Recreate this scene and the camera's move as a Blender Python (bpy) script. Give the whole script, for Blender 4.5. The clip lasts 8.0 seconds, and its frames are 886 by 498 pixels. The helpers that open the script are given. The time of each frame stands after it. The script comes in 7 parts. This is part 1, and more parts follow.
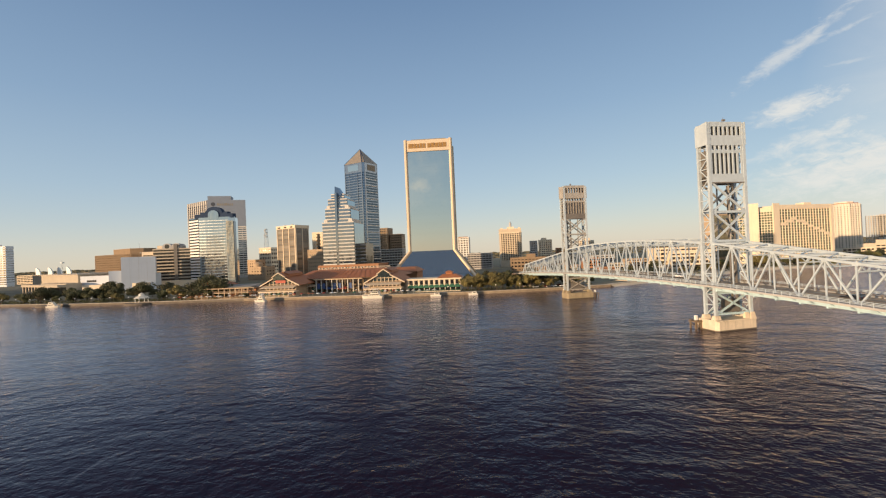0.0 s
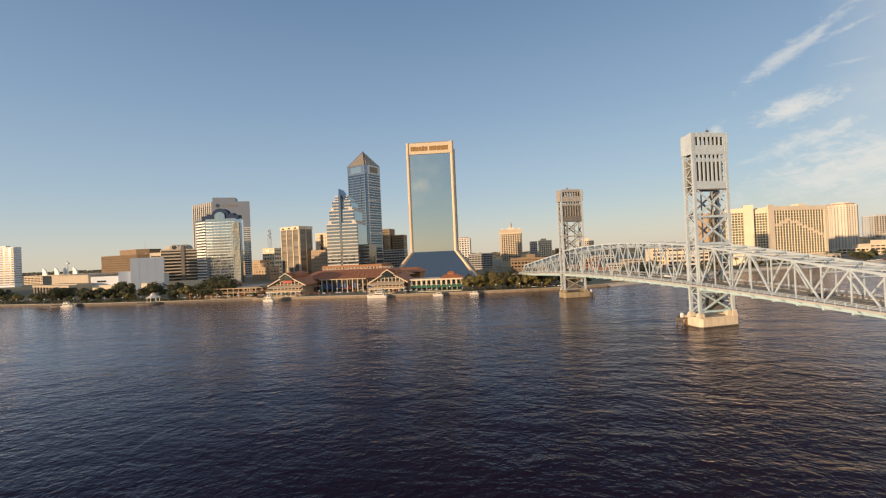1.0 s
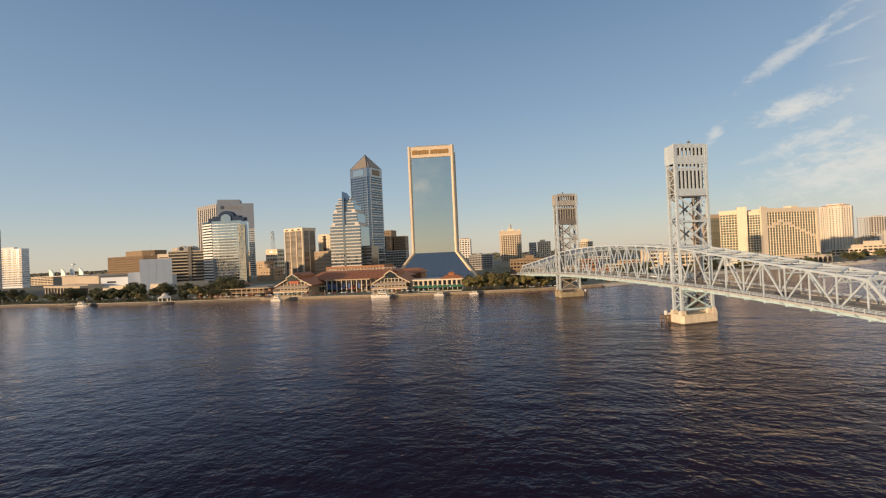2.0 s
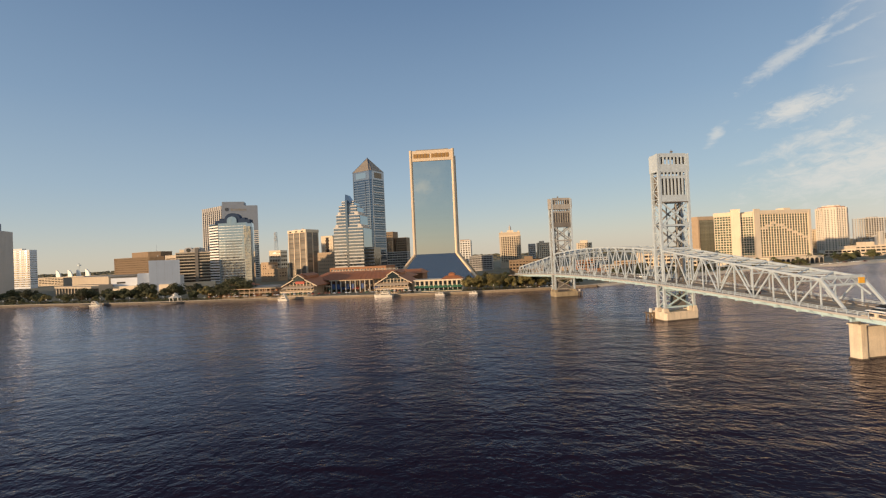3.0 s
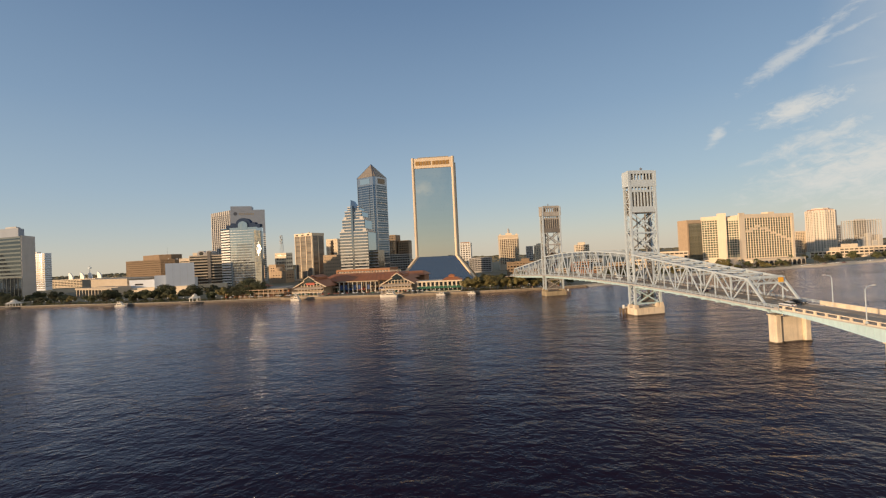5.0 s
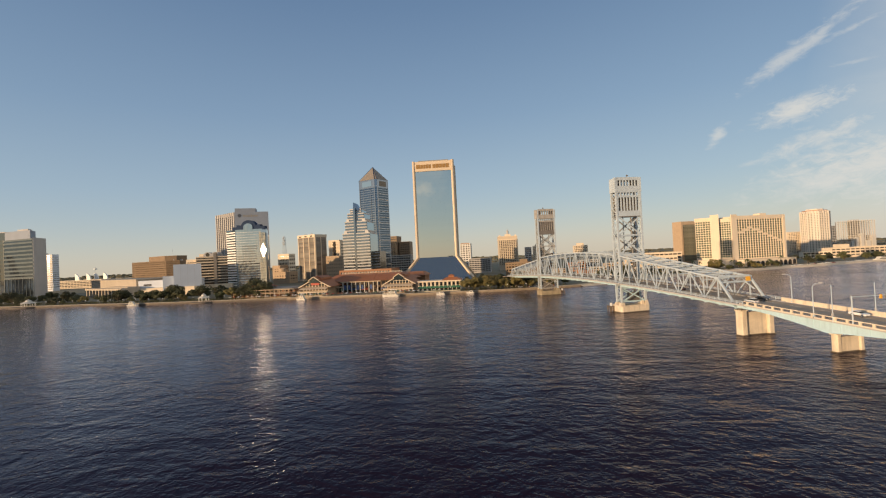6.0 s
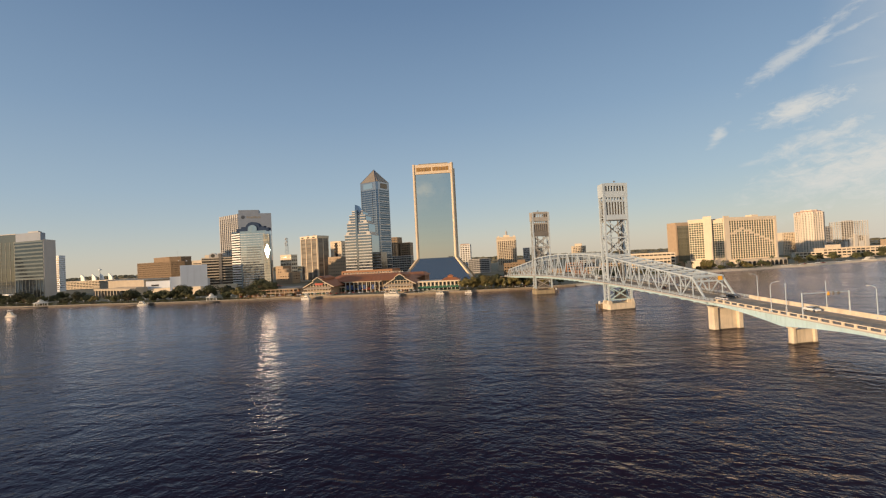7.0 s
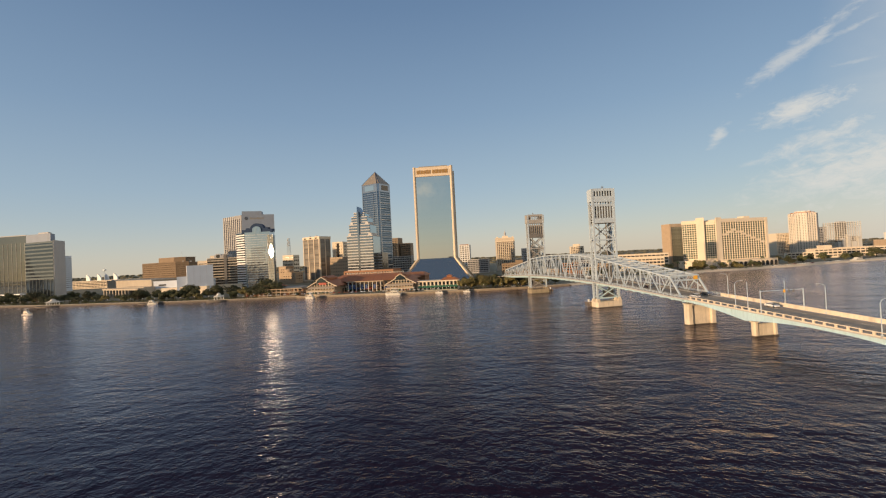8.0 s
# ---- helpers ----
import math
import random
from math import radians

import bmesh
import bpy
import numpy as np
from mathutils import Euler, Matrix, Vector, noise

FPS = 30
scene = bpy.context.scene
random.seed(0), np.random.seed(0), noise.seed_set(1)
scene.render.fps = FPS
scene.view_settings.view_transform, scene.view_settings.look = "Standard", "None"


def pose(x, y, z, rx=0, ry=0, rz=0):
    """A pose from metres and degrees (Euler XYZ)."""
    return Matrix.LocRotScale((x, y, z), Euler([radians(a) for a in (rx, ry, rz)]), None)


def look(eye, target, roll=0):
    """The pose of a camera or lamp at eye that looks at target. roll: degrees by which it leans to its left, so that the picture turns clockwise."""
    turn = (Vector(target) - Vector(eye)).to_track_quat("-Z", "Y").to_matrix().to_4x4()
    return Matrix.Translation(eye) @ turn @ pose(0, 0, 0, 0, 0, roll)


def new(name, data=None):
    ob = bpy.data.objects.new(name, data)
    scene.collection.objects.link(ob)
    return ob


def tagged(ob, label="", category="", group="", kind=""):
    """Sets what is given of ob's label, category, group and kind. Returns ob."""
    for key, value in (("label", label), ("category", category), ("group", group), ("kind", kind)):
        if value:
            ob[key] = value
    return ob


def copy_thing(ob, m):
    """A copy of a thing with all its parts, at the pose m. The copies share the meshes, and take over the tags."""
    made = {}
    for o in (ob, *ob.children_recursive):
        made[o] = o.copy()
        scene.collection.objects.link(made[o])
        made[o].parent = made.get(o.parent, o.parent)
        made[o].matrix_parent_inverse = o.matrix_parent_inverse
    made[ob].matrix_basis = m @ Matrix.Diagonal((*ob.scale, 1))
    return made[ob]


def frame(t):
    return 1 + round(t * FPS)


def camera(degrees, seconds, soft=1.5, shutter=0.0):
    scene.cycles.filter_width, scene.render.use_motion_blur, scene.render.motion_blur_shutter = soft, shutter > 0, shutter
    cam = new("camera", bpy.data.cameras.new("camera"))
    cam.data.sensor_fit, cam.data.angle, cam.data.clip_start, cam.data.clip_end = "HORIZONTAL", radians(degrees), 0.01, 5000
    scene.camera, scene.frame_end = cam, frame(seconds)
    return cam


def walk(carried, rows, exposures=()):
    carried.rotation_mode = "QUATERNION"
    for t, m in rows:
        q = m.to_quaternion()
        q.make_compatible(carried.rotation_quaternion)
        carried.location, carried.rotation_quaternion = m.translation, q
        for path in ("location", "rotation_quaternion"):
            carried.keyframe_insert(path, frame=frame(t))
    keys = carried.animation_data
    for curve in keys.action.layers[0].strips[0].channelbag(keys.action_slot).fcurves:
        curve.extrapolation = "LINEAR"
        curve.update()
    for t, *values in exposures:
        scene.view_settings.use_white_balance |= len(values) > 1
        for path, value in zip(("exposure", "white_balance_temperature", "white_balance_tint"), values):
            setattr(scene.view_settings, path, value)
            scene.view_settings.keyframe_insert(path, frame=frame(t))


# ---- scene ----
cam = camera(90.18, 8.0, soft=1.2)
# seconds, eye x y z, yaw, pitch, roll
PATH = [
    (0.0, -1.33, -3.48, 30.09, 8.256, 0.479, -2.472),
    (0.5, -1.08, -8.57, 30.54, 8.328, 0.480, -2.489),
    (1.0, -0.43, -14.66, 30.82, 8.372, 0.498, -2.517),
    (1.5, 0.34, -21.10, 31.21, 8.409, 0.525, -2.548),
    (3.0, 3.66, -40.93, 31.94, 8.573, 0.686, -2.597),
    (3.5, 4.83, -47.86, 32.16, 8.625, 0.736, -2.616),
    (4.0, 5.97, -54.83, 32.52, 8.638, 0.778, -2.657),
    (4.5, 7.28, -61.81, 32.88, 8.668, 0.839, -2.695),
    (6.0, 11.77, -84.49, 33.50, 8.799, 0.971, -2.826),
    (6.5, 13.69, -91.66, 33.63, 8.841, 1.008, -2.854),
    (7.0, 15.30, -99.20, 33.92, 8.863, 1.023, -2.892),
    (7.5, 17.02, -106.88, 34.19, 8.885, 1.032, -2.904),
    (8.0, 18.80, -114.87, 34.33, 8.898, 1.042, -2.900),
]
walk(cam, [(t, pose(x, y, z, 90 + pitch, 0, yaw) @ pose(0, 0, 0, 0, 0, roll)) for t, x, y, z, yaw, pitch, roll in PATH],
     [(0.0, 0.26), (1.5, 0.12), (3.0, 0.06), (4.5, 0.03), (8.0, 0.03)])

# ---- light: low evening sun from behind and to the left, clear sky with a few clouds ----
SUN_EL, SUN_AZ = radians(4.6), radians(222.5)          # azimuth clockwise from +y
SUN_DIR = Vector((math.sin(SUN_AZ) * math.cos(SUN_EL), math.cos(SUN_AZ) * math.cos(SUN_EL), math.sin(SUN_EL)))
sun = new("sun", bpy.data.lights.new("sun", "SUN"))
sun.data.energy, sun.data.angle, sun.data.color = 5.0, radians(0.6), (1.0, 0.70, 0.42)
sun.matrix_world = look((0, 0, 300), Vector((0, 0, 300)) - SUN_DIR)


class Nodes:
    """A small helper that adds nodes and links to one node tree."""

    def __init__(self, tree):
        self.tree = tree
        tree.nodes.clear()

    def add(self, kind, inputs=None, **props):
        n = self.tree.nodes.new(kind)
        for k, v in props.items():
            setattr(n, k, v)
        for k, v in (inputs or {}).items():
            if isinstance(v, bpy.types.NodeSocket):
                self.tree.links.new(v, n.inputs[k])
            else:
                n.inputs[k].default_value = v
        return n

    def math(self, op, a, b=0.0, c=0.0, clamp=False):
        n = self.add("ShaderNodeMath", operation=op, use_clamp=clamp)
        for i, v in enumerate((a, b, c)):
            if isinstance(v, bpy.types.NodeSocket):
                self.tree.links.new(v, n.inputs[i])
            else:
                n.inputs[i].default_value = v
        return n.outputs[0]

    def ramp(self, fac, stops):
        n = self.add("ShaderNodeValToRGB", {"Fac": fac})
        els = n.color_ramp.elements
        while len(els) < len(stops):
            els.new(0.5)
        for e, (p, c) in zip(els, stops):
            e.position, e.color = p, (*c, 1) if len(c) == 3 else c
        return n.outputs["Color"]

    def mix(self, fac, a, b, blend="MIX"):
        n = self.add("ShaderNodeMix", data_type="RGBA", blend_type=blend)
        for i, v in ((0, fac), (6, a), (7, b)):
            if isinstance(v, bpy.types.NodeSocket):
                self.tree.links.new(v, n.inputs[i])
            else:
                n.inputs[i].default_value = v if i == 0 else (*v, 1)
        return n.outputs[2]


# clouds over the east bank, the last two added out of view: bearing and height of the middle, half length, half width,
# lean (degrees), density
CLOUDS = ((31.0, 18.4, 6.4, 0.75, 28.7, 0.55), (35.4, 19.1, 3.2, 0.35, 14.0, 0.45), (35.2, 16.0, 2.6, 0.30, -3.0, 0.35), (30.5, 12.9, 3.6, 0.95, 11.0, 0.85),
          (23.8, 11.8, 1.3, 0.55, 55.0, 0.6), (26.3, 8.2, 1.3, 0.3, 5.0, 0.45), (33.4, 10.2, 5.2, 0.9, 17.0, 0.7), (37.5, 7.0, 9.0, 3.4, 13.0, 0.85),
          (56.0, 13.0, 14.0, 4.0, 10.0, 0.7), (-177.9, 8.7, 1.5, 1.2, 8.0, 0.8))


def make_world():
    world = bpy.data.worlds.new("sky")
    scene.world = world
    world.use_nodes = True
    n = Nodes(world.node_tree)
    sky = n.add("ShaderNodeTexSky", sky_type="NISHITA", sun_disc=False, sun_elevation=SUN_EL, sun_rotation=SUN_AZ,
                altitude=0.0, air_density=1.0, dust_density=0.6, ozone_density=1.2)
    at = n.add("ShaderNodeTexCoord").outputs["Generated"]
    sep = n.add("ShaderNodeSeparateXYZ", {"Vector": at})
    x, y, z = sep.outputs["X"], sep.outputs["Y"], sep.outputs["Z"]
    # clear evening air: pale and warm at the horizon, blue above
    warm = n.add("ShaderNodeMapRange", {"Value": x, "From Min": -0.75, "From Max": 0.35}).outputs[0]
    low = n.mix(warm, AIR[0], AIR[1])
    upper = n.ramp(z, [(0.0, AIR[2]), (0.15, AIR[3]), (0.30, AIR[4]), (0.50, AIR[5]), (1.0, AIR[6])])
    near = n.math("POWER", n.add("ShaderNodeMapRange", {"Value": z, "From Min": -0.01, "From Max": 0.135, "To Min": 1.0, "To Max": 0.0}).outputs[0], 2.6)
    colour = n.mix(near, upper, low)
    colour = n.mix(0.25, colour, sky.outputs["Color"])
    # clouds in bearing and height
    deg = 180 / math.pi
    az = n.math("MULTIPLY", n.math("ARCTAN2", x, y), deg)
    el = n.math("MULTIPLY", n.math("ARCSINE", z), deg)
    flat = n.add("ShaderNodeCombineXYZ", {"X": az, "Y": el, "Z": 0.0}).outputs[0]
    lean = n.add("ShaderNodeMapping", {"Vector": flat, "Rotation": (0, 0, radians(-20)), "Scale": (0.16, 0.36, 1)}).outputs[0]
    puff = n.add("ShaderNodeTexNoise", {"Vector": lean, "Scale": 1.0, "Detail": 7.0, "Roughness": 0.62, "Distortion": 0.6})
    lean2 = n.add("ShaderNodeMapping", {"Vector": flat, "Rotation": (0, 0, radians(-24)), "Scale": (0.55, 1.2, 1)}).outputs[0]
    wisp = n.add("ShaderNodeTexNoise", {"Vector": lean2, "Scale": 1.0, "Detail": 6.0, "Roughness": 0.68, "Distortion": 1.0})
    edge = n.math("ADD", n.math("SUBTRACT", puff.outputs["Fac"], 0.5), n.math("MULTIPLY", n.math("SUBTRACT", wisp.outputs["Fac"], 0.5), 0.9))
    mask = None
    for a0, e0, long_, wide, tilt, dense in CLOUDS:
        c, s = math.cos(radians(tilt)), math.sin(radians(tilt))
        da, de = n.math("SUBTRACT", az, a0), n.math("SUBTRACT", el, e0)
        u = n.math("DIVIDE", n.math("ADD", n.math("MULTIPLY", da, c), n.math("MULTIPLY", de, s)), long_)
        v = n.math("DIVIDE", n.math("SUBTRACT", n.math("MULTIPLY", de, c), n.math("MULTIPLY", da, s)), wide)
        r = n.math("SQRT", n.math("ADD", n.math("MULTIPLY", u, u), n.math("MULTIPLY", v, v)))
        r = n.math("SUBTRACT", r, n.math("MULTIPLY", edge, 2.6))
        one = n.add("ShaderNodeMapRange", {"Value": r, "From Min": 1.45, "From Max": -0.25, "To Max": dense}, interpolation_type="SMOOTHSTEP").outputs[0]
        mask = one if mask is None else n.math("MAXIMUM", mask, one)
    # thin scattered cloud to the south, behind the camera
    south = n.add("ShaderNodeMapRange", {"Value": y, "From Min": -0.2, "From Max": -0.6}).outputs[0]
    thin = n.add("ShaderNodeTexNoise", {"Vector": at, "Scale": 5.0, "Detail": 6.0, "Roughness": 0.6}).outputs["Fac"]
    thin = n.add("ShaderNodeMapRange", {"Value": thin, "From Min": 0.52, "From Max": 0.7, "To Max": 0.5}).outputs[0]
    mask = n.math("MAXIMUM", mask, n.math("MULTIPLY", thin, south))
    # unseen cloud added to the east and overhead, to brighten what the water mirrors
    east = n.add("ShaderNodeMapRange", {"Value": x, "From Min": 0.5, "From Max": 0.8}).outputs[0]
    over = n.add("ShaderNodeMapRange", {"Value": x, "From Min": 0.1, "From Max": 0.5}).outputs[0]
    high = n.add("ShaderNodeMapRange", {"Value": z, "From Min": 0.5, "From Max": 0.64}).outputs[0]
    east = n.math("MAXIMUM", east, n.math("MULTIPLY", over, high))
    field = n.add("ShaderNodeMapRange", {"Value": puff.outputs["Fac"], "From Min": 0.3, "From Max": 0.62, "To Min": 0.6, "To Max": 1.0}).outputs[0]
    mask = n.math("MAXIMUM", mask, n.math("MULTIPLY", field, east))
    colour = n.mix(mask, colour, CLOUD)
    back = n.add("ShaderNodeBackground", {"Color": colour, "Strength": SKY})
    n.add("ShaderNodeOutputWorld", {"Surface": back.outputs[0]})


SKY, CLOUD = 0.15, (4.6, 4.5, 4.2)
AIR = ((4.75, 4.3, 3.4), (4.6, 4.15, 3.4), (3.6, 4.05, 4.2), (2.45, 3.25, 4.15), (1.66, 2.46, 3.6), (1.0, 1.65, 2.78), (0.36, 0.62, 1.2))
make_world()

# ---- materials ----
def material(name, colour, rough=0.7, metal=0.0, vary=0.12, scale=0.2, bump=0.15, fine=3.0, streak=0.0, tone=None, rand=0.0, spec=0.5):
    """A surface with stains at two scales, fine relief and, with streak, runs of rain down walls. Sizes in metres."""
    m = bpy.data.materials.new(name)
    m.use_nodes = True
    n = Nodes(m.node_tree)
    at = n.add("ShaderNodeTexCoord").outputs["Object"]
    big = n.add("ShaderNodeTexNoise", {"Vector": at, "Scale": scale, "Detail": 4.0, "Roughness": 0.6}).outputs["Fac"]
    small = n.add("ShaderNodeTexNoise", {"Vector": at, "Scale": fine, "Detail": 3.0, "Roughness": 0.6}).outputs["Fac"]
    lo = tuple(c * (1 - vary) for c in colour)
    hi = tuple(min(1, c * (1 + vary)) for c in colour)
    if tone:
        hi = tone
    col = n.ramp(n.math("ADD", n.math("MULTIPLY", big, 0.65), n.math("MULTIPLY", small, 0.35)), [(0.3, lo), (0.7, hi)])
    if streak:
        runs = n.add("ShaderNodeMapping", {"Vector": at, "Scale": (0.9, 0.9, 0.05)}).outputs[0]
        runs = n.add("ShaderNodeTexNoise", {"Vector": runs, "Scale": 1.0, "Detail": 4.0}).outputs["Fac"]
        runs = n.add("ShaderNodeMapRange", {"Value": runs, "From Min": 0.5, "From Max": 0.75, "To Max": streak}).outputs[0]
        col = n.mix(runs, col, tuple(c * 0.45 for c in colour))
    if rand:
        pick = n.add("ShaderNodeObjectInfo").outputs["Random"]
        shade = n.add("ShaderNodeMapRange", {"Value": pick, "To Min": 1 - rand, "To Max": 1 + rand}).outputs[0]
        both = n.add("ShaderNodeCombineColor", {"Red": shade, "Green": shade, "Blue": shade}).outputs[0]
        col = n.mix(1.0, col, both, "MULTIPLY")
    rel = n.add("ShaderNodeBump", {"Height": small, "Strength": bump, "Distance": 0.05})
    rg = n.math("ADD", n.math("MULTIPLY", small, 0.16), rough - 0.08, clamp=True)
    b = n.add("ShaderNodeBsdfPrincipled", {"Base Color": col, "Roughness": rg, "Metallic": metal, "Normal": rel.outputs[0],
                                           "Specular IOR Level": spec})
    n.add("ShaderNodeOutputMaterial", {"Surface": b.outputs[0]})
    return m


def coated_glass(name, tint, rough=0.03, pane=(1.6, 3.9), wave=0.012, dark=0.0, rand=0.0, spread=0.35):
    """Mirror-coated curtain-wall glass; each pane stands at a slightly different angle."""
    m = bpy.data.materials.new(name)
    m.use_nodes = True
    n = Nodes(m.node_tree)
    at = n.add("ShaderNodeTexCoord").outputs["Object"]
    cell = n.add("ShaderNodeVectorMath", {0: at, 1: (1 / pane[0], 1 / pane[0], 1 / pane[1])}, operation="MULTIPLY").outputs[0]
    cell = n.add("ShaderNodeVectorMath", {0: cell}, operation="FLOOR").outputs[0]
    white = n.add("ShaderNodeTexWhiteNoise", {"Vector": cell}).outputs["Color"]
    lean = n.add("ShaderNodeVectorMath", {0: white, 1: (0.5, 0.5, 0.5)}, operation="SUBTRACT").outputs[0]
    warp = n.add("ShaderNodeTexNoise", {"Vector": at, "Scale": 0.09, "Detail": 2.0}).outputs["Color"]
    warp = n.add("ShaderNodeVectorMath", {0: warp, 1: (0.5, 0.5, 0.5)}, operation="SUBTRACT").outputs[0]
    lean = n.add("ShaderNodeVectorMath", {0: lean, 1: warp}, operation="ADD").outputs[0]
    lean = n.add("ShaderNodeVectorMath", {0: lean, "Scale": wave}, operation="SCALE").outputs[0]
    nor = n.add("ShaderNodeNewGeometry").outputs["Normal"]
    nor = n.add("ShaderNodeVectorMath", {0: nor, 1: lean}, operation="ADD").outputs[0]
    nor = n.add("ShaderNodeVectorMath", {0: nor}, operation="NORMALIZE").outputs[0]
    val = n.add("ShaderNodeSeparateColor", {"Color": white}).outputs[0]
    col = n.mix(n.math("MULTIPLY", val, spread), tint, tuple(c * 0.72 for c in tint))
    if rand:
        pick = n.add("ShaderNodeObjectInfo").outputs["Random"]
        col = n.mix(n.math("MULTIPLY", pick, rand), col, tuple(c * 0.3 for c in tint))
    coat = n.add("ShaderNodeBsdfPrincipled", {"Base Color": col, "Roughness": rough, "Metallic": 1.0, "Normal": nor})
    body = n.add("ShaderNodeBsdfPrincipled", {"Base Color": (0.015, 0.02, 0.025, 1), "Roughness": 0.15, "Normal": nor})
    both = n.add("ShaderNodeMixShader", {0: 1 - dark, 1: body.outputs[0], 2: coat.outputs[0]})
    n.add("ShaderNodeOutputMaterial", {"Surface": both.outputs[0]})
    return m


def water_material():
    m = bpy.data.materials.new("river_water")
    m.use_nodes = True
    n = Nodes(m.node_tree)
    at = n.add("ShaderNodeTexCoord").outputs["Object"]

    def waves(turn, sx, sy, scale, detail, rough=0.55, dist=0.3):
        mp = n.add("ShaderNodeMapping", {"Vector": at, "Rotation": (0, 0, radians(turn)), "Scale": (sx, sy, 1)}).outputs[0]
        return n.add("ShaderNodeTexNoise", {"Vector": mp, "Scale": scale, "Detail": detail, "Roughness": rough, "Distortion": dist}).outputs["Fac"]

    def crests(*a):
        # folds the noise, so that the tops are sharp and the hollows broad
        return n.math("SUBTRACT", 1.0, n.math("ABSOLUTE", n.math("MULTIPLY_ADD", waves(*a), 2.0, -1.0)))

    chop = n.math("ADD", n.math("MULTIPLY", crests(-40, 0.75, 1.0, 0.16, 2.0, 0.5, 0.9), 0.40), n.math("MULTIPLY", waves(41, 0.8, 1.0, 0.40, 2.0, 0.5, 0.6), 0.7))
    ripple = n.math("ADD", waves(28, 0.8, 1.0, 0.95, 2.0, 0.5, 0.8), waves(-37, 0.8, 1.0, 0.8, 2.0, 0.5, 0.8))
    swell = waves(34, 0.55, 1.0, 0.115, 2.0, 0.5, 0.9)
    patch = waves(10, 0.5, 1.3, 0.011, 3.0, 0.6, 0.6)
    calm = n.add("ShaderNodeMapRange", {"Value": patch, "From Min": 0.35, "From Max": 0.65, "To Min": 0.55, "To Max": 1.15}).outputs[0]
    h = n.math("ADD", n.math("MULTIPLY", chop, WAVE[0]), n.math("MULTIPLY", ripple, WAVE[1]))
    # the chop stands higher on the bridge side, where the current runs
    east = n.add("ShaderNodeSeparateXYZ", {"Vector": at}).outputs[0]
    east = n.add("ShaderNodeMapRange", {"Value": east, "From Min": -45.0, "From Max": 60.0, "To Min": 0.95, "To Max": 1.4}, interpolation_type="SMOOTHSTEP").outputs[0]
    h = n.math("MULTIPLY", n.math("ADD", h, n.math("MULTIPLY", swell, WAVE[2])), n.math("MULTIPLY", calm, east))
    rel = n.add("ShaderNodeBump", {"Height": h, "Strength": 1.0, "Distance": 1.0})
    col = n.mix(patch, (0.013, 0.0085, 0.018), (0.024, 0.016, 0.031))
    deep = n.add("ShaderNodeBsdfPrincipled", {"Base Color": col, "Roughness": 0.6, "Specular IOR Level": 0.0, "Normal": rel.outputs[0]})
    shine = n.add("ShaderNodeBsdfGlossy", {"Color": (0.91, 0.89, 0.97, 1), "Roughness": WAVE[3], "Normal": rel.outputs[0]})
    facing = n.add("ShaderNodeLayerWeight", {"Blend": 0.5, "Normal": rel.outputs[0]}).outputs["Facing"]
    gloss = n.math("MINIMUM", n.math("MULTIPLY", n.math("POWER", facing, GLOSS[0]), GLOSS[1]), 0.95)
    both = n.add("ShaderNodeMixShader", {0: gloss, 1: deep.outputs[0], 2: shine.outputs[0]})
    n.add("ShaderNodeOutputMaterial", {"Surface": both.outputs[0]})
    return m


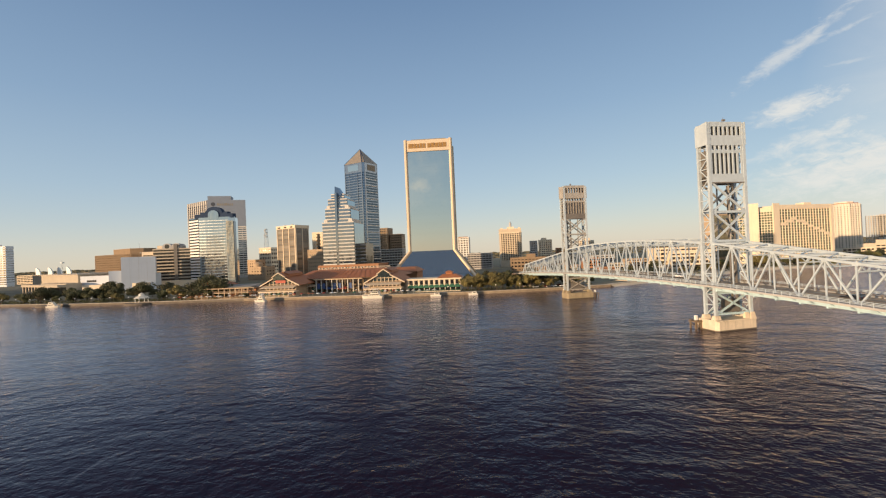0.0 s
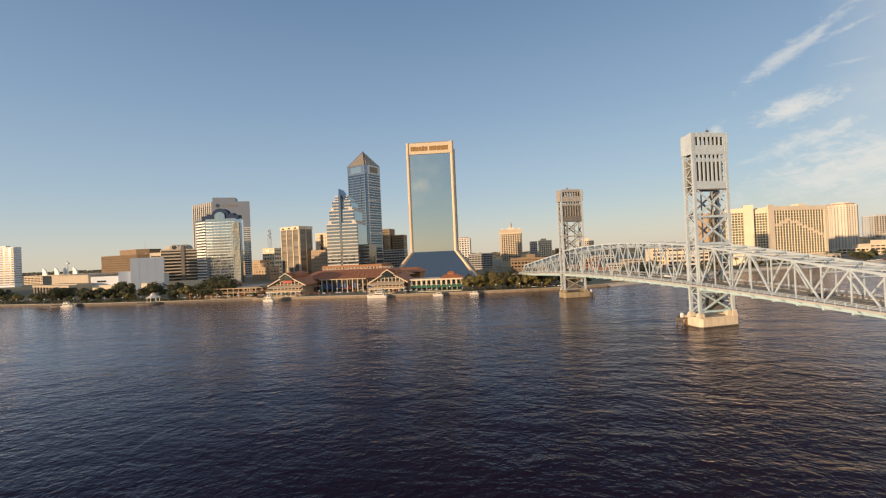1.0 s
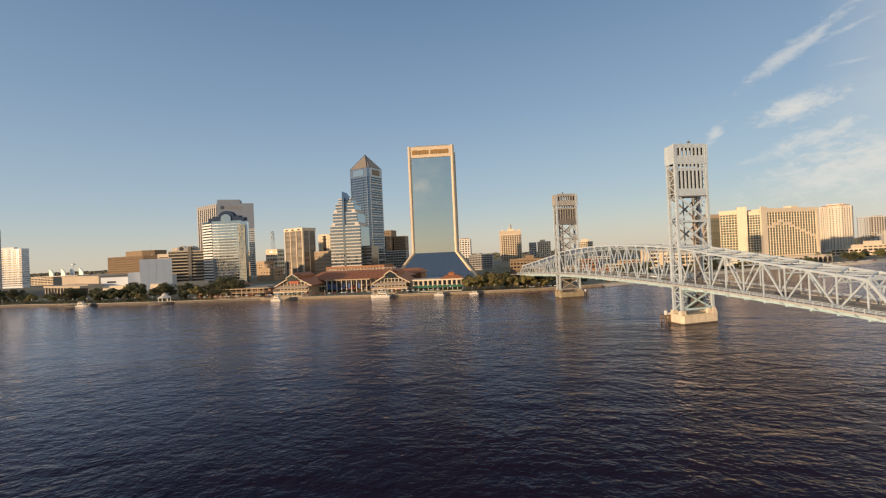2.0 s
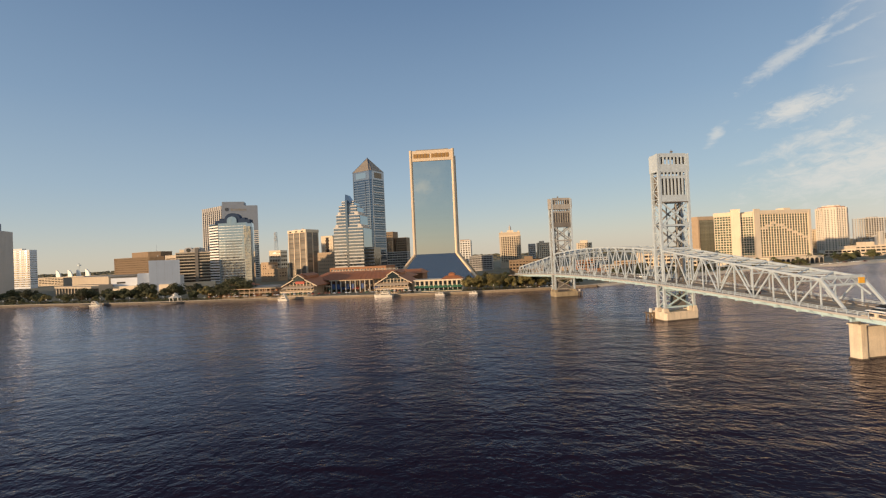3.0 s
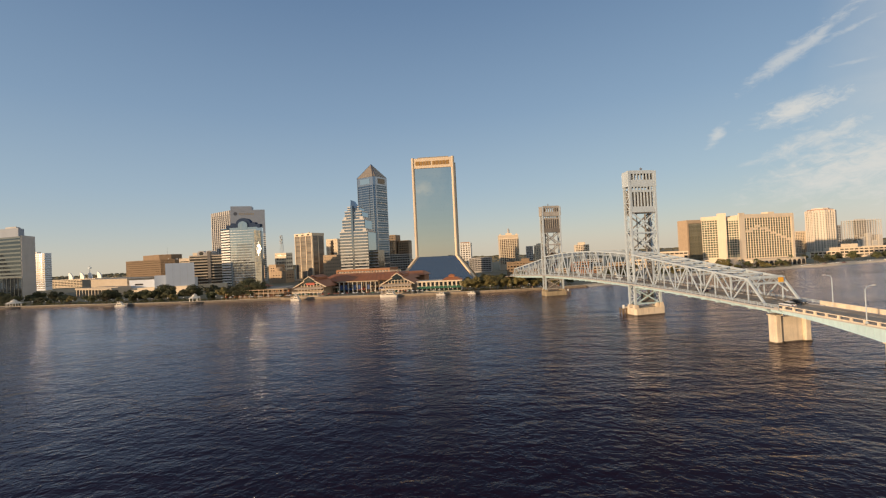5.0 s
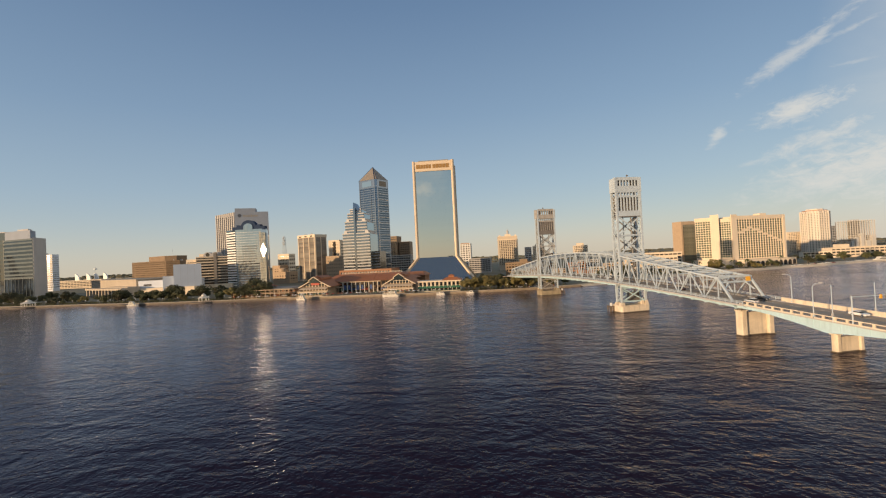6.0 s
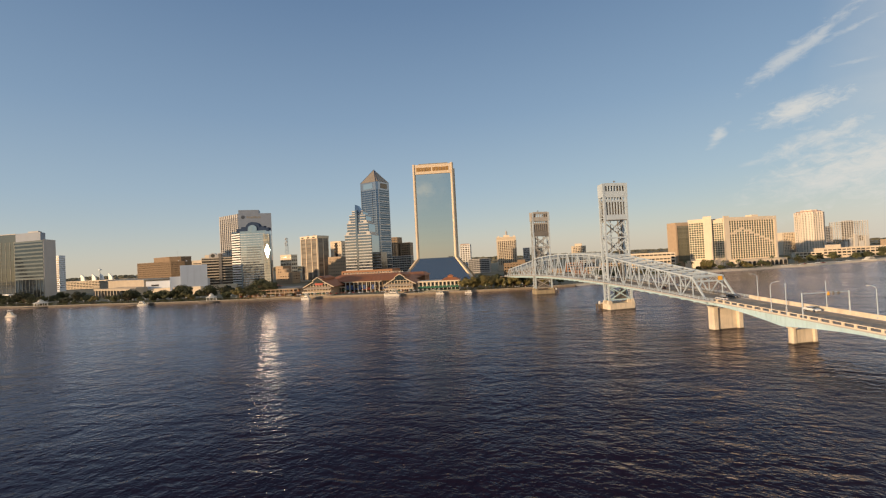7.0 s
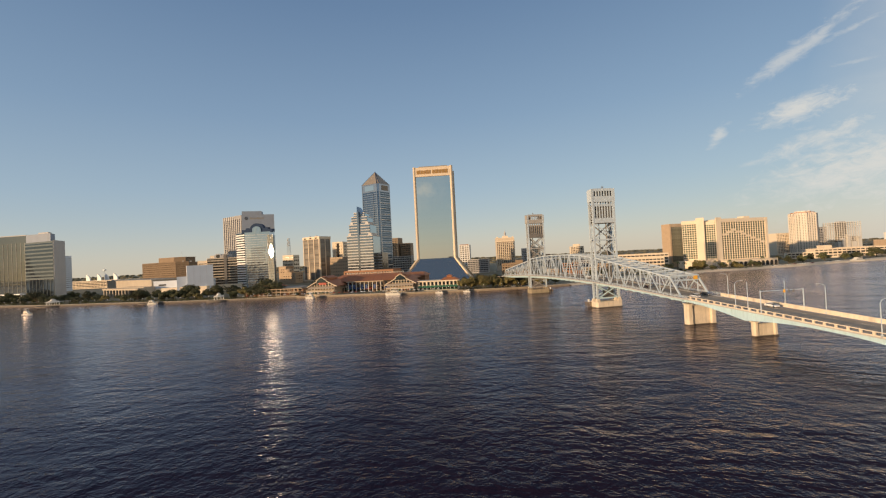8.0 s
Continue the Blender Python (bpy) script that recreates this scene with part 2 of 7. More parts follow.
WAVE = (0.40, 0.11, 0.62, 0.11)
GLOSS = (7.3, 1.38)                            # how steeply the mirror grows towards the horizon, and its strength
M = {
    "water": water_material(),
    "land": material("paving_and_soil", (0.19, 0.16, 0.115), 0.9, vary=0.4, scale=0.03, fine=0.6, tone=(0.24, 0.22, 0.13)),
    "promenade": material("pale_promenade_paving", (0.30, 0.26, 0.21), 0.8, vary=0.2, scale=0.1),
    "coping": material("pale_coping_stone", (0.46, 0.40, 0.32), 0.8, vary=0.3, scale=0.2),
    # one streaked wall in two tones: sunny east and dim west are in the colours
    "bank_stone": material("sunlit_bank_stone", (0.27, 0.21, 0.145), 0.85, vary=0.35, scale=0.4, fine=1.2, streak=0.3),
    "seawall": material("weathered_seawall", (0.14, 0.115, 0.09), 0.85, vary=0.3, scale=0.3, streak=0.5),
    "white_conc": material("pale_concrete", (0.62, 0.58, 0.52), 0.75, vary=0.08, scale=0.08, streak=0.12),
    "conc": material("grey_concrete", (0.44, 0.42, 0.40), 0.8, vary=0.1, scale=0.08, streak=0.15),
    "cool_granite": material("cool_grey_granite", (0.21, 0.245, 0.305), 0.6, vary=0.08, scale=0.1, streak=0.08),
    "precast": material("white_precast_panels", (0.72, 0.69, 0.64), 0.7, vary=0.06, scale=0.1, streak=0.1),
    "beige": material("beige_stucco", (0.60, 0.49, 0.36), 0.8, vary=0.08, scale=0.08, streak=0.12),
    "cream": material("cream_stucco", (0.74, 0.61, 0.45), 0.8, vary=0.08, scale=0.1, streak=0.15),
    "tan": material("tan_brick", (0.45, 0.33, 0.22), 0.85, vary=0.12, scale=0.2, streak=0.15),
    "brown": material("brown_metal_panels", (0.28, 0.17, 0.09), 0.7, vary=0.12, scale=0.1, streak=0.12),
    "brick": material("red_brown_brick", (0.34, 0.17, 0.09), 0.85, vary=0.15, scale=0.3, fine=2.0, streak=0.15),
    "frame_gold": material("cream_granite_frame", (0.62, 0.50, 0.36), 0.6, vary=0.06, scale=0.1),
    "roof_orange": material("orange_metal_roof", (0.33, 0.125, 0.05), 0.6, vary=0.18, scale=0.15, fine=1.5),
    "roof_grey": material("gravel_roof", (0.25, 0.24, 0.22), 0.95, vary=0.2, scale=0.3),
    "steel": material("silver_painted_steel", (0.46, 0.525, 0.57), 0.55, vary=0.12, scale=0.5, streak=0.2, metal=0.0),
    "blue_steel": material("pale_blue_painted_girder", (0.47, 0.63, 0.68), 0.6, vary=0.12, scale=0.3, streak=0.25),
    # streaked steel, darkened to carry the shade of rear and northern members
    "shaded_steel": material("weathered_grey_brown_steel", (0.36, 0.335, 0.30), 0.7, vary=0.2, scale=0.4, streak=0.3),
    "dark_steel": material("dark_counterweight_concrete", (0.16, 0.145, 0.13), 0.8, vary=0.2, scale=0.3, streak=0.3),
    "pedestal": material("stained_pier_concrete", (0.71, 0.60, 0.455), 0.8, vary=0.2, scale=0.25, streak=0.5),
    "asphalt": material("asphalt", (0.42, 0.325, 0.235), 0.9, vary=0.3, scale=0.2),
    "road_line": material("road_paint", (0.7, 0.68, 0.6), 0.7),
    "timber": material("dark_timber", (0.17, 0.12, 0.075), 0.85, vary=0.3, scale=1.0),
    "white": material("white_paint", (0.80, 0.78, 0.74), 0.5, vary=0.05),
    "off_white": material("aged_white_siding", (0.62, 0.58, 0.50), 0.7, vary=0.1),
    "green": material("green_awning_cloth", (0.05, 0.17, 0.10), 0.8, vary=0.2),
    "red_sign": material("red_sign_paint", (0.40, 0.07, 0.04), 0.6),
    "yellow": material("yellow_sign_paint", (0.75, 0.38, 0.03), 0.6),
    "gilt": material("gilt_letter_metal", (0.30, 0.17, 0.05), 0.5, metal=0.1),
    "dark_sign": material("dark_letter_metal", (0.06, 0.07, 0.09), 0.5),
    "black_rubber": material("tyre_rubber", (0.02, 0.02, 0.02), 0.9),
    # near-black colour that stands for the shade inside openings
    "dark_void": material("shaded_interior", (0.035, 0.032, 0.03), 0.9),
    "car_white": material("white_car_paint", (0.75, 0.74, 0.72), 0.3, vary=0.02, bump=0.0),
    "car_dark": material("dark_car_paint", (0.03, 0.03, 0.035), 0.3, vary=0.02, bump=0.0),
    "car_red": material("red_car_paint", (0.25, 0.03, 0.02), 0.3, vary=0.02, bump=0.0),
    "bark": material("bark", (0.10, 0.075, 0.05), 0.95, vary=0.3, scale=2.0),
    "leaf": material("broad_leaves", (0.048, 0.06, 0.022), 0.7, vary=0.45, scale=0.5, fine=2.0, rand=0.45, tone=(0.115, 0.11, 0.04)),
    "blue_conc": coated_glass("blue_grey_spandrel_glass", (0.40, 0.44, 0.49), 0.18, (1.6, 3.9), 0.02, dark=0.25),
    "silver": coated_glass("silver_spandrel_panels", (0.42, 0.45, 0.47), 0.25, (1.6, 3.9), 0.03),
    "leaf_olive": material("olive_leaves", (0.13, 0.115, 0.03), 0.7, vary=0.4, scale=0.5, fine=2.0, rand=0.2, tone=(0.24, 0.19, 0.06)),
    "palm": material("palm_fronds", (0.07, 0.09, 0.03), 0.65, vary=0.3, scale=1.0, rand=0.2),
    "woods": material("far_woods", (0.12, 0.105, 0.06), 0.95, vary=0.4, scale=0.02, fine=0.1),
    "g_mirror": coated_glass("blue_grey_mirror_glass", (0.60, 0.63, 0.60), 0.02, (60.0, 3.9), 0.0003, spread=0.04),
    "g_pale": coated_glass("pale_silver_glass", (0.38, 0.45, 0.50), 0.05, (1.6, 3.9), 0.015),
    "g_blue": coated_glass("deep_blue_glass", (0.20, 0.265, 0.345), 0.05, (1.6, 3.9), 0.02, dark=0.35),
    "g_dark": coated_glass("dark_bronze_glass", (0.22, 0.17, 0.12), 0.08, (1.5, 3.6), 0.04, dark=0.45, rand=0.5),
    "g_teal": coated_glass("dark_teal_glass", (0.09, 0.135, 0.175), 0.05, (1.6, 3.9), 0.02, dark=0.3),
    "g_bronze": material("bronze_window_glass", (0.20, 0.18, 0.15), 0.25, vary=0.25, scale=0.12, bump=0.02, rand=0.35),
    "sandstone": material("dull_sandstone", (0.43, 0.365, 0.285), 0.85, vary=0.1, scale=0.1, streak=0.2),
    "olive_glass": material("olive_grey_glazing", (0.20, 0.19, 0.14), 0.2, vary=0.2, scale=0.15, bump=0.02, rand=0.2),
    "tide": material("wet_tide_stained_concrete", (0.12, 0.095, 0.065), 0.5, vary=0.3, scale=0.5),
    "g_grey": coated_glass("grey_window_glass", (0.40, 0.42, 0.44), 0.06, (1.5, 3.6), 0.04, dark=0.4, rand=0.6),
    "g_skirt": coated_glass("blue_skirt_glass", (1.0, 0.84, 0.67), 0.16, (1.7, 3.9), 0.004),
    "g_band": coated_glass("grey_green_spandrel_glass", (0.15, 0.19, 0.19), 0.05, (1.6, 3.9), 0.02, dark=0.5),
    "g_river": coated_glass("grey_green_office_glass", (0.135, 0.20, 0.245), 0.03, (2.0, 3.9), 0.004, dark=0.5, rand=0.35),
    "sand": material("sandy_paving", (0.70, 0.56, 0.40), 0.85, vary=0.2, scale=0.1),
    "slate": material("slate_blue_metal", (0.035, 0.055, 0.10), 0.85, vary=0.1, spec=0.1),
    "g_cream": material("pale_spandrel_panels", (0.105, 0.125, 0.125), 0.25, vary=0.1, scale=0.1, bump=0.02),
    "g_green": coated_glass("grey_green_window_glass", (0.30, 0.33, 0.25), 0.08, (1.5, 3.6), 0.03, dark=0.35, rand=0.6),
    "cool_white": material("cool_white_panels", (0.58, 0.62, 0.68), 0.6, vary=0.05, scale=0.1, streak=0.1),
    "pale_granite": material("pale_grey_granite_bands", (0.50, 0.475, 0.44), 0.55, vary=0.08, scale=0.1, streak=0.08),
    "copper_roof": material("weathered_copper_roof", (0.24, 0.21, 0.175), 0.55, vary=0.14, scale=0.1),
    "panel_brown": material("ribbed_tan_brown_panels", (0.24, 0.165, 0.10), 0.75, vary=0.12, scale=0.1, streak=0.15),
    "bus_blue": material("blue_banner_cloth", (0.05, 0.09, 0.22), 0.7, vary=0.15),
    "pier_olive": material("algae_stained_pier_concrete", (0.34, 0.275, 0.18), 0.85, vary=0.25, scale=0.3, streak=0.5),
    "condo": material("pale_pink_cream_stucco", (0.70, 0.62, 0.53), 0.8, vary=0.07, scale=0.1, streak=0.12),
    "hotel_glass": material("grey_green_hotel_glazing", (0.095, 0.125, 0.085), 0.25, vary=0.25, scale=0.2, bump=0.02, rand=0.4),
    "g_night": coated_glass("dark_window_glass", (0.16, 0.16, 0.15), 0.08, (1.5, 3.6), 0.03, dark=0.6, rand=0.6),
}

# ---- shaping helpers ----
def part(name, bm, mat, parent=None, label=""):
    me = bpy.data.meshes.new(name)
    bm.to_mesh(me)
    bm.free()
    me.materials.append(M[mat] if isinstance(mat, str) else mat)
    ob = new(name, me)
    if parent:
        ob.parent = parent
    return tagged(ob, label) if label else ob


def thing(name, at, turn=0.0, label="", category="", group="", kind=""):
    ob = new(name)
    ob.matrix_world = pose(at[0], at[1], at[2], 0, 0, turn)
    ob.empty_display_size = 2.0
    return tagged(ob, label, category, group, kind)


def hexa(bm, pts):
    """Eight corners: four below, four above, both anticlockwise from above."""
    v = [bm.verts.new(p) for p in pts]
    for f in ((3, 2, 1, 0), (4, 5, 6, 7), (0, 1, 5, 4), (1, 2, 6, 5), (2, 3, 7, 6), (3, 0, 4, 7)):
        bm.faces.new([v[i] for i in f])


def block(bm, x0, x1, y0, y1, z0, z1, top=0.0):
    """A box; top draws its upper face in on all sides."""
    t = top
    hexa(bm, [(x0, y0, z0), (x1, y0, z0), (x1, y1, z0), (x0, y1, z0),
              (x0 + t, y0 + t, z1), (x1 - t, y0 + t, z1), (x1 - t, y1 - t, z1), (x0 + t, y1 - t, z1)])


def prism(bm, poly, z0, z1):
    """An upright prism on an anticlockwise outline."""
    lo = [bm.verts.new((x, y, z0)) for x, y in poly]
    hi = [bm.verts.new((x, y, z1)) for x, y in poly]
    bm.faces.new(lo[::-1])
    bm.faces.new(hi)
    for i in range(len(poly)):
        j = (i + 1) % len(poly)
        bm.faces.new((lo[i], lo[j], hi[j], hi[i]))


def slab_xz(bm, poly, y0, y1):
    """An upright plate: outline in x and z, clockwise or not, between two depths."""
    a = [bm.verts.new((x, y0, z)) for x, z in poly]
    b = [bm.verts.new((x, y1, z)) for x, z in poly]
    faces = [bm.faces.new(a), bm.faces.new(b[::-1])]
    for i in range(len(poly)):
        j = (i + 1) % len(poly)
        faces.append(bm.faces.new((a[j], a[i], b[i], b[j])))
    bmesh.ops.recalc_face_normals(bm, faces=faces)


def beam(bm, p, q, w, h=None, up=(0, 0, 1)):
    """A straight bar of section w by h from p to q."""
    p, q, h = Vector(p), Vector(q), h or w
    d = (q - p).normalized()
    side = d.cross(Vector(up))
    if side.length < 1e-3:
        side = d.cross(Vector((1, 0, 0)))
    side = side.normalized() * (w / 2)
    lift = side.cross(d).normalized() * (h / 2)
    hexa(bm, [p - side - lift, p + side - lift, q + side - lift, q - side - lift,
              p - side + lift, p + side + lift, q + side + lift, q - side + lift])


def rod(bm, p, q, r0, r1=None, n=8):
    p, q, r1 = Vector(p), Vector(q), r0 if r1 is None else r1
    d = (q - p).normalized()
    a = d.orthogonal().normalized()
    b = d.cross(a)
    rings = []
    for c, r in ((p, r0), (q, r1)):
        rings.append([bm.verts.new(c + (a * math.cos(k * 2 * math.pi / n) + b * math.sin(k * 2 * math.pi / n)) * r) for k in range(n)])
    for k in range(n):
        j = (k + 1) % n
        bm.faces.new((rings[0][k], rings[0][j], rings[1][j], rings[1][k]))
    bm.faces.new(rings[0][::-1])
    bm.faces.new(rings[1])


def bmnew():
    return bmesh.new()


GROUND = 1.4

# ---- river, banks, far woods ----
SHORE = [(-2600, 1350), (-1300, 660), (-830, 420), (-690, 368), (-600, 336), (-546, 325), (-497, 318), (-434, 316), (-343, 304), (-267, 303),
         (-200, 306), (-142, 306), (-83, 303), (-30, 307), (10, 313), (42, 322), (72, 334), (100, 356), (160, 405), (244, 462),
         (300, 478), (360, 500), (440, 541), (523, 580), (700, 668), (1200, 930), (3400, 2200)]


def ribbon(line, near, far, z, bm, thick=0.0):
    """A strip along a line of points, from near to far metres to its left, with an optional depth downwards."""
    pts = [Vector((x, y, 0)) for x, y in line]
    rows = []
    for i, p in enumerate(pts):
        d = (pts[min(i + 1, len(pts) - 1)] - pts[max(i - 1, 0)]).normalized()
        side = Vector((-d.y, d.x, 0))
        rows.append((p + side * near, p + side * far))
    for (a, b), (c, d) in zip(rows, rows[1:]):
        lo = z - thick
        hexa(bm, [(a.x, a.y, lo), (c.x, c.y, lo), (d.x, d.y, lo), (b.x, b.y, lo),
                  (a.x, a.y, z), (c.x, c.y, z), (d.x, d.y, z), (b.x, b.y, z)])


def build_land():
    bm = bmnew()
    s = 4900.0
    vs = [bm.verts.new((x, y, 0)) for x, y in ((-s, -s), (s, -s), (s, s), (-s, s))]
    bm.faces.new(vs)
    tagged(part("water", bm, "water"), "dark rippled tidal river water in evening light", "river", kind="structure")
    bm = bmnew()
    outline = SHORE + [(4800, 3000), (4800, 4800), (-4800, 4800), (-4800, 2700)]
    bm.faces.new([bm.verts.new((x, y, GROUND)) for x, y in outline])
    bmesh.ops.triangulate(bm, faces=bm.faces[:])
    tagged(part("ground", bm, "land"), "city ground of soil, grass and paving on the far bank", "ground", kind="structure")
    bm = bmnew()
    prism(bm, [(-4800, -4800), (4800, -4800), (4800, -900), (600, -420), (-700, -420), (-4800, -900)], -1, 2.5)
    tagged(part("ground_south", bm, "land"), "low river bank of soil and grass", "ground", kind="structure")
    bm = bmnew()
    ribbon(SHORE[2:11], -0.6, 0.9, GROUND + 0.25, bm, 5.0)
    tagged(part("seawall", bm, "seawall"), "weathered concrete seawall along the river, darkened as in shade", "seawall", kind="structure")
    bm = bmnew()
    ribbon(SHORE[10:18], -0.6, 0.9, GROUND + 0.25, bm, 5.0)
    tagged(part("seawall_east", bm, "bank_stone"), "tan stone seawall beside the market and bridge, coloured as in sun", "seawall", kind="structure")
    bm = bmnew()
    ribbon(SHORE[2:18], -0.75, 1.0, GROUND + 0.5, bm, 0.24)
    tagged(part("seawall_coping", bm, "coping"), "pale concrete coping on the seawall", "seawall", kind="structure")
    bm = bmnew()
    ribbon(SHORE[2:18], 0.9, 7.0, GROUND + 0.06, bm, 0.5)
    tagged(part("pavement", bm, "promenade"), "pale paved riverside promenade behind the seawall", "promenade", kind="structure")
    bm = bmnew()
    ribbon(SHORE[17:25], 1.0, 26.0, GROUND + 0.35, bm, 2.5)
    tagged(part("pavement_east", bm, "sand"), "sandy sunlit paving along the hotel waterfront", "promenade", kind="structure")

    # sloping sandy foreshore below the hotel waterfront
    bm = bmnew()
    pts = [Vector((x, y, 0)) for x, y in SHORE[16:26]]
    rows = []
    for i, p in enumerate(pts):
        d = (pts[min(i + 1, len(pts) - 1)] - pts[max(i - 1, 0)]).normalized()
        side = Vector((-d.y, d.x, 0))
        rows.append([bm.verts.new(p + side * u + Vector((0, 0, z))) for u, z in ((-7.0, -0.7), (-2.0, 0.6), (0.2, GROUND + 0.6), (3.0, GROUND + 0.6))])
    for r0, r1 in zip(rows, rows[1:]):
        for k in range(3):
            bm.faces.new((r0[k], r1[k], r1[k + 1], r0[k + 1]))
    tagged(part("foreshore", bm, "sand"), "sandy sloping foreshore of the east bank", "foreshore", kind="structure")


build_land()


def far_woods():
    rng = random.Random(4)
    bm = bmnew()
    for y0, h0, step in ((1700, 7, 16), (2300, 9, 22), (3200, 12, 30), (4300, 15, 40)):
        for half in (-1, 1):
            low = 0.6 if half > 0 else 1.0
            x = 0.0
            while x < 1.5 * y0:
                x += step * rng.uniform(0.5, 1.1)
                h = h0 * low * rng.uniform(0.6, 1.15)
                r = step * rng.uniform(0.5, 1.0)
                cx, cy = half * x, y0 + rng.uniform(-80, 80)
                n = 6
                a0 = rng.random() * 6
                ring = [(cx + r * math.cos(a0 + k * 2 * math.pi / n) * rng.uniform(.7, 1.2), cy + r * math.sin(a0 + k * 2 * math.pi / n)) for k in range(n)]
                lo = [bm.verts.new((px, py, GROUND)) for px, py in ring]
                mid = [bm.verts.new((px * .94 + cx * .06, py * .94 + cy * .06, GROUND + h * rng.uniform(.55, .8))) for px, py in ring]
                top = bm.verts.new((cx + rng.uniform(-r, r) * .3, cy, GROUND + h))
                for k in range(n):
                    j = (k + 1) % n
                    bm.faces.new((lo[k], lo[j], mid[j], mid[k]))
                    bm.faces.new((mid[k], mid[j], top))
    tagged(part("far_woods", bm, "woods"), "far belts of dark trees on the skyline", "woods", kind="stuff")


far_woods()


def south_woods():
    """A belt of trees along the south bank, which the glass towers mirror."""
    rng = random.Random(8)
    bm = bmnew()
    for _ in range(260):
        x, y = rng.uniform(-620, 520), rng.uniform(-520, -432)
        h, r = rng.uniform(6, 13), rng.uniform(4, 8)
        for k in range(4):
            c = (x + rng.uniform(-1, 1) * r * 0.6, y + rng.uniform(-1, 1) * r * 0.6, 2.4 + h * rng.uniform(0.35, 0.7))
            bmesh.ops.create_icosphere(bm, subdivisions=1, radius=r * rng.uniform(0.45, 0.7), matrix=Matrix.Translation(c) @ Matrix.Diagonal((1, 1, h / r * 0.6, 1)))
    for v in bm.verts:
        v.co += Vector((rng.uniform(-.7, .7), rng.uniform(-.7, .7), rng.uniform(-.7, .7)))
    tagged(part("south_woods", bm, "woods"), "belt of dark trees along the south bank", "woods", kind="stuff")


south_woods()

# ---- buildings ----
def piece(name, me, parent, m):
    ob = new(name, me)
    ob.parent = parent
    ob.matrix_basis = m
    return ob


def mesh_of(name, bm, mat):
    me = bpy.data.meshes.new(name)
    bm.to_mesh(me)
    bm.free()
    me.materials.append(M[mat])
    return me


def bar_mesh(name, w, d, h, mat, bevel=0.0):
    """A bar from u 0 to w, standing d proud of the wall (towards -y), h high; bevel draws the front in."""
    bm = bmnew()
    b = bevel
    hexa(bm, [(b, -d, b), (w - b, -d, b), (w, 0, 0), (0, 0, 0), (b, -d, h - b), (w - b, -d, h - b), (w, 0, h), (0, 0, h)])
    return mesh_of(name, bm, mat)


def facade(parent, o, turn, width, z0, z1, floors, bays, band=1.5, pier=0.8, proud=0.4, wall="white_conc", glass="g_grey",
           panes="each", pier_proud=None, edge=None, pier_wall=None, limit=300, pane_w=None):
    """One face: floor bands, piers and windows of its own on a plain wall. o: its left end, turn: degrees, both in the thing's own space."""
    base = pose(o[0], o[1], 0, 0, 0, turn)
    fh, bw = (z1 - z0) / floors, width / max(bays, 1)
    edge = pier if edge is None else edge
    if band:
        me = bar_mesh("floor_band", width, proud, band, wall, 0.03)
        for k in range(floors + 1):
            piece("floor_band", me, parent, base @ Matrix.Translation((0, 0, z0 + k * fh - (band if k == floors else band / 2 if k else 0))))
    if pier and bays:
        pp = proud + 0.12 if pier_proud is None else pier_proud
        me = bar_mesh("pier", pier, pp, z1 - z0, pier_wall or wall, 0.03)
        for k in range(bays + 1):
            piece("pier", me, parent, base @ Matrix.Translation((min(max(k * bw - pier / 2, 0), width - pier), 0, z0)))
    if panes == "each":
        w, h = (pane_w or bw - pier), fh - band
        me = bar_mesh("window", w, 0.06, h, glass)
        rest = bmnew()
        count = 0
        for k in range(floors):
            z = z0 + k * fh + (band if k == 0 else band / 2)
            hh = h if 0 < k < floors - 1 else h - band / 2
            for i in range(bays):
                u = i * bw + (bw - w) / 2
                count += 1
                if count <= limit and hh == h:
                    piece("window", me, parent, base @ Matrix.Translation((u, 0, z)))
                else:
                    block(rest, u, u + w, -0.06, 0, z, z + max(hh, 0.3))
        if rest.verts:
            ob = part("glazing", rest, glass, parent)
            ob.matrix_basis = base
            tagged(ob, kind="stuff")
        else:
            rest.free()
    elif panes == "strip":
        me = bar_mesh("window_band", width - 0.3, 0.06, fh - band, glass)
        for k in range(floors):
            z = z0 + k * fh + (band if k == 0 else band / 2)
            piece("window_band", me, parent, base @ Matrix.Translation((0.15, 0, z)))
    elif panes == "sheet":
        piece("glazing", bar_mesh("glazing", width - 0.1, 0.06, z1 - z0 - 0.1, glass), parent, base @ Matrix.Translation((0.05, 0, z0 + 0.05)))


def frame_of(p, q):
    """Turn and length of the front from p (left) to q (right)."""
    return math.degrees(math.atan2(q[1] - p[1], q[0] - p[0])), math.hypot(q[0] - p[0], q[1] - p[1])


def shell(name, p, q, depth, top, label, wall="white_conc", category="office building", group="", roof="roof_grey", z0=GROUND, parapet=1.0):
    """A plain building body with its parapet and roof; returns the thing, the width and the height of the wall top above its base."""
    turn, w = frame_of(p, q)
    t = thing(name, (p[0], p[1], z0), turn, label, category, group)
    h = top - z0
    bm = bmnew()
    block(bm, 0, w, 0, depth, 0, h - parapet)
    part("wall", bm, wall, t)
    bm = bmnew()
    for x0, x1, y0, y1 in ((0, w, 0, 0.5), (0, w, depth - 0.5, depth), (0, 0.5, 0.5, depth - 0.5), (w - 0.5, w, 0.5, depth - 0.5)):
        block(bm, x0, x1, y0, y1, h - parapet, h)
    part("parapet", bm, wall, t)
    bm = bmnew()
    block(bm, 0.5, w - 0.5, 0.5, depth - 0.5, h - parapet, h - parapet + 0.15)
    part("roof", bm, roof, t)
    return t, w, h


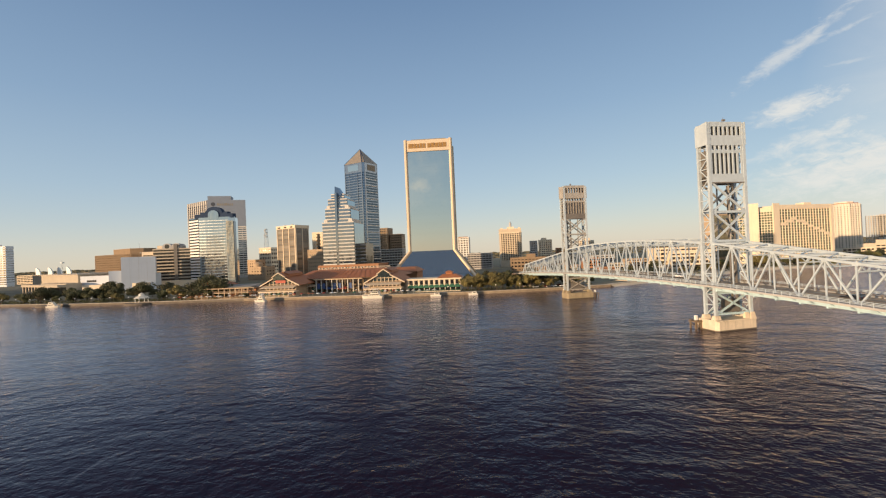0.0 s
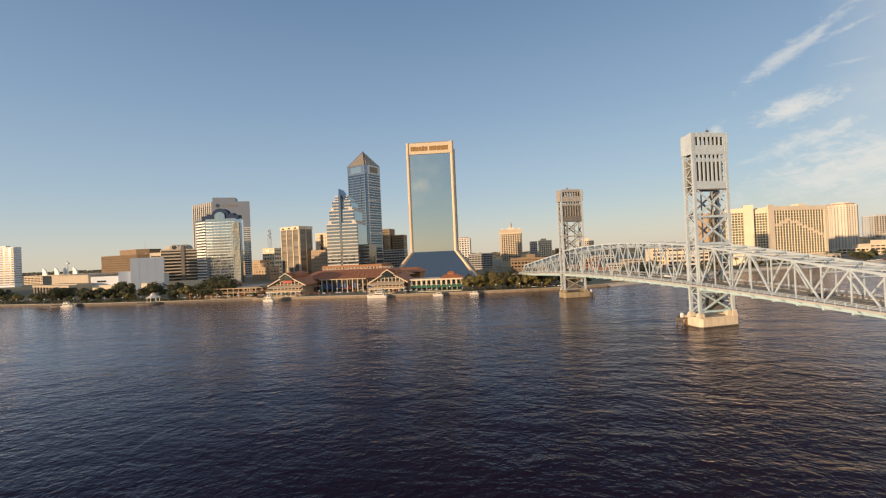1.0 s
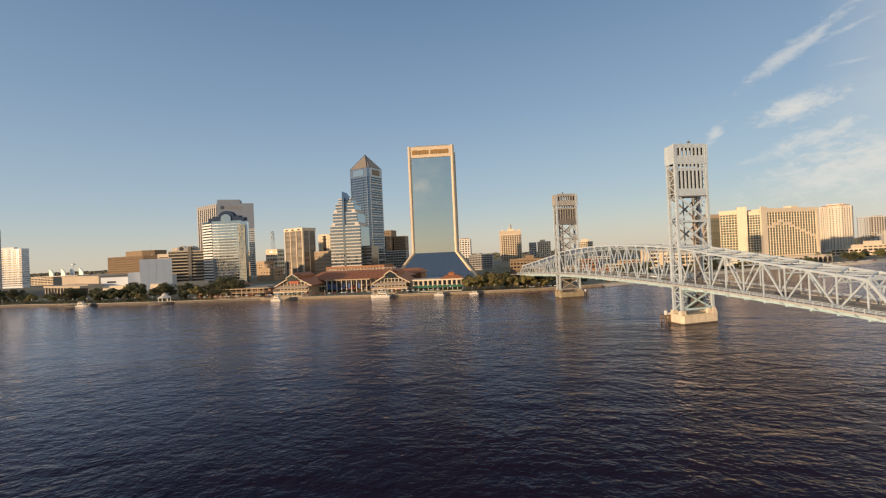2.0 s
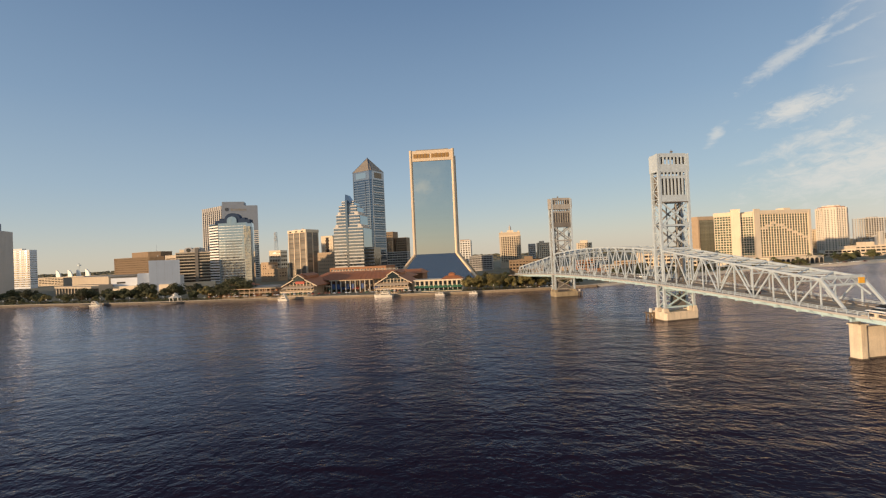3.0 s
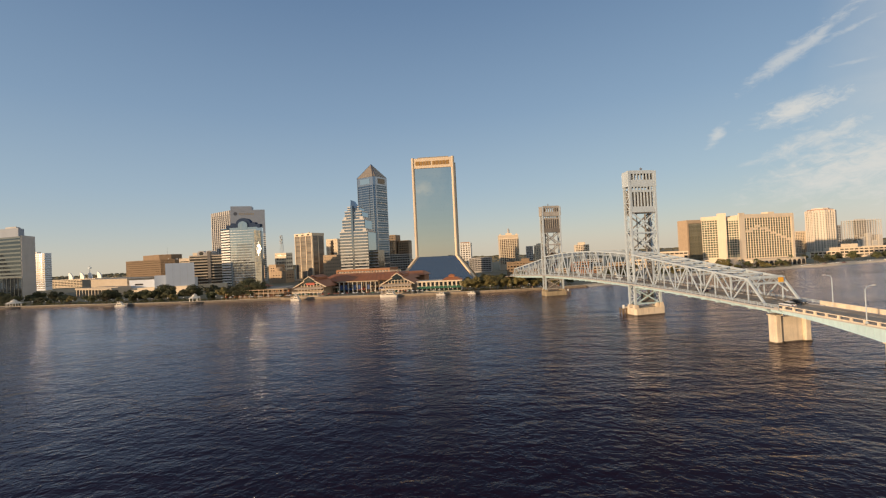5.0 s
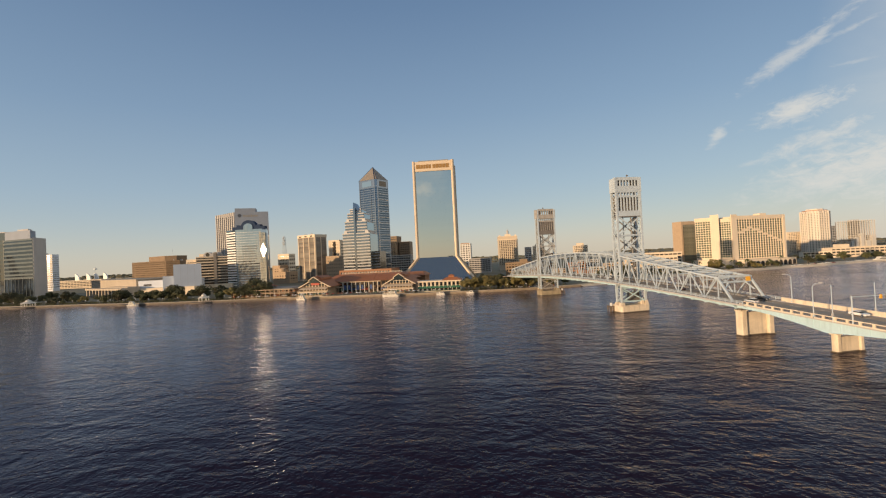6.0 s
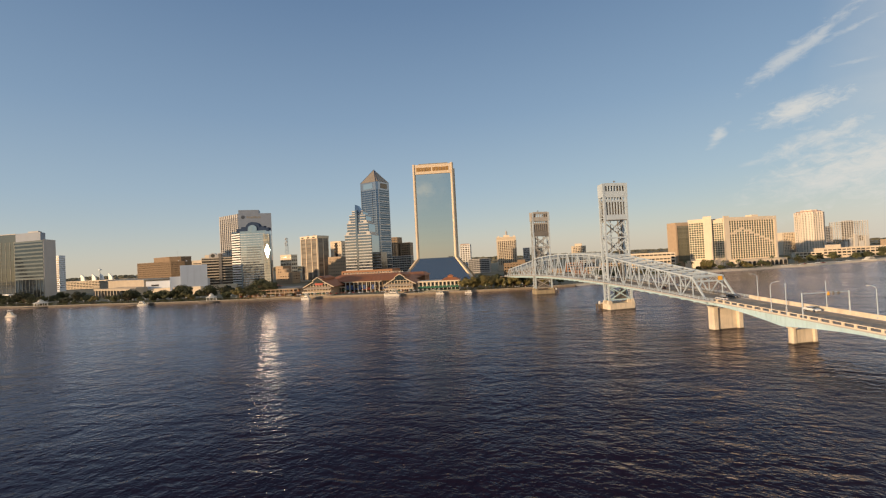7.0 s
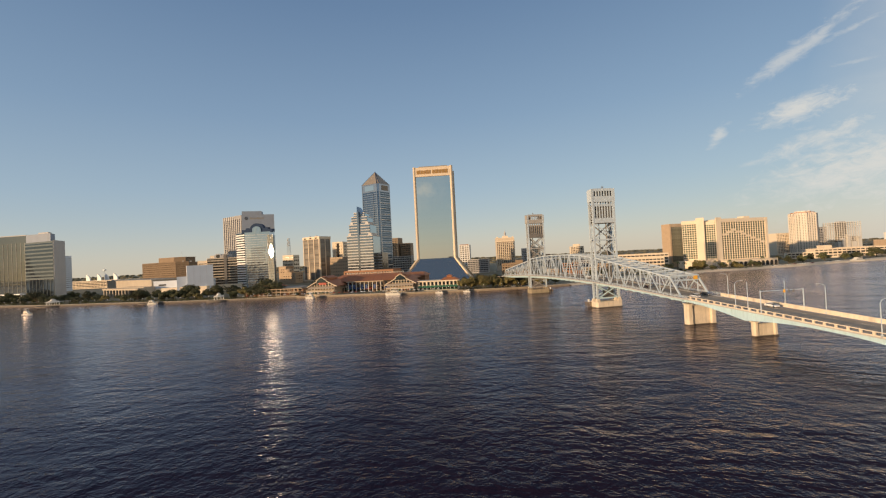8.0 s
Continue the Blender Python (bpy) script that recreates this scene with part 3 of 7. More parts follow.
def roof_box(t, x0, x1, y0, y1, z0, z1, wall="conc", name="penthouse", label=""):
    bm = bmnew()
    block(bm, x0, x1, y0, y1, z0, z1)
    return part(name, bm, wall, t, label)


def roof_gear(t, w, d, z, n, seed):
    """Small fans and ducts on a roof, one part each."""
    rng = random.Random(seed)
    for _ in range(n):
        a, b, c = rng.uniform(1.5, 4), rng.uniform(1.5, 3), rng.uniform(1, 2.6)
        x, y = rng.uniform(2, max(2.1, w - 6)), rng.uniform(2, max(2.1, d - 5))
        bm = bmnew()
        block(bm, x, x + a, y, y + b, z - 0.5, z + c)
        block(bm, x + 0.3, x + a - 0.3, y + 0.3, y + b - 0.3, z + c, z + c + 0.35)
        part("roof_unit", bm, "conc", t)


def antenna(t, x, y, z0, z1, r=0.25):
    bm = bmnew()
    rod(bm, (x, y, z0), (x, y, z1), r, r * 0.3, 6)
    part("antenna", bm, "steel", t)


# -- twin-flared mirror tower with a cream frame --
def flared_tower():
    p, q = (-119.0, 515.0), (-61.0, 519.5)
    turn, w = frame_of(p, q)
    t = thing("office_tower", (p[0], p[1], GROUND), turn, "tall mirror-glass office tower with cream frame and flared glass base", "office tower")
    top, knee, d, out, leg, fo = 165.0, 32.0, 48.0, 24.0, 4.2, 26.0
    bm = bmnew()
    block(bm, leg - 1, w - leg + 1, 1.6, d - 1.6, knee - 6, top - 1)
    part("glass_wall", bm, "g_mirror", t, "large blue-grey mirror glass wall")
    # fine floor joints between the panes
    me = bar_mesh("mullion", w - 2 * leg, 0.03, 0.08, "g_mirror")
    for k in range(30):
        piece("mullion", me, t, Matrix.Translation((leg, 1.6, knee + 2 + k * 3.95)))
    # sign band
    bm = bmnew()
    block(bm, leg - 0.5, w - leg + 0.5, 0.2, d - 0.2, top - 13.5, top)
    part("sign_band", bm, "frame_gold", t, "cream stone band below the roof edge")
    # name sign as plain shapes
    xs = leg + 1.6
    widths = (5.2, 3.3, 2.9, 2.9, 3.1, 1.6, 3.4, 4.2, 3.8, 4.0, 4.0)
    k = 0
    for wd in widths:
        if wd == 1.6:
            xs += 1.8
            continue
        bm = bmnew()
        block(bm, xs, xs + wd, -0.3, 0.2, top - 9.6, top - 4.4 + (0.3 if k % 3 == 0 else 0))
        part("sign_letter", bm, "gilt", t)
        xs += wd + 0.75
        k += 1
    # four legs that run down the corners and flare out
    for sx in (0, 1):
        for sy in (0, 1):
            bm = bmnew()
            x0, x1 = (0, leg) if sx == 0 else (w - leg, w)
            y0, y1 = (0, leg) if sy == 0 else (d - leg, d)
            gx, gy = (-out if sx == 0 else out), (-fo if sy == 0 else fo)
            # a ridged section: chamfers either side of a narrow front
            c, e = 1.5, 0.9
            if sy == 0:
                ring = [(x0, y0 + c), (x0 + c, y0 - e), (x1 - c, y0 - e), (x1, y0 + c), (x1, y1), (x0, y1)]
            else:
                ring = [(x0, y0), (x1, y0), (x1, y1 - c), (x1 - c, y1 + e), (x0 + c, y1 + e), (x0, y1 - c)]
            levels = [[bm.verts.new((x + gx * f, y + gy * f, z)) for x, y in ring] for f, z in ((1, 0), (0, knee), (0, top + 0.8))]
            bm.faces.new(levels[0][::-1])
            bm.faces.new(levels[2])
            for a0, a1 in zip(levels, levels[1:]):
                for k in range(6):
                    bm.faces.new((a0[k], a0[(k + 1) % 6], a1[(k + 1) % 6], a1[k]))
            part("corner_leg", bm, "frame_gold", t)
    # glass skirt between the legs
    a = leg * 0.55
    lo = [(-out + a, -fo + a), (w + out - a, -fo + a), (w + out - a, d + fo - a), (-out + a, d + fo - a)]
    hi = [(a, a), (w - a, a), (w - a, d - a), (a, d - a)]
    bm = bmnew()
    hexa(bm, [(x, y, 0) for x, y in lo] + [(x, y, knee + 0.5) for x, y in hi])
    part("glass_skirt", bm, "g_skirt", t, "sloping dark blue glass skirt")
    for k in range(1, 8):
        f = k / 8
        bm = bmnew()
        beam(bm, (-out * (1 - f) + a, -fo * (1 - f) + a - 0.05, knee * f), (w + out * (1 - f) - a, -fo * (1 - f) + a - 0.05, knee * f), 0.18, 0.18)
        part("skirt_joint", bm, "g_blue", t)
    bm = bmnew()
    block(bm, 8, w - 8, 8, d - 8, top, top + 3)
    part("roof", bm, "roof_grey", t)
    # side recess on the west edge, drawn as a dark strip that carries its shade
    bm = bmnew()
    block(bm, -0.15, 0.0, 1.5, 3.0, 60, 92)
    part("joint", bm, "dark_void", t)


flared_tower()


# -- tall banded tower with pyramid roof --
def pyramid_tower():
    p, q = (-234.5, 619.0), (-199.0, 603.0)
    turn, w = frame_of(p, q)
    t = thing("office_tower", (p[0], p[1], GROUND), turn, "tall grey banded glass tower with a hipped pyramid roof", "office tower")
    d, h, ap, c = 32.0, 163.0, 187.0, 3.2
    oct_ = [(c, 0), (w - c, 0), (w, c), (w, d - c), (w - c, d), (c, d), (0, d - c), (0, c)]
    bm = bmnew()
    prism(bm, oct_, 0, h)
    part("glass_wall", bm, "g_blue", t, "deep blue-grey glass wall")
    # floor bands right round
    n = 40
    fh = (h - 14) / n
    ring = [(x + (0.3 if x > w / 2 else -0.3), y + (0.3 if y > d / 2 else -0.3)) for x, y in oct_]
    bm = bmnew()
    prism(bm, ring, 0, 1.3)
    me = mesh_of("floor_band", bm, "blue_conc")
    for k in range(n):
        piece("floor_band", me, t, Matrix.Translation((0, 0, 4 + k * fh)))
    # corner piers
    for x, y in ((c, 0), (w - c, 0), (w, c), (w, d - c), (0, c)):
        bm = bmnew()
        block(bm, x - 0.7, x + 0.7, y - 0.7, y + 0.7, 0, h)
        part("corner_pier", bm, "blue_conc", t)
    # middle strip on each seen face
    bm = bmnew()
    block(bm, w * 0.30, w * 0.70, -0.55, 0.1, 0, h - 18)
    part("centre_strip", bm, "g_blue", t)
    for u in (0.30, 0.70):
        bm = bmnew()
        block(bm, w * u - 0.35, w * u + 0.35, -0.8, 0.1, 0, h - 16)
        part("strip_edge", bm, "blue_conc", t)
    for k in range(n - 2):
        bm = bmnew()
        block(bm, w * 0.30 + 0.35, w * 0.70 - 0.35, -0.68, -0.55, 4 + k * fh, 5.1 + k * fh)
        part("strip_band", bm, "blue_conc", t)
    # crown with a large portal window on each face
    bm = bmnew()
    prism(bm, [(x + (0.5 if x > w / 2 else -0.5), y + (0.5 if y > d / 2 else -0.5)) for x, y in oct_], h - 13, h)
    part("crown", bm, "blue_conc", t)
    bm = bmnew()
    block(bm, w * 0.24, w * 0.76, -0.75, -0.5, h - 11, h - 2.5)
    part("portal_window", bm, "g_mirror", t)
    bm = bmnew()
    block(bm, w + 0.5, w + 0.75, d * 0.24, d * 0.76, h - 11, h - 2.5)
    part("portal_window", bm, "g_dark", t)
    # hipped roof
    bm = bmnew()
    e = 0.9
    lo = [bm.verts.new((x + (e if x > w / 2 else -e), y + (e if y > d / 2 else -e), h)) for x, y in oct_]
    tip = bm.verts.new((w / 2, d / 2, ap))
    bm.faces.new(lo[::-1])
    for k in range(8):
        bm.faces.new((lo[k], lo[(k + 1) % 8], tip))
    part("roof", bm, "copper_roof", t, "brown-grey metal pyramid roof")
    for x, y in ((c - e, -e), (w - c + e, -e), (w + e, c - e)):
        bm = bmnew()
        beam(bm, (x, y, h), (w / 2, d / 2, ap), 0.8)
        part("hip", bm, "blue_conc", t)
    # plain dark glass over the east face
    bm = bmnew()
    block(bm, w + 0.31, w + 0.55, c + 0.8, d - c - 0.8, 0, h - 14)
    part("east_glazing", bm, "g_teal", t)
    me = bar_mesh("east_band", d - 2 * c - 2.0, 0.25, 1.15, "blue_conc", 0.02)
    for k in range(n - 1):
        piece("east_band", me, t, pose(w + 0.55, c + 1.0, 4.2 + k * fh, 0, 0, 90))
    # balconies of the stepped corner on the east edge
    for k in range(13):
        bm = bmnew()
        block(bm, w - 0.2, w + 0.9, c - 0.6, d - c, 24 + k * 9.6, 25.0 + k * 9.6)
        part("ledge", bm, "white_conc", t)


pyramid_tower()


# -- stepped silver tower --
M["g_step"] = coated_glass("grey_blue_banded_glass", (0.33, 0.37, 0.41), 0.06, (1.6, 3.9), 0.02, dark=0.2)


def stepped_tower():
    p, q = (-211.5, 482.0), (-174.0, 482.0)
    turn, w = frame_of(p, q)
    t = thing("stepped_tower", (p[0], p[1], GROUND), turn, "silver banded glass tower stepping in towards a blue spire", "office tower")
    d = 34.0
    tiers = [(0, w, 0, d, 0, 68), (3.4, w - 4.0, 1.5, d - 3, 68, 84), (6.8, w - 8.0, 3, d - 6, 84, 95), (10.2, w - 12.0, 4.5, d - 9, 95, 101)]
    for i, (x0, x1, y0, y1, z0, z1) in enumerate(tiers):
        bm = bmnew()
        block(bm, x0, x1, y0, y1, z0, z1)
        part("tier", bm, "g_step", t)
        n = max(2, round((z1 - z0) / 3.9))
        fh = (z1 - z0) / n
        bm = bmnew()
        block(bm, x0 - 0.25, x1 + 0.25, y0 - 0.25, y1 + 0.25, 0, 1.25)
        me = mesh_of("floor_band", bm, "pale_granite")
        for k in range(n + 1):
            if i == 0 and k == 0:
                continue
            piece("floor_band", me, t, Matrix.Translation((0, 0, z0 + k * fh)))
    # small corner steps
    for x0, x1, z1 in ((1.7, 6, 72.5), (5.1, 9, 88.5), (w - 6.5, w - 1.9, 72.5), (w - 10.5, w - 6.0, 88.5)):
        bm = bmnew()
        block(bm, x0, x1, 0.8 + (z1 - 70) * 0.08, d - 4 - (z1 - 70) * 0.2, z1 - 6, z1)
        part("corner_step", bm, "pale_granite", t)
    bm = bmnew()
    c = 15.8
    block(bm, c + 0.4, c + 2.9, -0.6, 6, 8, 103)
    part("centre_fin", bm, "g_step", t, "grey-blue glass fin up the middle of the front")
    bm = bmnew()
    hexa(bm, [(c - 0.8, 3, 100), (c + 8, 3, 100), (c + 8, 16, 100), (c - 0.8, 16, 100), (c - 0.6, 4, 111), (c + 3.0, 4, 109.5), (c + 3.0, 12, 109.5), (c - 0.6, 12, 111)])
    part("spire", bm, "g_step", t)
    # plain glass on the east side of each tier
    for x0, x1, y0, y1, z0, z1 in tiers:
        bm = bmnew()
        block(bm, x1 + 0.26, x1 + 0.6, y0 + 1.0, y1, max(z0, 8), z1 - 0.5)
        part("side_glass", bm, "g_pale", t)
    bm = bmnew()
    block(bm, w - 0.3, w + 7.5, d * 0.55, d + 14, 0, 44)
    part("side_wing", bm, "g_dark", t)
    me = bar_mesh("floor_band", 7.8, 0.3, 1.4, "conc", 0.03)
    for k in range(11):
        piece("floor_band", me, t, Matrix.Translation((w - 0.3, d * 0.55, k * 4.0 + 1.5)))
    bm = bmnew()
    block(bm, -4, w + 30, -8, d, 0, 20)
    part("podium", bm, "brick", t)
    me = bar_mesh("podium_window", 2.2, 0.08, 2.0, "g_dark")
    for k in range(18):
        piece("podium_window", me, t, Matrix.Translation((-2 + k * 3.8, -8, 15.5)))


stepped_tower()


# -- white glass block with an arched crown --
def arched_tower():
    p, q = (-372.5, 487.4), (-335.5, 491.1)
    turn, w = frame_of(p, q)
    t = thing("office_tower", (p[0], p[1], GROUND), turn, "white banded glass office block with an arched blue crown", "office building")
    h = 84.0
    bm = bmnew()
    prism(bm, [(0, 0), (w, 0), (w + 6.0, 5.0), (w - 6, 34), (w - 22, 48), (-22, 48), (-20, 13)], 0, h)
    part("wall", bm, "g_pale", t, "pale silver glass wall")
    # floor bands and window strips on the front; the upper floors are plain glass
    n = 22
    fh = (h - 6) / n
    rng = random.Random(21)
    me = bar_mesh("floor_band", w, 0.16, 0.7, "silver", 0.02)
    for k in range(n):
        piece("floor_band", me, t, Matrix.Translation((0, 0, 5 + k * fh)))
        if k < 16:
            x0 = 2.0 if k < 12 else 9.0
            x1 = w - 2.5 if k < 9 else w - 8.0 + rng.uniform(-3, 3)
            bm = bmnew()
            block(bm, x0, x1, -0.12, 0.0, 5 + k * fh + 0.75, 5 + k * fh + 2.6)
            part("window_band", bm, "g_grey" if k < 10 else "g_step", t)
    # splayed west face with thick white bands over dark window slots
    tw, lw = frame_of((-20, 13), (0, 0))
    me = bar_mesh("white_band", lw - 0.6, 0.5, 1.9, "white", 0.02)
    mg = bar_mesh("window_slot", lw - 0.8, 0.12, fh - 1.9, "g_night")
    for k in range(n):
        piece("white_band", me, t, pose(-20, 13, 5 + k * fh, 0, 0, tw) @ Matrix.Translation((0.3, 0, 0)))
        piece("window_slot", mg, t, pose(-20, 13, 6.9 + k * fh, 0, 0, tw) @ Matrix.Translation((0.4, 0, 0)))
    # crown: blue slab with stepped shoulders and a round arch
    pts = [(-5.0, h - 1), (-5, h + 4.0), (1.5, h + 4.0), (1.5, h + 6.5), (5, h + 6.5)]
    for k in range(0, 13):
        a = math.pi - k * math.pi / 12
        pts.append((w / 2 + 10.5 * math.cos(a), h + 5.0 + 8.0 * math.sin(a)))
    pts += [(w - 5, h + 6.5), (w - 1.5, h + 6.5), (w - 1.5, h + 4.0), (w + 5, h + 4.0), (w + 5, h - 1)]
    bm = bmnew()
    slab_xz(bm, pts, 0.9, 9)
    part("crown", bm, "slate", t, "dark blue arched crown")
    pts = [(w / 2 - 6.6, h - 2)]
    for k in range(0, 13):
        a = math.pi - k * math.pi / 12
        pts.append((w / 2 + 6.6 * math.cos(a), h + 3.5 + 5.0 * math.sin(a)))
    pts.append((w / 2 + 6.6, h - 2))
    bm = bmnew()
    slab_xz(bm, pts, -0.25, 0.9)
    part("arch_window", bm, "g_pale", t)
    # splayed strip of panes at the east corner; each pane leans a little differently
    rng = random.Random(9)
    bm = bmnew()
    block(bm, w - 2.9, w + 6.9, -0.6, 4.5, 4, h - 6)
    part("bay_strip", bm, "blue_conc", t)
    me = bar_mesh("bay_pane", 1.5, 0.08, 3.5, "g_flash")
    for k in range(19):
        z = 6 + k * 3.85
        for i in range(6):
            # most throw sun on the river 350 to 620 m off; a diamond is aimed at the camera to shape the glint
            fall = math.degrees(math.atan2(z + GROUND, rng.uniform(350, 620)))
            if abs(k - 12) + abs(i - 3) < 3:
                fall = math.degrees((z - 32) / 703) + rng.uniform(-0.12, 0.12)
            tilt = (fall - math.degrees(SUN_EL)) / 1.61
            piece("bay_pane", me, t, pose(w - 2.6 + i * 1.55, -1.1 - 0.03 * i, z, tilt, 0, GLINT_TURN - turn + rng.uniform(-0.15, 0.15)))
    roof_gear(t, w - 10, 24, h, 4, 5)


GLINT_TURN = -6.42


def flash_glass():
    """Flat mirror panes that throw a narrow beam of sun."""
    m = bpy.data.materials.new("flashing_bay_glass")
    m.use_nodes = True
    n = Nodes(m.node_tree)
    coat = n.add("ShaderNodeBsdfGlossy", {"Color": (0.74, 0.78, 0.80, 1), "Roughness": 0.08}, distribution="BECKMANN")
    body = n.add("ShaderNodeBsdfPrincipled", {"Base Color": (0.22, 0.26, 0.27, 1), "Roughness": 0.6, "Specular IOR Level": 0.0})
    both = n.add("ShaderNodeMixShader", {0: 0.14, 1: body.outputs[0], 2: coat.outputs[0]})
    n.add("ShaderNodeOutputMaterial", {"Surface": both.outputs[0]})
    return m


M["g_flash"] = flash_glass()
arched_tower()


# -- ribbed grey tower --
def ribbed_tower():
    c, l, r = (-519.0, 705.0), (-583.0, 738.0), (-463.0, 731.0)
    t = thing("office_tower", (c[0], c[1], GROUND), 0, "grey ribbed concrete office tower with a plain sign wall", "office tower")
    h = 138.5
    loc = lambda p: (p[0] - c[0], p[1] - c[1])
    back = (l[0] + r[0] - c[0] + 20, l[1] + r[1] - c[1])
    bm = bmnew()
    prism(bm, [loc(l), (0, 0), loc(r), loc(back)], 0, h)
    part("wall", bm, "conc", t)
    tw, w = frame_of(c, r)
    face = pose(0, 0, 0, 0, 0, tw)
    bm = bmnew()
    block(bm, 0.6, w * 0.62, 0.5, 26, h, h + 7.5)
    ob = part("penthouse", bm, "cool_granite", t)
    ob.matrix_basis = face
    bm = bmnew()
    block(bm, 0, w, -0.5, 0, 92, h + 0.4)
    ob = part("sign_wall", bm, "cool_granite", t)
    ob.matrix_basis = face
    # banded lower storeys of the south face
    facade(t, (0, 0), tw, w, 2, 92, 23, 9, band=1.9, pier=0.6, proud=0.35, wall="white_conc", glass="g_grey", panes="strip")
    # deep ribs and window bands on the west face
    tl, ln = frame_of(l, c)
    west = pose(loc(l)[0], loc(l)[1], 0, 0, 0, tl)
    me = bar_mesh("rib", 3.0, 1.3, h - 4, "conc", 0.05)
    for k in range(10):
        piece("rib", me, t, west @ Matrix.Translation((0.4 + k * (ln - 4.4) / 9, 0, 4)))
    n = 34
    me = bar_mesh("window_band", ln - 1, 0.12, 2.3, "g_grey")
    for k in range(n):
        piece("window_band", me, t, west @ Matrix.Translation((0.5, 0, 6 + k * (h - 12) / n)))
    # sign of plain shapes
    bm = bmnew()
    rod(bm, (9, -0.75, h - 7), (9, -0.4, h - 7), 3.4, 3.4, 20)
    part("sign_disc", bm, "dark_sign", t).matrix_basis = face
    x = 15.5
    for wd in (3.0, 2.4, 2.4, 2.2, 3.0, 2.4, 2.4, 2.4):
        bm = bmnew()
        block(bm, x, x + wd, -0.7, -0.4, h - 9.5, h - 5.8 + (0.8 if wd == 3.0 else 0))
        part("sign_letter", bm, "roof_grey", t).matrix_basis = face
        x += wd + 0.9


ribbed_tower()


# -- bronze slab with pale piers --
def bronze_slab():
    p, q = (-370.0, 668.0), (-330.5, 652.0)
    t, w, h = shell("office_building", p, q, 27, 84, "bronze glass office slab with cream concrete piers", "g_dark", parapet=0.8)
    facade(t, (0, 0), 0, w, 0, h - 5, 20, 3, band=0.5, pier=1.5, proud=0.12, wall="brown", glass="g_bronze", pier_proud=0.9, pier_wall="cream", panes="each")
    facade(t, (w, 0), 90, 27, 0, h - 5, 20, 2, band=0.5, pier=1.5, proud=0.12, wall="brown", glass="g_bronze", pier_proud=0.9, pier_wall="cream", panes="each")
    bm = bmnew()
    block(bm, -0.9, w + 0.9, -0.9, 27.9, h - 5, h)
    part("cornice", bm, "cream", t)
    me = bar_mesh("louvre", 5.5, 0.1, 2.2, "dark_void")
    for k in range(3):
        piece("louvre", me, t, Matrix.Translation((3.5 + k * w / 3, -0.9, h - 4)))
    bm = bmnew()
    block(bm, -1.5, w + 1.5, -1.5, 29, 0, 3)
    part("podium", bm, "cream", t)
    roof_gear(t, w, 27, h, 4, 7)


bronze_slab()


# -- dark and pale banded office with a vaulted roof room --
def banded_office():
    p, q = (-433.0, 484.0), (-389.0, 500.0)
    t, w, h = shell("office_building", p, q, 26, 50, "banded office block of dark glass with a vaulted roof room", "g_dark", parapet=0.5)
    # front bands in duller stone than the west ones: shade put into the colour
    facade(t, (0, 0), 0, w, 0, h, 12, 1, band=1.6, pier=0.0, proud=0.5, wall="sandstone", panes="strip", glass="g_dark")
    facade(t, (0, 26), -90, 26, 0, h, 12, 1, band=2.8, pier=0.0, proud=0.5, wall="cream", panes="strip", glass="g_dark")
    bm = bmnew()
    block(bm, w * 0.50, w * 0.585, -1.4, 2, 0, h + 5)
    part("stair_shaft", bm, "dark_steel", t)
    bm = bmnew()
    block(bm, -16, -1, 8, 26, 0, h - 3)
    part("west_wing", bm, "cream", t)
    me = bar_mesh("wing_window", 12, 0.1, 1.2, "g_dark")
    for k in range(8):
        piece("wing_window", me, t, Matrix.Translation((-14.5, 8, 8 + k * 4.6)))
    # two small vaults over the roof room
    for c0, rr in ((0.30, 0.115), (0.52, 0.115)):
        bm = bmnew()
        pts = [(w * (c0 - rr), h)]
        for k in range(11):
            a = math.pi - k * math.pi / 10
            pts.append((w * c0 + w * rr * math.cos(a), h + 2.2 + 4.2 * math.sin(a)))
        pts.append((w * (c0 + rr), h))
        slab_xz(bm, pts, 4, 22)
        part("vault", bm, "conc", t)
        bm = bmnew()
        rod(bm, (w * c0, 3.8, h + 2.6), (w * c0, 4.0, h + 2.6), w * rr * 0.5, w * rr * 0.5, 14)
        part("round_window", bm, "g_dark", t)
    roof_box(t, w * 0.05, w * 0.22, 6, 20, h, h + 4, "cream")
    bm = bmnew()
    block(bm, -2, w + 4, -16, -1.5, 0, 9)
    part("annex", bm, "cream", t)


banded_office()


# -- brown panelled block --
def brown_block():
    p, q, e = (-772.0, 728.0), (-668.0, 700.0), (-644.5, 708.6)
    t = thing("office_building", (q[0], q[1], GROUND), 0, "brown panelled office block with a smaller roof storey", "office building")
    h = 51.0
    loc = lambda a: (a[0] - q[0], a[1] - q[1])
    outline = [loc(p), (0, 0), loc(e), (30, 52), (-70, 80)]
    bm = bmnew()
    prism(bm, outline, 0, h - 1.2)
    part("wall", bm, "panel_brown", t)
    for a, b, n in ((p, q, 40), (q, e, 11)):
        tw, ln = frame_of(a, b)
        ox, oy = loc(a)
        facade(t, (ox, oy), tw, ln, 4, h, 11, n, band=3.5, pier=0.9, proud=0.2, wall="panel_brown", glass="g_dark", panes="strip", pier_proud=0.55)
    bm = bmnew()
    prism(bm, [(-66, 30), (-10, 8), (10, 16), (14, 40), (-40, 58)], h - 1.2, h + 9)
    part("penthouse", bm, "panel_brown", t)
    bm = bmnew()
    prism(bm, [(-66.6, 30), (-10, 7.4), (10.6, 16), (14.6, 40.6), (-40, 58.6)], h + 9, h + 9.8)
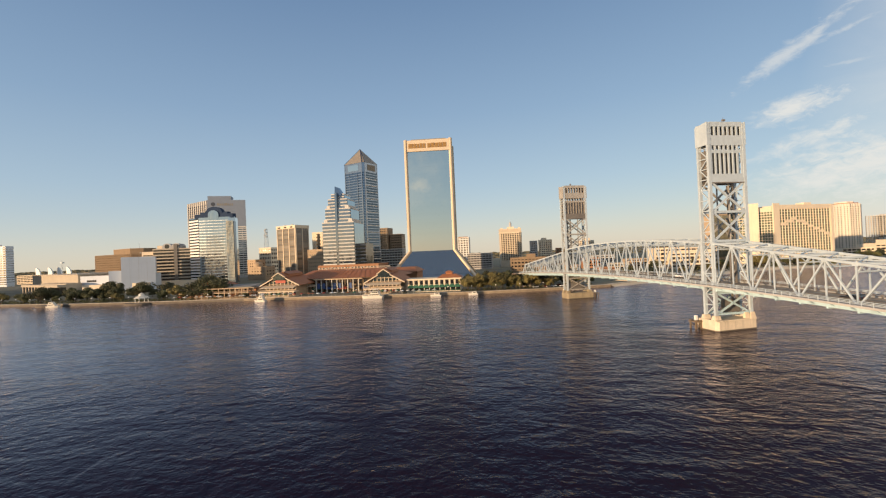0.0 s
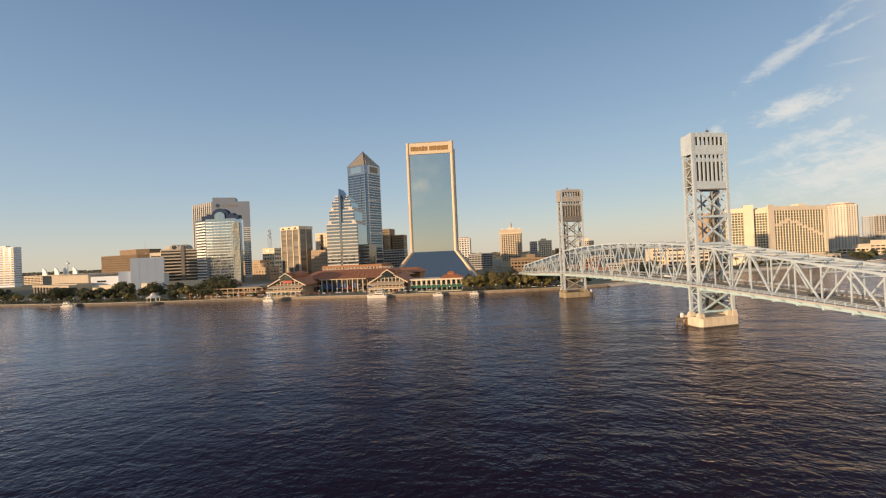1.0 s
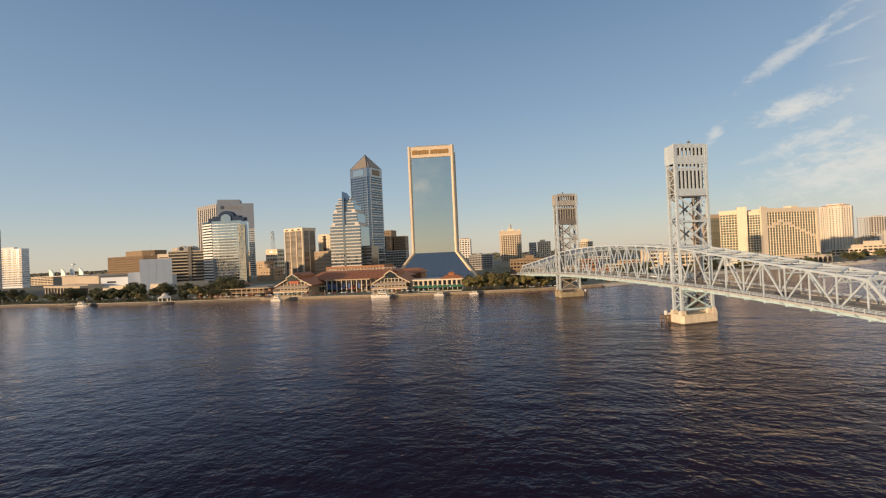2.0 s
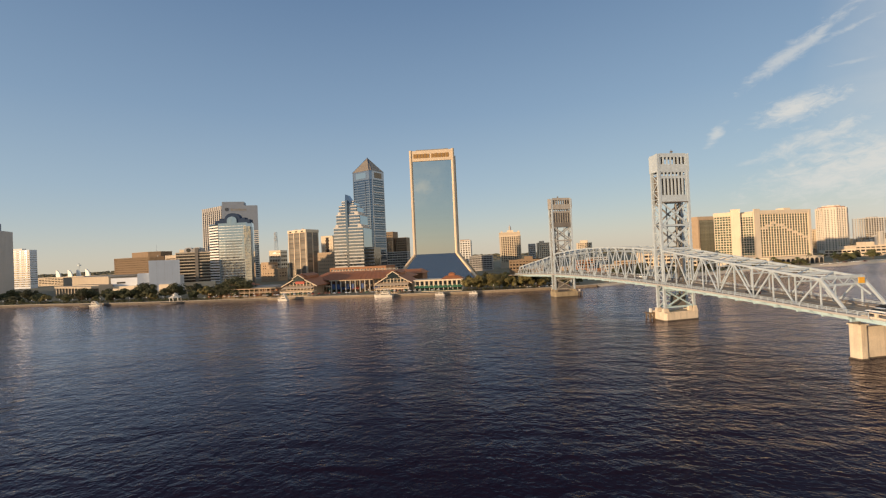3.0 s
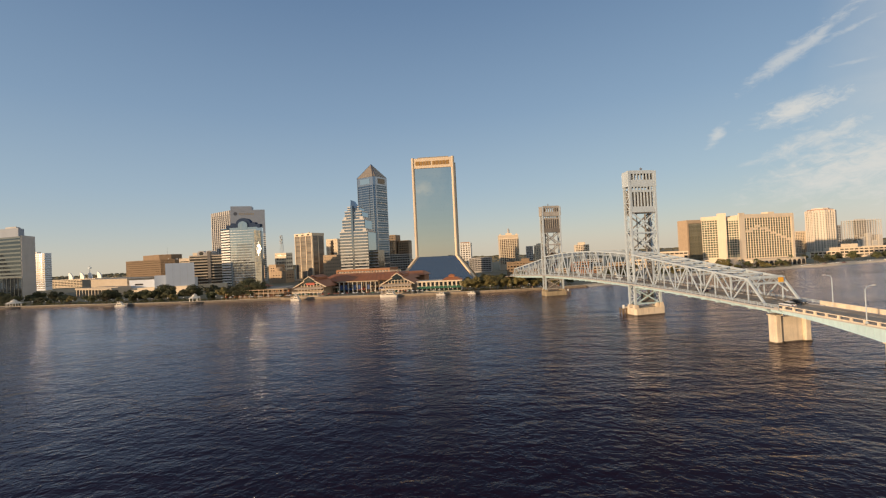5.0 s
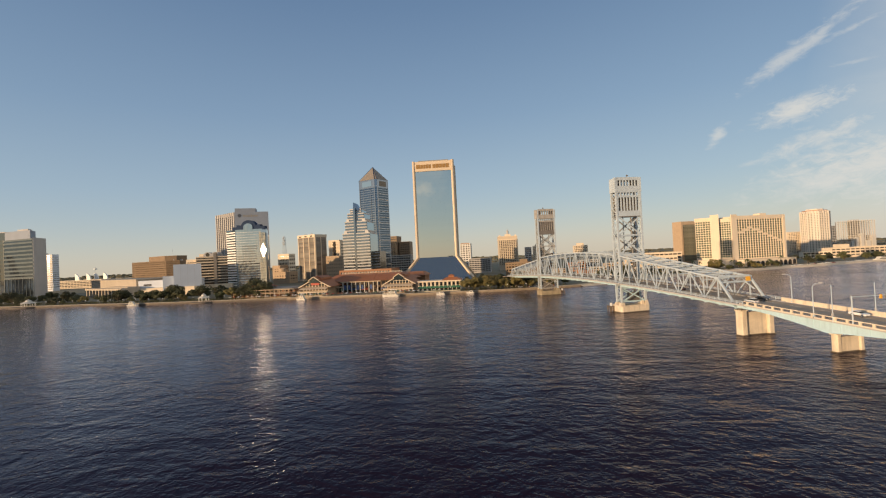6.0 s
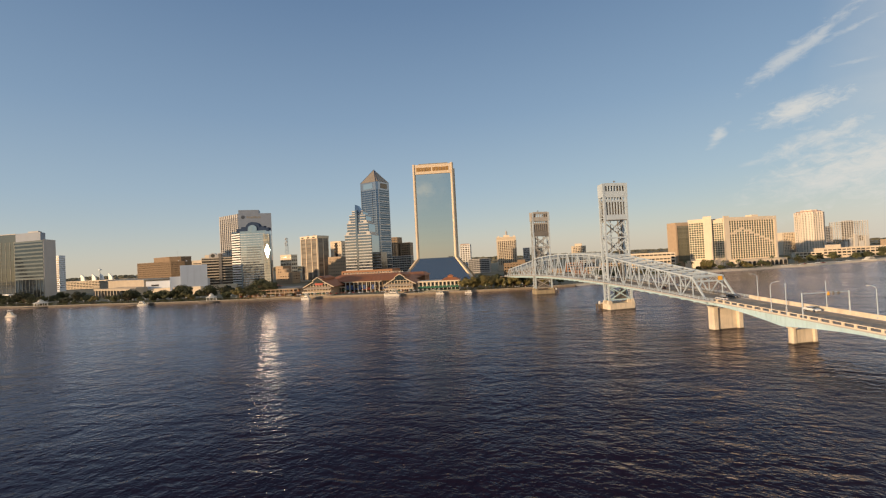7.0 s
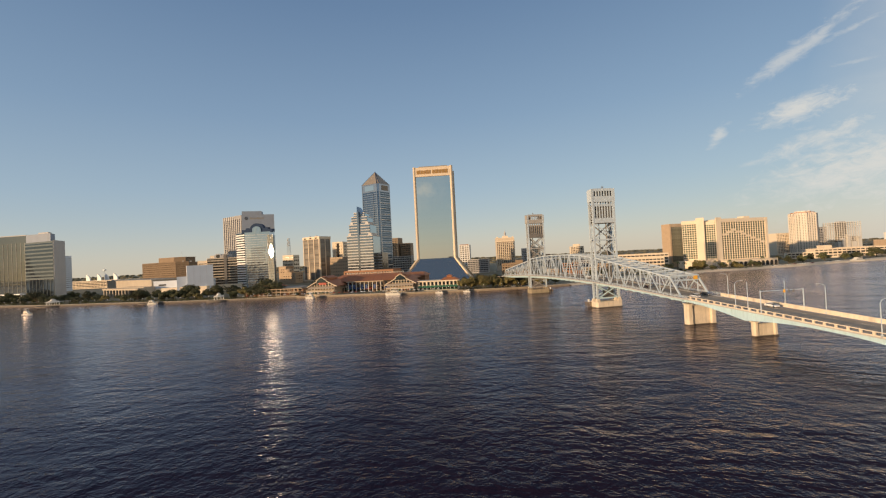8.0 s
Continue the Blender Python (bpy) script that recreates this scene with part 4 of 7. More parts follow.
    part("penthouse_edge", bm, "brown", t)
    antenna(t, -2, 20, h + 9, h + 24, 0.3)
    roof_gear(t, 30, 40, h - 0.8, 3, 3)


brown_block()


# -- riverside office with folded glass front --
def riverside_office():
    f, r, g, e = (-617.5, 413.0), (-630.5, 440.0), (-676.0, 422.0), (-800.0, 424.0)
    t = thing("office_building", (f[0], f[1], GROUND), 0, "riverside office block with folded glass front and grey end wall", "office building")
    h = 83.5
    loc = lambda a: (a[0] - f[0], a[1] - f[1])
    back = (-810.0, 490.0)
    bm = bmnew()
    prism(bm, [loc(e), loc(g), loc(f), loc(r), loc(back)], 0, h - 0.6)
    part("wall", bm, "conc", t)
    # west half: a grid of dark panes between pale mullions; east half: cream bands above, dark glass bays below
    tw, ln = frame_of(e, g)
    ax, ay = loc(e)
    facade(t, (ax, ay), tw, ln, 3, h, 15, 16, band=1.5, pier=0.45, proud=0.2, wall="g_band", glass="g_river", panes="each", pier_proud=0.4, pier_wall="g_cream")
    tw, ln = frame_of(g, f)
    ax, ay = loc(g)
    facade(t, (ax, ay), tw, ln, 30, h, 10, 1, band=2.3, pier=0.0, proud=0.35, wall="g_cream", glass="g_river", panes="strip")
    facade(t, (ax, ay), tw, ln, 3, 29.9, 5, 8, band=0.7, pier=0.6, proud=0.2, wall="g_band", glass="g_river", panes="each", pier_proud=0.5, pier_wall="g_cream")
    tw, ln = frame_of(f, r)
    bm = bmnew()
    block(bm, 0, ln, -0.6, 0, 0, h + 1)
    ob = part("end_wall", bm, "conc", t)
    ob.matrix_basis = pose(0, 0, 0, 0, 0, tw)
    me = bar_mesh("wall_joint", 0.1, 0.05, h, "conc")
    for k in range(1, 4):
        piece("wall_joint", me, t, pose(0, 0, 0, 0, 0, tw) @ Matrix.Translation((k * ln / 4, -0.6, 0)))
    # set-back top storey: glass to the west, pale panels to the east
    bm = bmnew()
    prism(bm, [(-181, 14), (-60, 12), (-60, 36), (-184, 62)], h - 0.6, h + 11.0)
    part("top_storey", bm, "g_river", t, "grey-green glass top storey")
    bm = bmnew()
    prism(bm, [(-181.6, 13.4), (-59.8, 11.4), (-59.8, 36.4), (-184.6, 62.6)], h + 11.0, h + 12.2)
    part("top_edge", bm, "conc", t)
    bm = bmnew()
    prism(bm, [(-59.7, 11.5), (-9.0, 4.2), (-24, 23), (-59.7, 36)], h - 0.6, h + 11.6)
    part("penthouse", bm, "cool_granite", t, "grey panelled penthouse")
    bm = bmnew()
    prism(bm, [(-38, 11), (-17, 8.0), (-26, 20), (-40, 28)], h + 11.6, h + 13.8)
    part("plant_room", bm, "conc", t)
    # entrance canopy
    bm = bmnew()
    prism(bm, [(-104, 0), (-38, -2), (-38, 12), (-104, 14)], 9.5, 11.0)
    part("canopy", bm, "white", t, "flat white entrance canopy")
    for k in range(5):
        bm = bmnew()
        x = -101 + k * 15
        rod(bm, (x, 1.5 - k * 0.5, 0), (x, 1.5 - k * 0.5, 9.5), 0.45, 0.45, 8)
        part("column", bm, "white", t)


riverside_office()

t, w, h = shell("office_building", (-1004, 697), (-934, 700), 14, 78, "white banded office block behind the riverside trees", "cool_white")
facade(t, (0, 0), 0, w, 2, h, 17, 1, band=1.8, pier=0.0, proud=0.4, wall="cool_white", glass="g_grey", panes="strip")
facade(t, (w, 0), 90, 14, 2, h, 17, 1, band=3.2, pier=0.0, proud=0.4, wall="cool_white", glass="g_grey", panes="strip")
roof_box(t, 10, 50, 3, 11, h, h + 3, "precast")


# -- parking deck with white sail-shaped vents --
def west_garage():
    t, w, h = shell("parking_garage", (-1040, 800), (-888, 800), 60, 20, "low cream parking garage with open dark storeys", "cream", "parking garage", parapet=0.6)
    facade(t, (0, 0), 0, w, 0, h, 5, 18, band=1.6, pier=0.8, proud=0.4, wall="cream", glass="dark_void", panes="strip")
    for x, y in ((42, 808), (75, 806), (83, 818), (118, 808)):
        s = thing("roof_sail", (-1040 + x, y, 20), 0, "white curved sail-shaped roof vent on the parking garage", "roof vent", "roof vents on the garage")
        bm = bmnew()
        pts = [(-5, -0.7), (5.5, -0.7)]
        for k in range(9):
            a = k * math.pi / 2 / 8
            pts.append((-5 + 10.5 * math.cos(a) ** 1.2, 15 * math.sin(a)))
        slab_xz(bm, pts, 0, 3)
        part("sail", bm, "white", s)
    m = thing("radio_mast", (-1100, 950, GROUND), 0, "thin steel lattice radio mast", "radio mast")
    bm = bmnew()
    for k in range(3):
        a = k * 2.1
        beam(bm, (2 * math.cos(a), 2 * math.sin(a), 0), (0.6 * math.cos(a), 0.6 * math.sin(a), 50), 0.5)
    for k in range(12):
        a = k * 2.1
        r = 2 - k * 0.115
        beam(bm, (r * math.cos(a), r * math.sin(a), k * 4.1), (r * math.cos(a + 2.1), r * math.sin(a + 2.1), k * 4.1 + 4), 0.3)
    part("lattice", bm, "steel", m)
    bm = bmnew()
    block(bm, -3, 3, -3, 3, 43, 46)
    part("platform", bm, "steel", m)


west_garage()


# -- concert hall with a tall stage house --
def concert_hall():
    p, q = (-598.0, 476.0), (-471.0, 421.0)
    turn, w = frame_of(p, q)
    t = thing("concert_hall", (p[0], p[1], GROUND), turn, "low beige concert hall with a columned porch towards the river", "concert hall")
    h = 21.0
    bm = bmnew()
    block(bm, 0, w, 0, 50, 0, h)
    part("wall", bm, "sandstone", t)
    bm = bmnew()
    block(bm, -0.6, w + 0.6, -0.6, 50.6, h, h + 1.2)
    part("parapet", bm, "sandstone", t)
    bm = bmnew()
    block(bm, w * 0.55, w + 10, -14, 0, 0, h - 8)
    part("porch_block", bm, "sandstone", t)
    bm = bmnew()
    block(bm, w * 0.30, w + 12, -22, -14, h - 11.5, h - 9)
    part("porch_roof", bm, "sandstone", t)
    for k in range(9):
        bm = bmnew()
        block(bm, w * 0.32 + k * 9.5, w * 0.32 + k * 9.5 + 2.0, -21.5, -19.5, 0, h - 11.5)
        part("porch_column", bm, "sandstone", t)
    bm = bmnew()
    block(bm, w * 0.32, w + 10, -14.2, -14, 0.5, h - 12)
    part("porch_window", bm, "g_dark", t)
    # stage house, a thing of its own; its front is turned from the sun in place of a neighbour's shadow
    t, w, h = shell("stage_house", (-414, 418), (-390, 438), 44, 40, "tall plain pale stage house of a theatre", "cool_white", "theatre building", parapet=1.2)
    me = bar_mesh("panel_joint", 0.12, 0.05, h, "conc")
    for k in range(1, 4):
        piece("panel_joint", me, t, Matrix.Translation((k * w / 4, 0, 0)))
    bm = bmnew()
    block(bm, -12, 0, 10, 30, 0, 24)
    part("lower_stage", bm, "cool_white", t)
    t, w, h = shell("theatre_wing", (-468, 421), (-400, 434.5), 30, 21, "long low pale theatre wing with a cream foyer", "cool_white", "theatre building", parapet=0.8)
    bm = bmnew()
    block(bm, 8, w + 6, -9, 0, 0, 10)
    part("foyer", bm, "cream", t)
    bm = bmnew()
    block(bm, w * 0.10, w * 0.24, -0.3, 0, 13, 15)
    part("vent", bm, "dark_void", t)


concert_hall()

# -- smaller buildings between the towers --
def box_office(name, p, q, depth, top, label, wall, floors, bays, band=1.6, pier=1.0, glass="g_dark", proud=0.3, panes="strip", side=True, category="office building", pent=None):
    t, w, h = shell(name, p, q, depth, top, label, wall, category)
    facade(t, (0, 0), 0, w, 1, h, floors, bays, band=band, pier=pier, proud=proud, wall=wall, glass=glass, panes=panes)
    if side:
        facade(t, (w, 0), 90, depth, 1, h, floors, max(2, bays // 2), band=band, pier=pier, proud=proud, wall=wall, glass=glass, panes=panes)
    if pent:
        roof_box(t, w * pent[0], w * pent[1], depth * 0.2, depth * 0.8, h - 1, h + pent[2], wall)
    return t, w, h


box_office("hotel_building", (-541, 900), (-511, 896), 24, 58, "pale block with rows of dark window slots", "cream", 6, 7, band=4.6, pier=1.6, panes="each")
m = thing("lattice_tower", (-526, 905, 57), 0, "steel lattice broadcast tower on a roof", "lattice tower")
bm = bmnew()
for sx, sy in ((-1, -1), (1, -1), (1, 1), (-1, 1)):
    beam(bm, (3.2 * sx, 3.2 * sy, 0), (2.0 * sx, 2.0 * sy, 42), 0.5)
for k in range(10):
    r = 3.2 - k * 0.1
    s = 1 if k % 2 else -1
    for a in range(4):
        c0, c1 = math.pi / 4 + a * math.pi / 2, math.pi / 4 + (a + 1) * math.pi / 2
        beam(bm, (r * 1.41 * math.cos(c0), r * 1.41 * math.sin(c0), k * 4 + (2 - 2 * s)), (r * 1.41 * math.cos(c1), r * 1.41 * math.sin(c1), k * 4 + (2 + 2 * s)), 0.28)
part("lattice", bm, "steel", m)
bm = bmnew()
for z, r in ((24, 3.8), (33, 3.4), (41, 2.6)):
    rod(bm, (0, 0, z), (0, 0, z + 1.6), r, r, 10)
for x, z in ((-2.4, 27), (2.2, 29), (-1.2, 37)):
    rod(bm, (x, -2.6, z), (x, -2.6, z + 3), 1.3, 1.3, 8)
part("platform", bm, "conc", m)
box_office("brick_building", (-406, 640), (-390, 636), 20, 32, "plain tan brick block behind the waterfront", "tan", 7, 4, band=2.6, pier=2.4, panes="each")
t, w, h = box_office("brick_building", (-386, 609), (-356, 604.5), 22, 21, "orange brick corner building with a round stair drum", "tan", 4, 6, band=2.9, pier=3.0, panes="each")
bm = bmnew()
rod(bm, (w * 0.45, 6, h - 1), (w * 0.45, 6, h + 4.5), 6.5, 6.5, 20)
rod(bm, (w * 0.45, 6, h + 4.5), (w * 0.45, 6, h + 6.5), 6.5, 3.5, 20)
part("stair_drum", bm, "tan", t)
t, w, h = box_office("tan_tower", (-343, 740), (-319, 738), 28, 76, "tan windowed tower with a dark recess", "cream", 12, 4, band=3.4, pier=3.6, panes="each")
# recess drawn as a dark block on the wall, its shade in the colour
bm = bmnew()
block(bm, w * 0.42, w * 0.62, -0.8, 0.1, h * 0.55, h - 3)
part("recess", bm, "dark_void", t)
box_office("tan_building", (-313, 656), (-272, 654), 18, 44, "low tan wing in front of the tan tower", "tan", 7, 12, band=3.6, pier=1.6, glass="olive_glass", panes="each")
# the next two stand in the pyramid tower's shade, put into the brown walls
box_office("dark_tower", (-216, 720), (-199, 718), 24, 76, "brown-grey office tower with fine bands", "panel_brown", 18, 5, band=2.0, pier=1.2, glass="g_grey", side=False)
box_office("dark_tower", (-196, 722), (-176, 722), 24, 65, "brown-grey glass office block with stone bands", "panel_brown", 15, 6, band=2.0, pier=1.4, glass="g_dark")
box_office("grey_building", (-212, 690), (-168, 692), 20, 40, "low grey banded office building", "conc", 9, 10, band=1.5, pier=0.6, glass="g_grey")
t, w, h = box_office("cream_tower", (-102, 900), (-78.5, 900), 28, 60, "plain cream tower behind the mirror tower", "precast", 12, 4, band=2.2, pier=2.2, panes="each")
bm = bmnew()
block(bm, 2, w - 2, -0.6, 0, h - 0.5, h + 1.0)
part("roof_edge", bm, "brick", t)
box_office("parking_garage", (-64, 700), (-26, 700), 40, 27, "grey-white parking garage with open dark storeys", "conc", 7, 8, band=1.5, pier=0.7, glass="dark_void", category="parking garage")


# -- cream tower with a cupola --
def cupola_tower():
    p, q = (-12.0, 762.0), (23.5, 765.0)
    t, w, h = shell("cream_tower", p, q, 30, 66, "cream 1920s office tower with a small roof cupola", "beige", parapet=1.5)
    facade(t, (0, 0), 0, w, 10, h - 7, 15, 9, band=1.1, pier=1.7, proud=0.3, wall="beige", glass="g_dark", panes="each", pier_proud=0.7)
    facade(t, (w, 0), 90, 30, 10, h - 7, 15, 7, band=1.1, pier=1.7, proud=0.3, wall="beige", glass="g_dark", panes="each", pier_proud=0.7)
    bm = bmnew()
    block(bm, -0.9, w + 0.9, -0.9, 31, h - 7, h - 5.6)
    block(bm, -0.6, w + 0.6, -0.6, 30.6, h - 0.6, h + 0.3)
    part("cornice", bm, "cream", t)
    roof_box(t, w * 0.38, w * 0.68, 8, 20, h - 1, h + 4, "cream")
    bm = bmnew()
    rod(bm, (w * 0.53, 14, h + 4), (w * 0.53, 14, h + 10), 2.2, 2.2, 10)
    rod(bm, (w * 0.53, 14, h + 10), (w * 0.53, 14, h + 13.5), 2.4, 0.4, 10)
    part("cupola", bm, "conc", t)
    antenna(t, w * 0.53, 14, h + 13, h + 19)
    for k in (0.08, 0.92):
        roof_box(t, w * k - 1.5, w * k + 1.5, 2, 5, h - 1, h + 2.5, "cream", "roof_block")


cupola_tower()
box_office("brick_building", (2, 560), (46, 556), 34, 20, "red-brown brick building near the bridge end", "panel_brown", 4, 10, band=2.4, pier=1.6, panes="each", pent=(0.45, 0.7, 4))
box_office("grey_tower", (35.6, 720), (46.7, 720), 18, 43, "grey apartment tower seen far behind trees", "conc", 12, 4, pier=0.9, panes="each")
box_office("cream_tower", (50, 722), (69.8, 722), 18, 44, "cream apartment tower seen far behind trees", "cream", 12, 6, pier=1.3, panes="each", pent=(0.2, 0.6, 3))
t, w, h = box_office("cream_tower", (172, 1100), (206, 1100), 22, 45, "cream apartment block with roof rooms", "cream", 10, 8, pier=1.4, panes="each", pent=(0.25, 0.75, 6))
box_office("church_tower", (80, 760), (90, 760), 10, 30, "dark brick church tower with a spire", "brick", 4, 2, panes="each", category="church")

# -- block on the south bank, mirrored in the tall tower --
box_office("apartment_building", (-40, -480), (-84, -480), 24, 30, "brown apartment block on the south bank", "tan", 8, 3, band=1.8, pier=1.2, panes="strip", category="apartment building", pent=(0.1, 0.5, 5))

# -- raised railway bridge further up the river, mirrored in the riverside office --
def bascule_bridge():
    t = thing("bascule_bridge", (-935, 322, 0), -20, "dark steel railway drawbridge with its leaf raised", "drawbridge")
    foot, head = Vector((8, 0, 12)), Vector((-9, 0, 74))
    axis = head - foot
    flat = Vector((axis.z, 0, -axis.x)).normalized()
    for y in (-3.5, 3.5):
        lo = [foot + axis * k / 8 + Vector((0, y, 0)) for k in range(9)]
        hi = [p + flat * (10 - 0.8 * k) for k, p in enumerate(lo)]
        for k in range(8):
            bm = bmnew()
            beam(bm, lo[k], lo[k + 1], 1.1)
            beam(bm, hi[k], hi[k + 1], 1.1)
            part("chord", bm, "dark_void", t)
            bm = bmnew()
            beam(bm, lo[k], hi[k + 1] if k % 2 else hi[k], 0.7)
            beam(bm, hi[k], lo[k + 1], 0.7)
            part("web_bar", bm, "dark_void", t)
    bm = bmnew()
    block(bm, 8, 24, -4.5, 4.5, 20, 34)
    part("counterweight", bm, "dark_steel", t)
    bm = bmnew()
    block(bm, 0, 30, -6, 6, -4, 12)
    part("pier", bm, "conc", t)
    for x in (10, 24):
        bm = bmnew()
        beam(bm, (x, -4, 12), (16, -4, 40), 1.2)
        beam(bm, (x, 4, 12), (16, 4, 40), 1.2)
        part("tower_frame", bm, "dark_void", t)


bascule_bridge()

# ---- the lift bridge: x across it to the east, y along it to the north ----
BRIDGE = (66.6, 157.0, 0.0)
BRIDGE_TURN = 17.6
WIDE = 13.4                                   # between the two trusses


def deck_z(s):
    """Height of the road along the bridge."""
    if s < -74:
        return 12.3 + (s + 74) * 0.052
    if s > 188:
        return max(5.0, 11.9 - (s - 188) * 0.052)
    k = (s - 57) / 131.0
    return 16.0 - 3.9 * k * k


def chord_z(s):
    """Height of the upper chord."""
    if s < -1:
        return 20.4 + (s + 67.6) * (29.0 - 20.4) / 66.6 if s < -40 else 24.0 + (s + 40) * (29.3 - 24.0) / 39.0
    if s < 113:
        k = (s - 52) / 62.0
        return 31.6 - 3.2 * k * k
    return 27.6 - (s - 113) * (27.6 - 19.0) / 66.0


def bridge_thing(name, label, category="bridge", group="", kind=""):
    return thing(name, BRIDGE, BRIDGE_TURN, label, category, group, kind)


def truss_span(s0, s1, n, label, ends):
    """Two trusses with upper and lower chords, posts, diagonals, floor beams and top bracing. ends: sloping end posts at s0 / s1."""
    t = bridge_thing("truss_span", label, "truss span", "truss spans of the bridge")
    ss = [s0 + (s1 - s0) * k / n for k in range(n + 1)]
    for a in (0.0, WIDE):
        top0, top1 = (1 if ends[0] else 0), (n - 1 if ends[1] else n)
        for k in range(n):
            bm = bmnew()
            beam(bm, (a, ss[k], deck_z(ss[k]) - 1.1), (a, ss[k + 1], deck_z(ss[k + 1]) - 1.1), 0.7, 1.1)
            part("lower_chord", bm, "blue_steel", t)
            if top0 <= k < top1:
                bm = bmnew()
                beam(bm, (a, ss[k], chord_z(ss[k])), (a, ss[k + 1], chord_z(ss[k + 1])), 0.6, 0.65)
                part("upper_chord", bm, "steel", t)
        for k in range(n + 1):
            lo = (a, ss[k], deck_z(ss[k]) - 0.6)
            hi = (a, ss[k], chord_z(ss[k]))
            if top0 <= k <= top1:
                bm = bmnew()
                beam(bm, lo, hi, 0.32, 0.32)
                part("post", bm, "steel", t)
                bm = bmnew()
                block(bm, a - 0.36, a + 0.36, ss[k] - 0.7, ss[k] + 0.7, hi[2] - 0.6, hi[2] + 0.34)
                part("gusset", bm, "steel", t)
            if k < n:
                up = (k % 2 == 0) if ends[0] else (k % 2 == 1)
                p = lo if up else hi
                q = (a, ss[k + 1], chord_z(ss[k + 1])) if up else (a, ss[k + 1], deck_z(ss[k + 1]) - 0.6)
                last = (k == 0 and ends[0]) or (k == n - 1 and ends[1])
                if k == n - 1 and ends[1]:
                    p, q = hi, (a, ss[k + 1], deck_z(ss[k + 1]) - 0.6)
                bm = bmnew()
                beam(bm, p, q, 0.62 if last else 0.38, 0.62 if last else 0.38)
                part("end_post" if last else "diagonal", bm, "steel", t)
    for k in range(n + 1):
        z = deck_z(ss[k]) - 1.5
        bm = bmnew()
        beam(bm, (0, ss[k], z), (WIDE, ss[k], z), 0.5, 1.3)
        part("floor_beam", bm, "blue_steel", t)
        if (not ends[0] or k >= 1) and (not ends[1] or k <= n - 1):
            z = chord_z(ss[k])
            bm = bmnew()
            beam(bm, (0.3, ss[k], z), (WIDE - 0.3, ss[k], z), 0.4, 0.5)
            beam(bm, (0.3, ss[k], z - 2.0), (WIDE - 0.3, ss[k], z - 2.0), 0.3, 0.35)
            for j in range(5):
                x0, x1 = 0.3 + j * (WIDE - 0.6) / 5, 0.3 + (j + 1) * (WIDE - 0.6) / 5
                beam(bm, (x0, ss[k], z - (2.0 if j % 2 else 0)), (x1, ss[k], z - (0 if j % 2 else 2.0)), 0.18, 0.18)
            part("sway_frame", bm, "steel", t)
            if k < n and (not ends[1] or k < n - 1):
                bm = bmnew()
                z1 = chord_z(ss[k + 1])
                beam(bm, (0.4, ss[k], z), (WIDE - 0.4, ss[k + 1], z1), 0.28, 0.28)
                beam(bm, (WIDE - 0.4, ss[k], z), (0.4, ss[k + 1], z1), 0.28, 0.28)
                part("top_bracing", bm, "steel", t)
    return t


truss_span(-74.0, -1.6, 10, "silver-painted steel truss side span over dark water", (True, False))
truss_span(4.6, 110.4, 14, "silver-painted steel truss lift span between the bridge towers", (False, False))
truss_span(117.0, 189.0, 10, "silver-painted steel truss side span towards the city bank", (False, True))


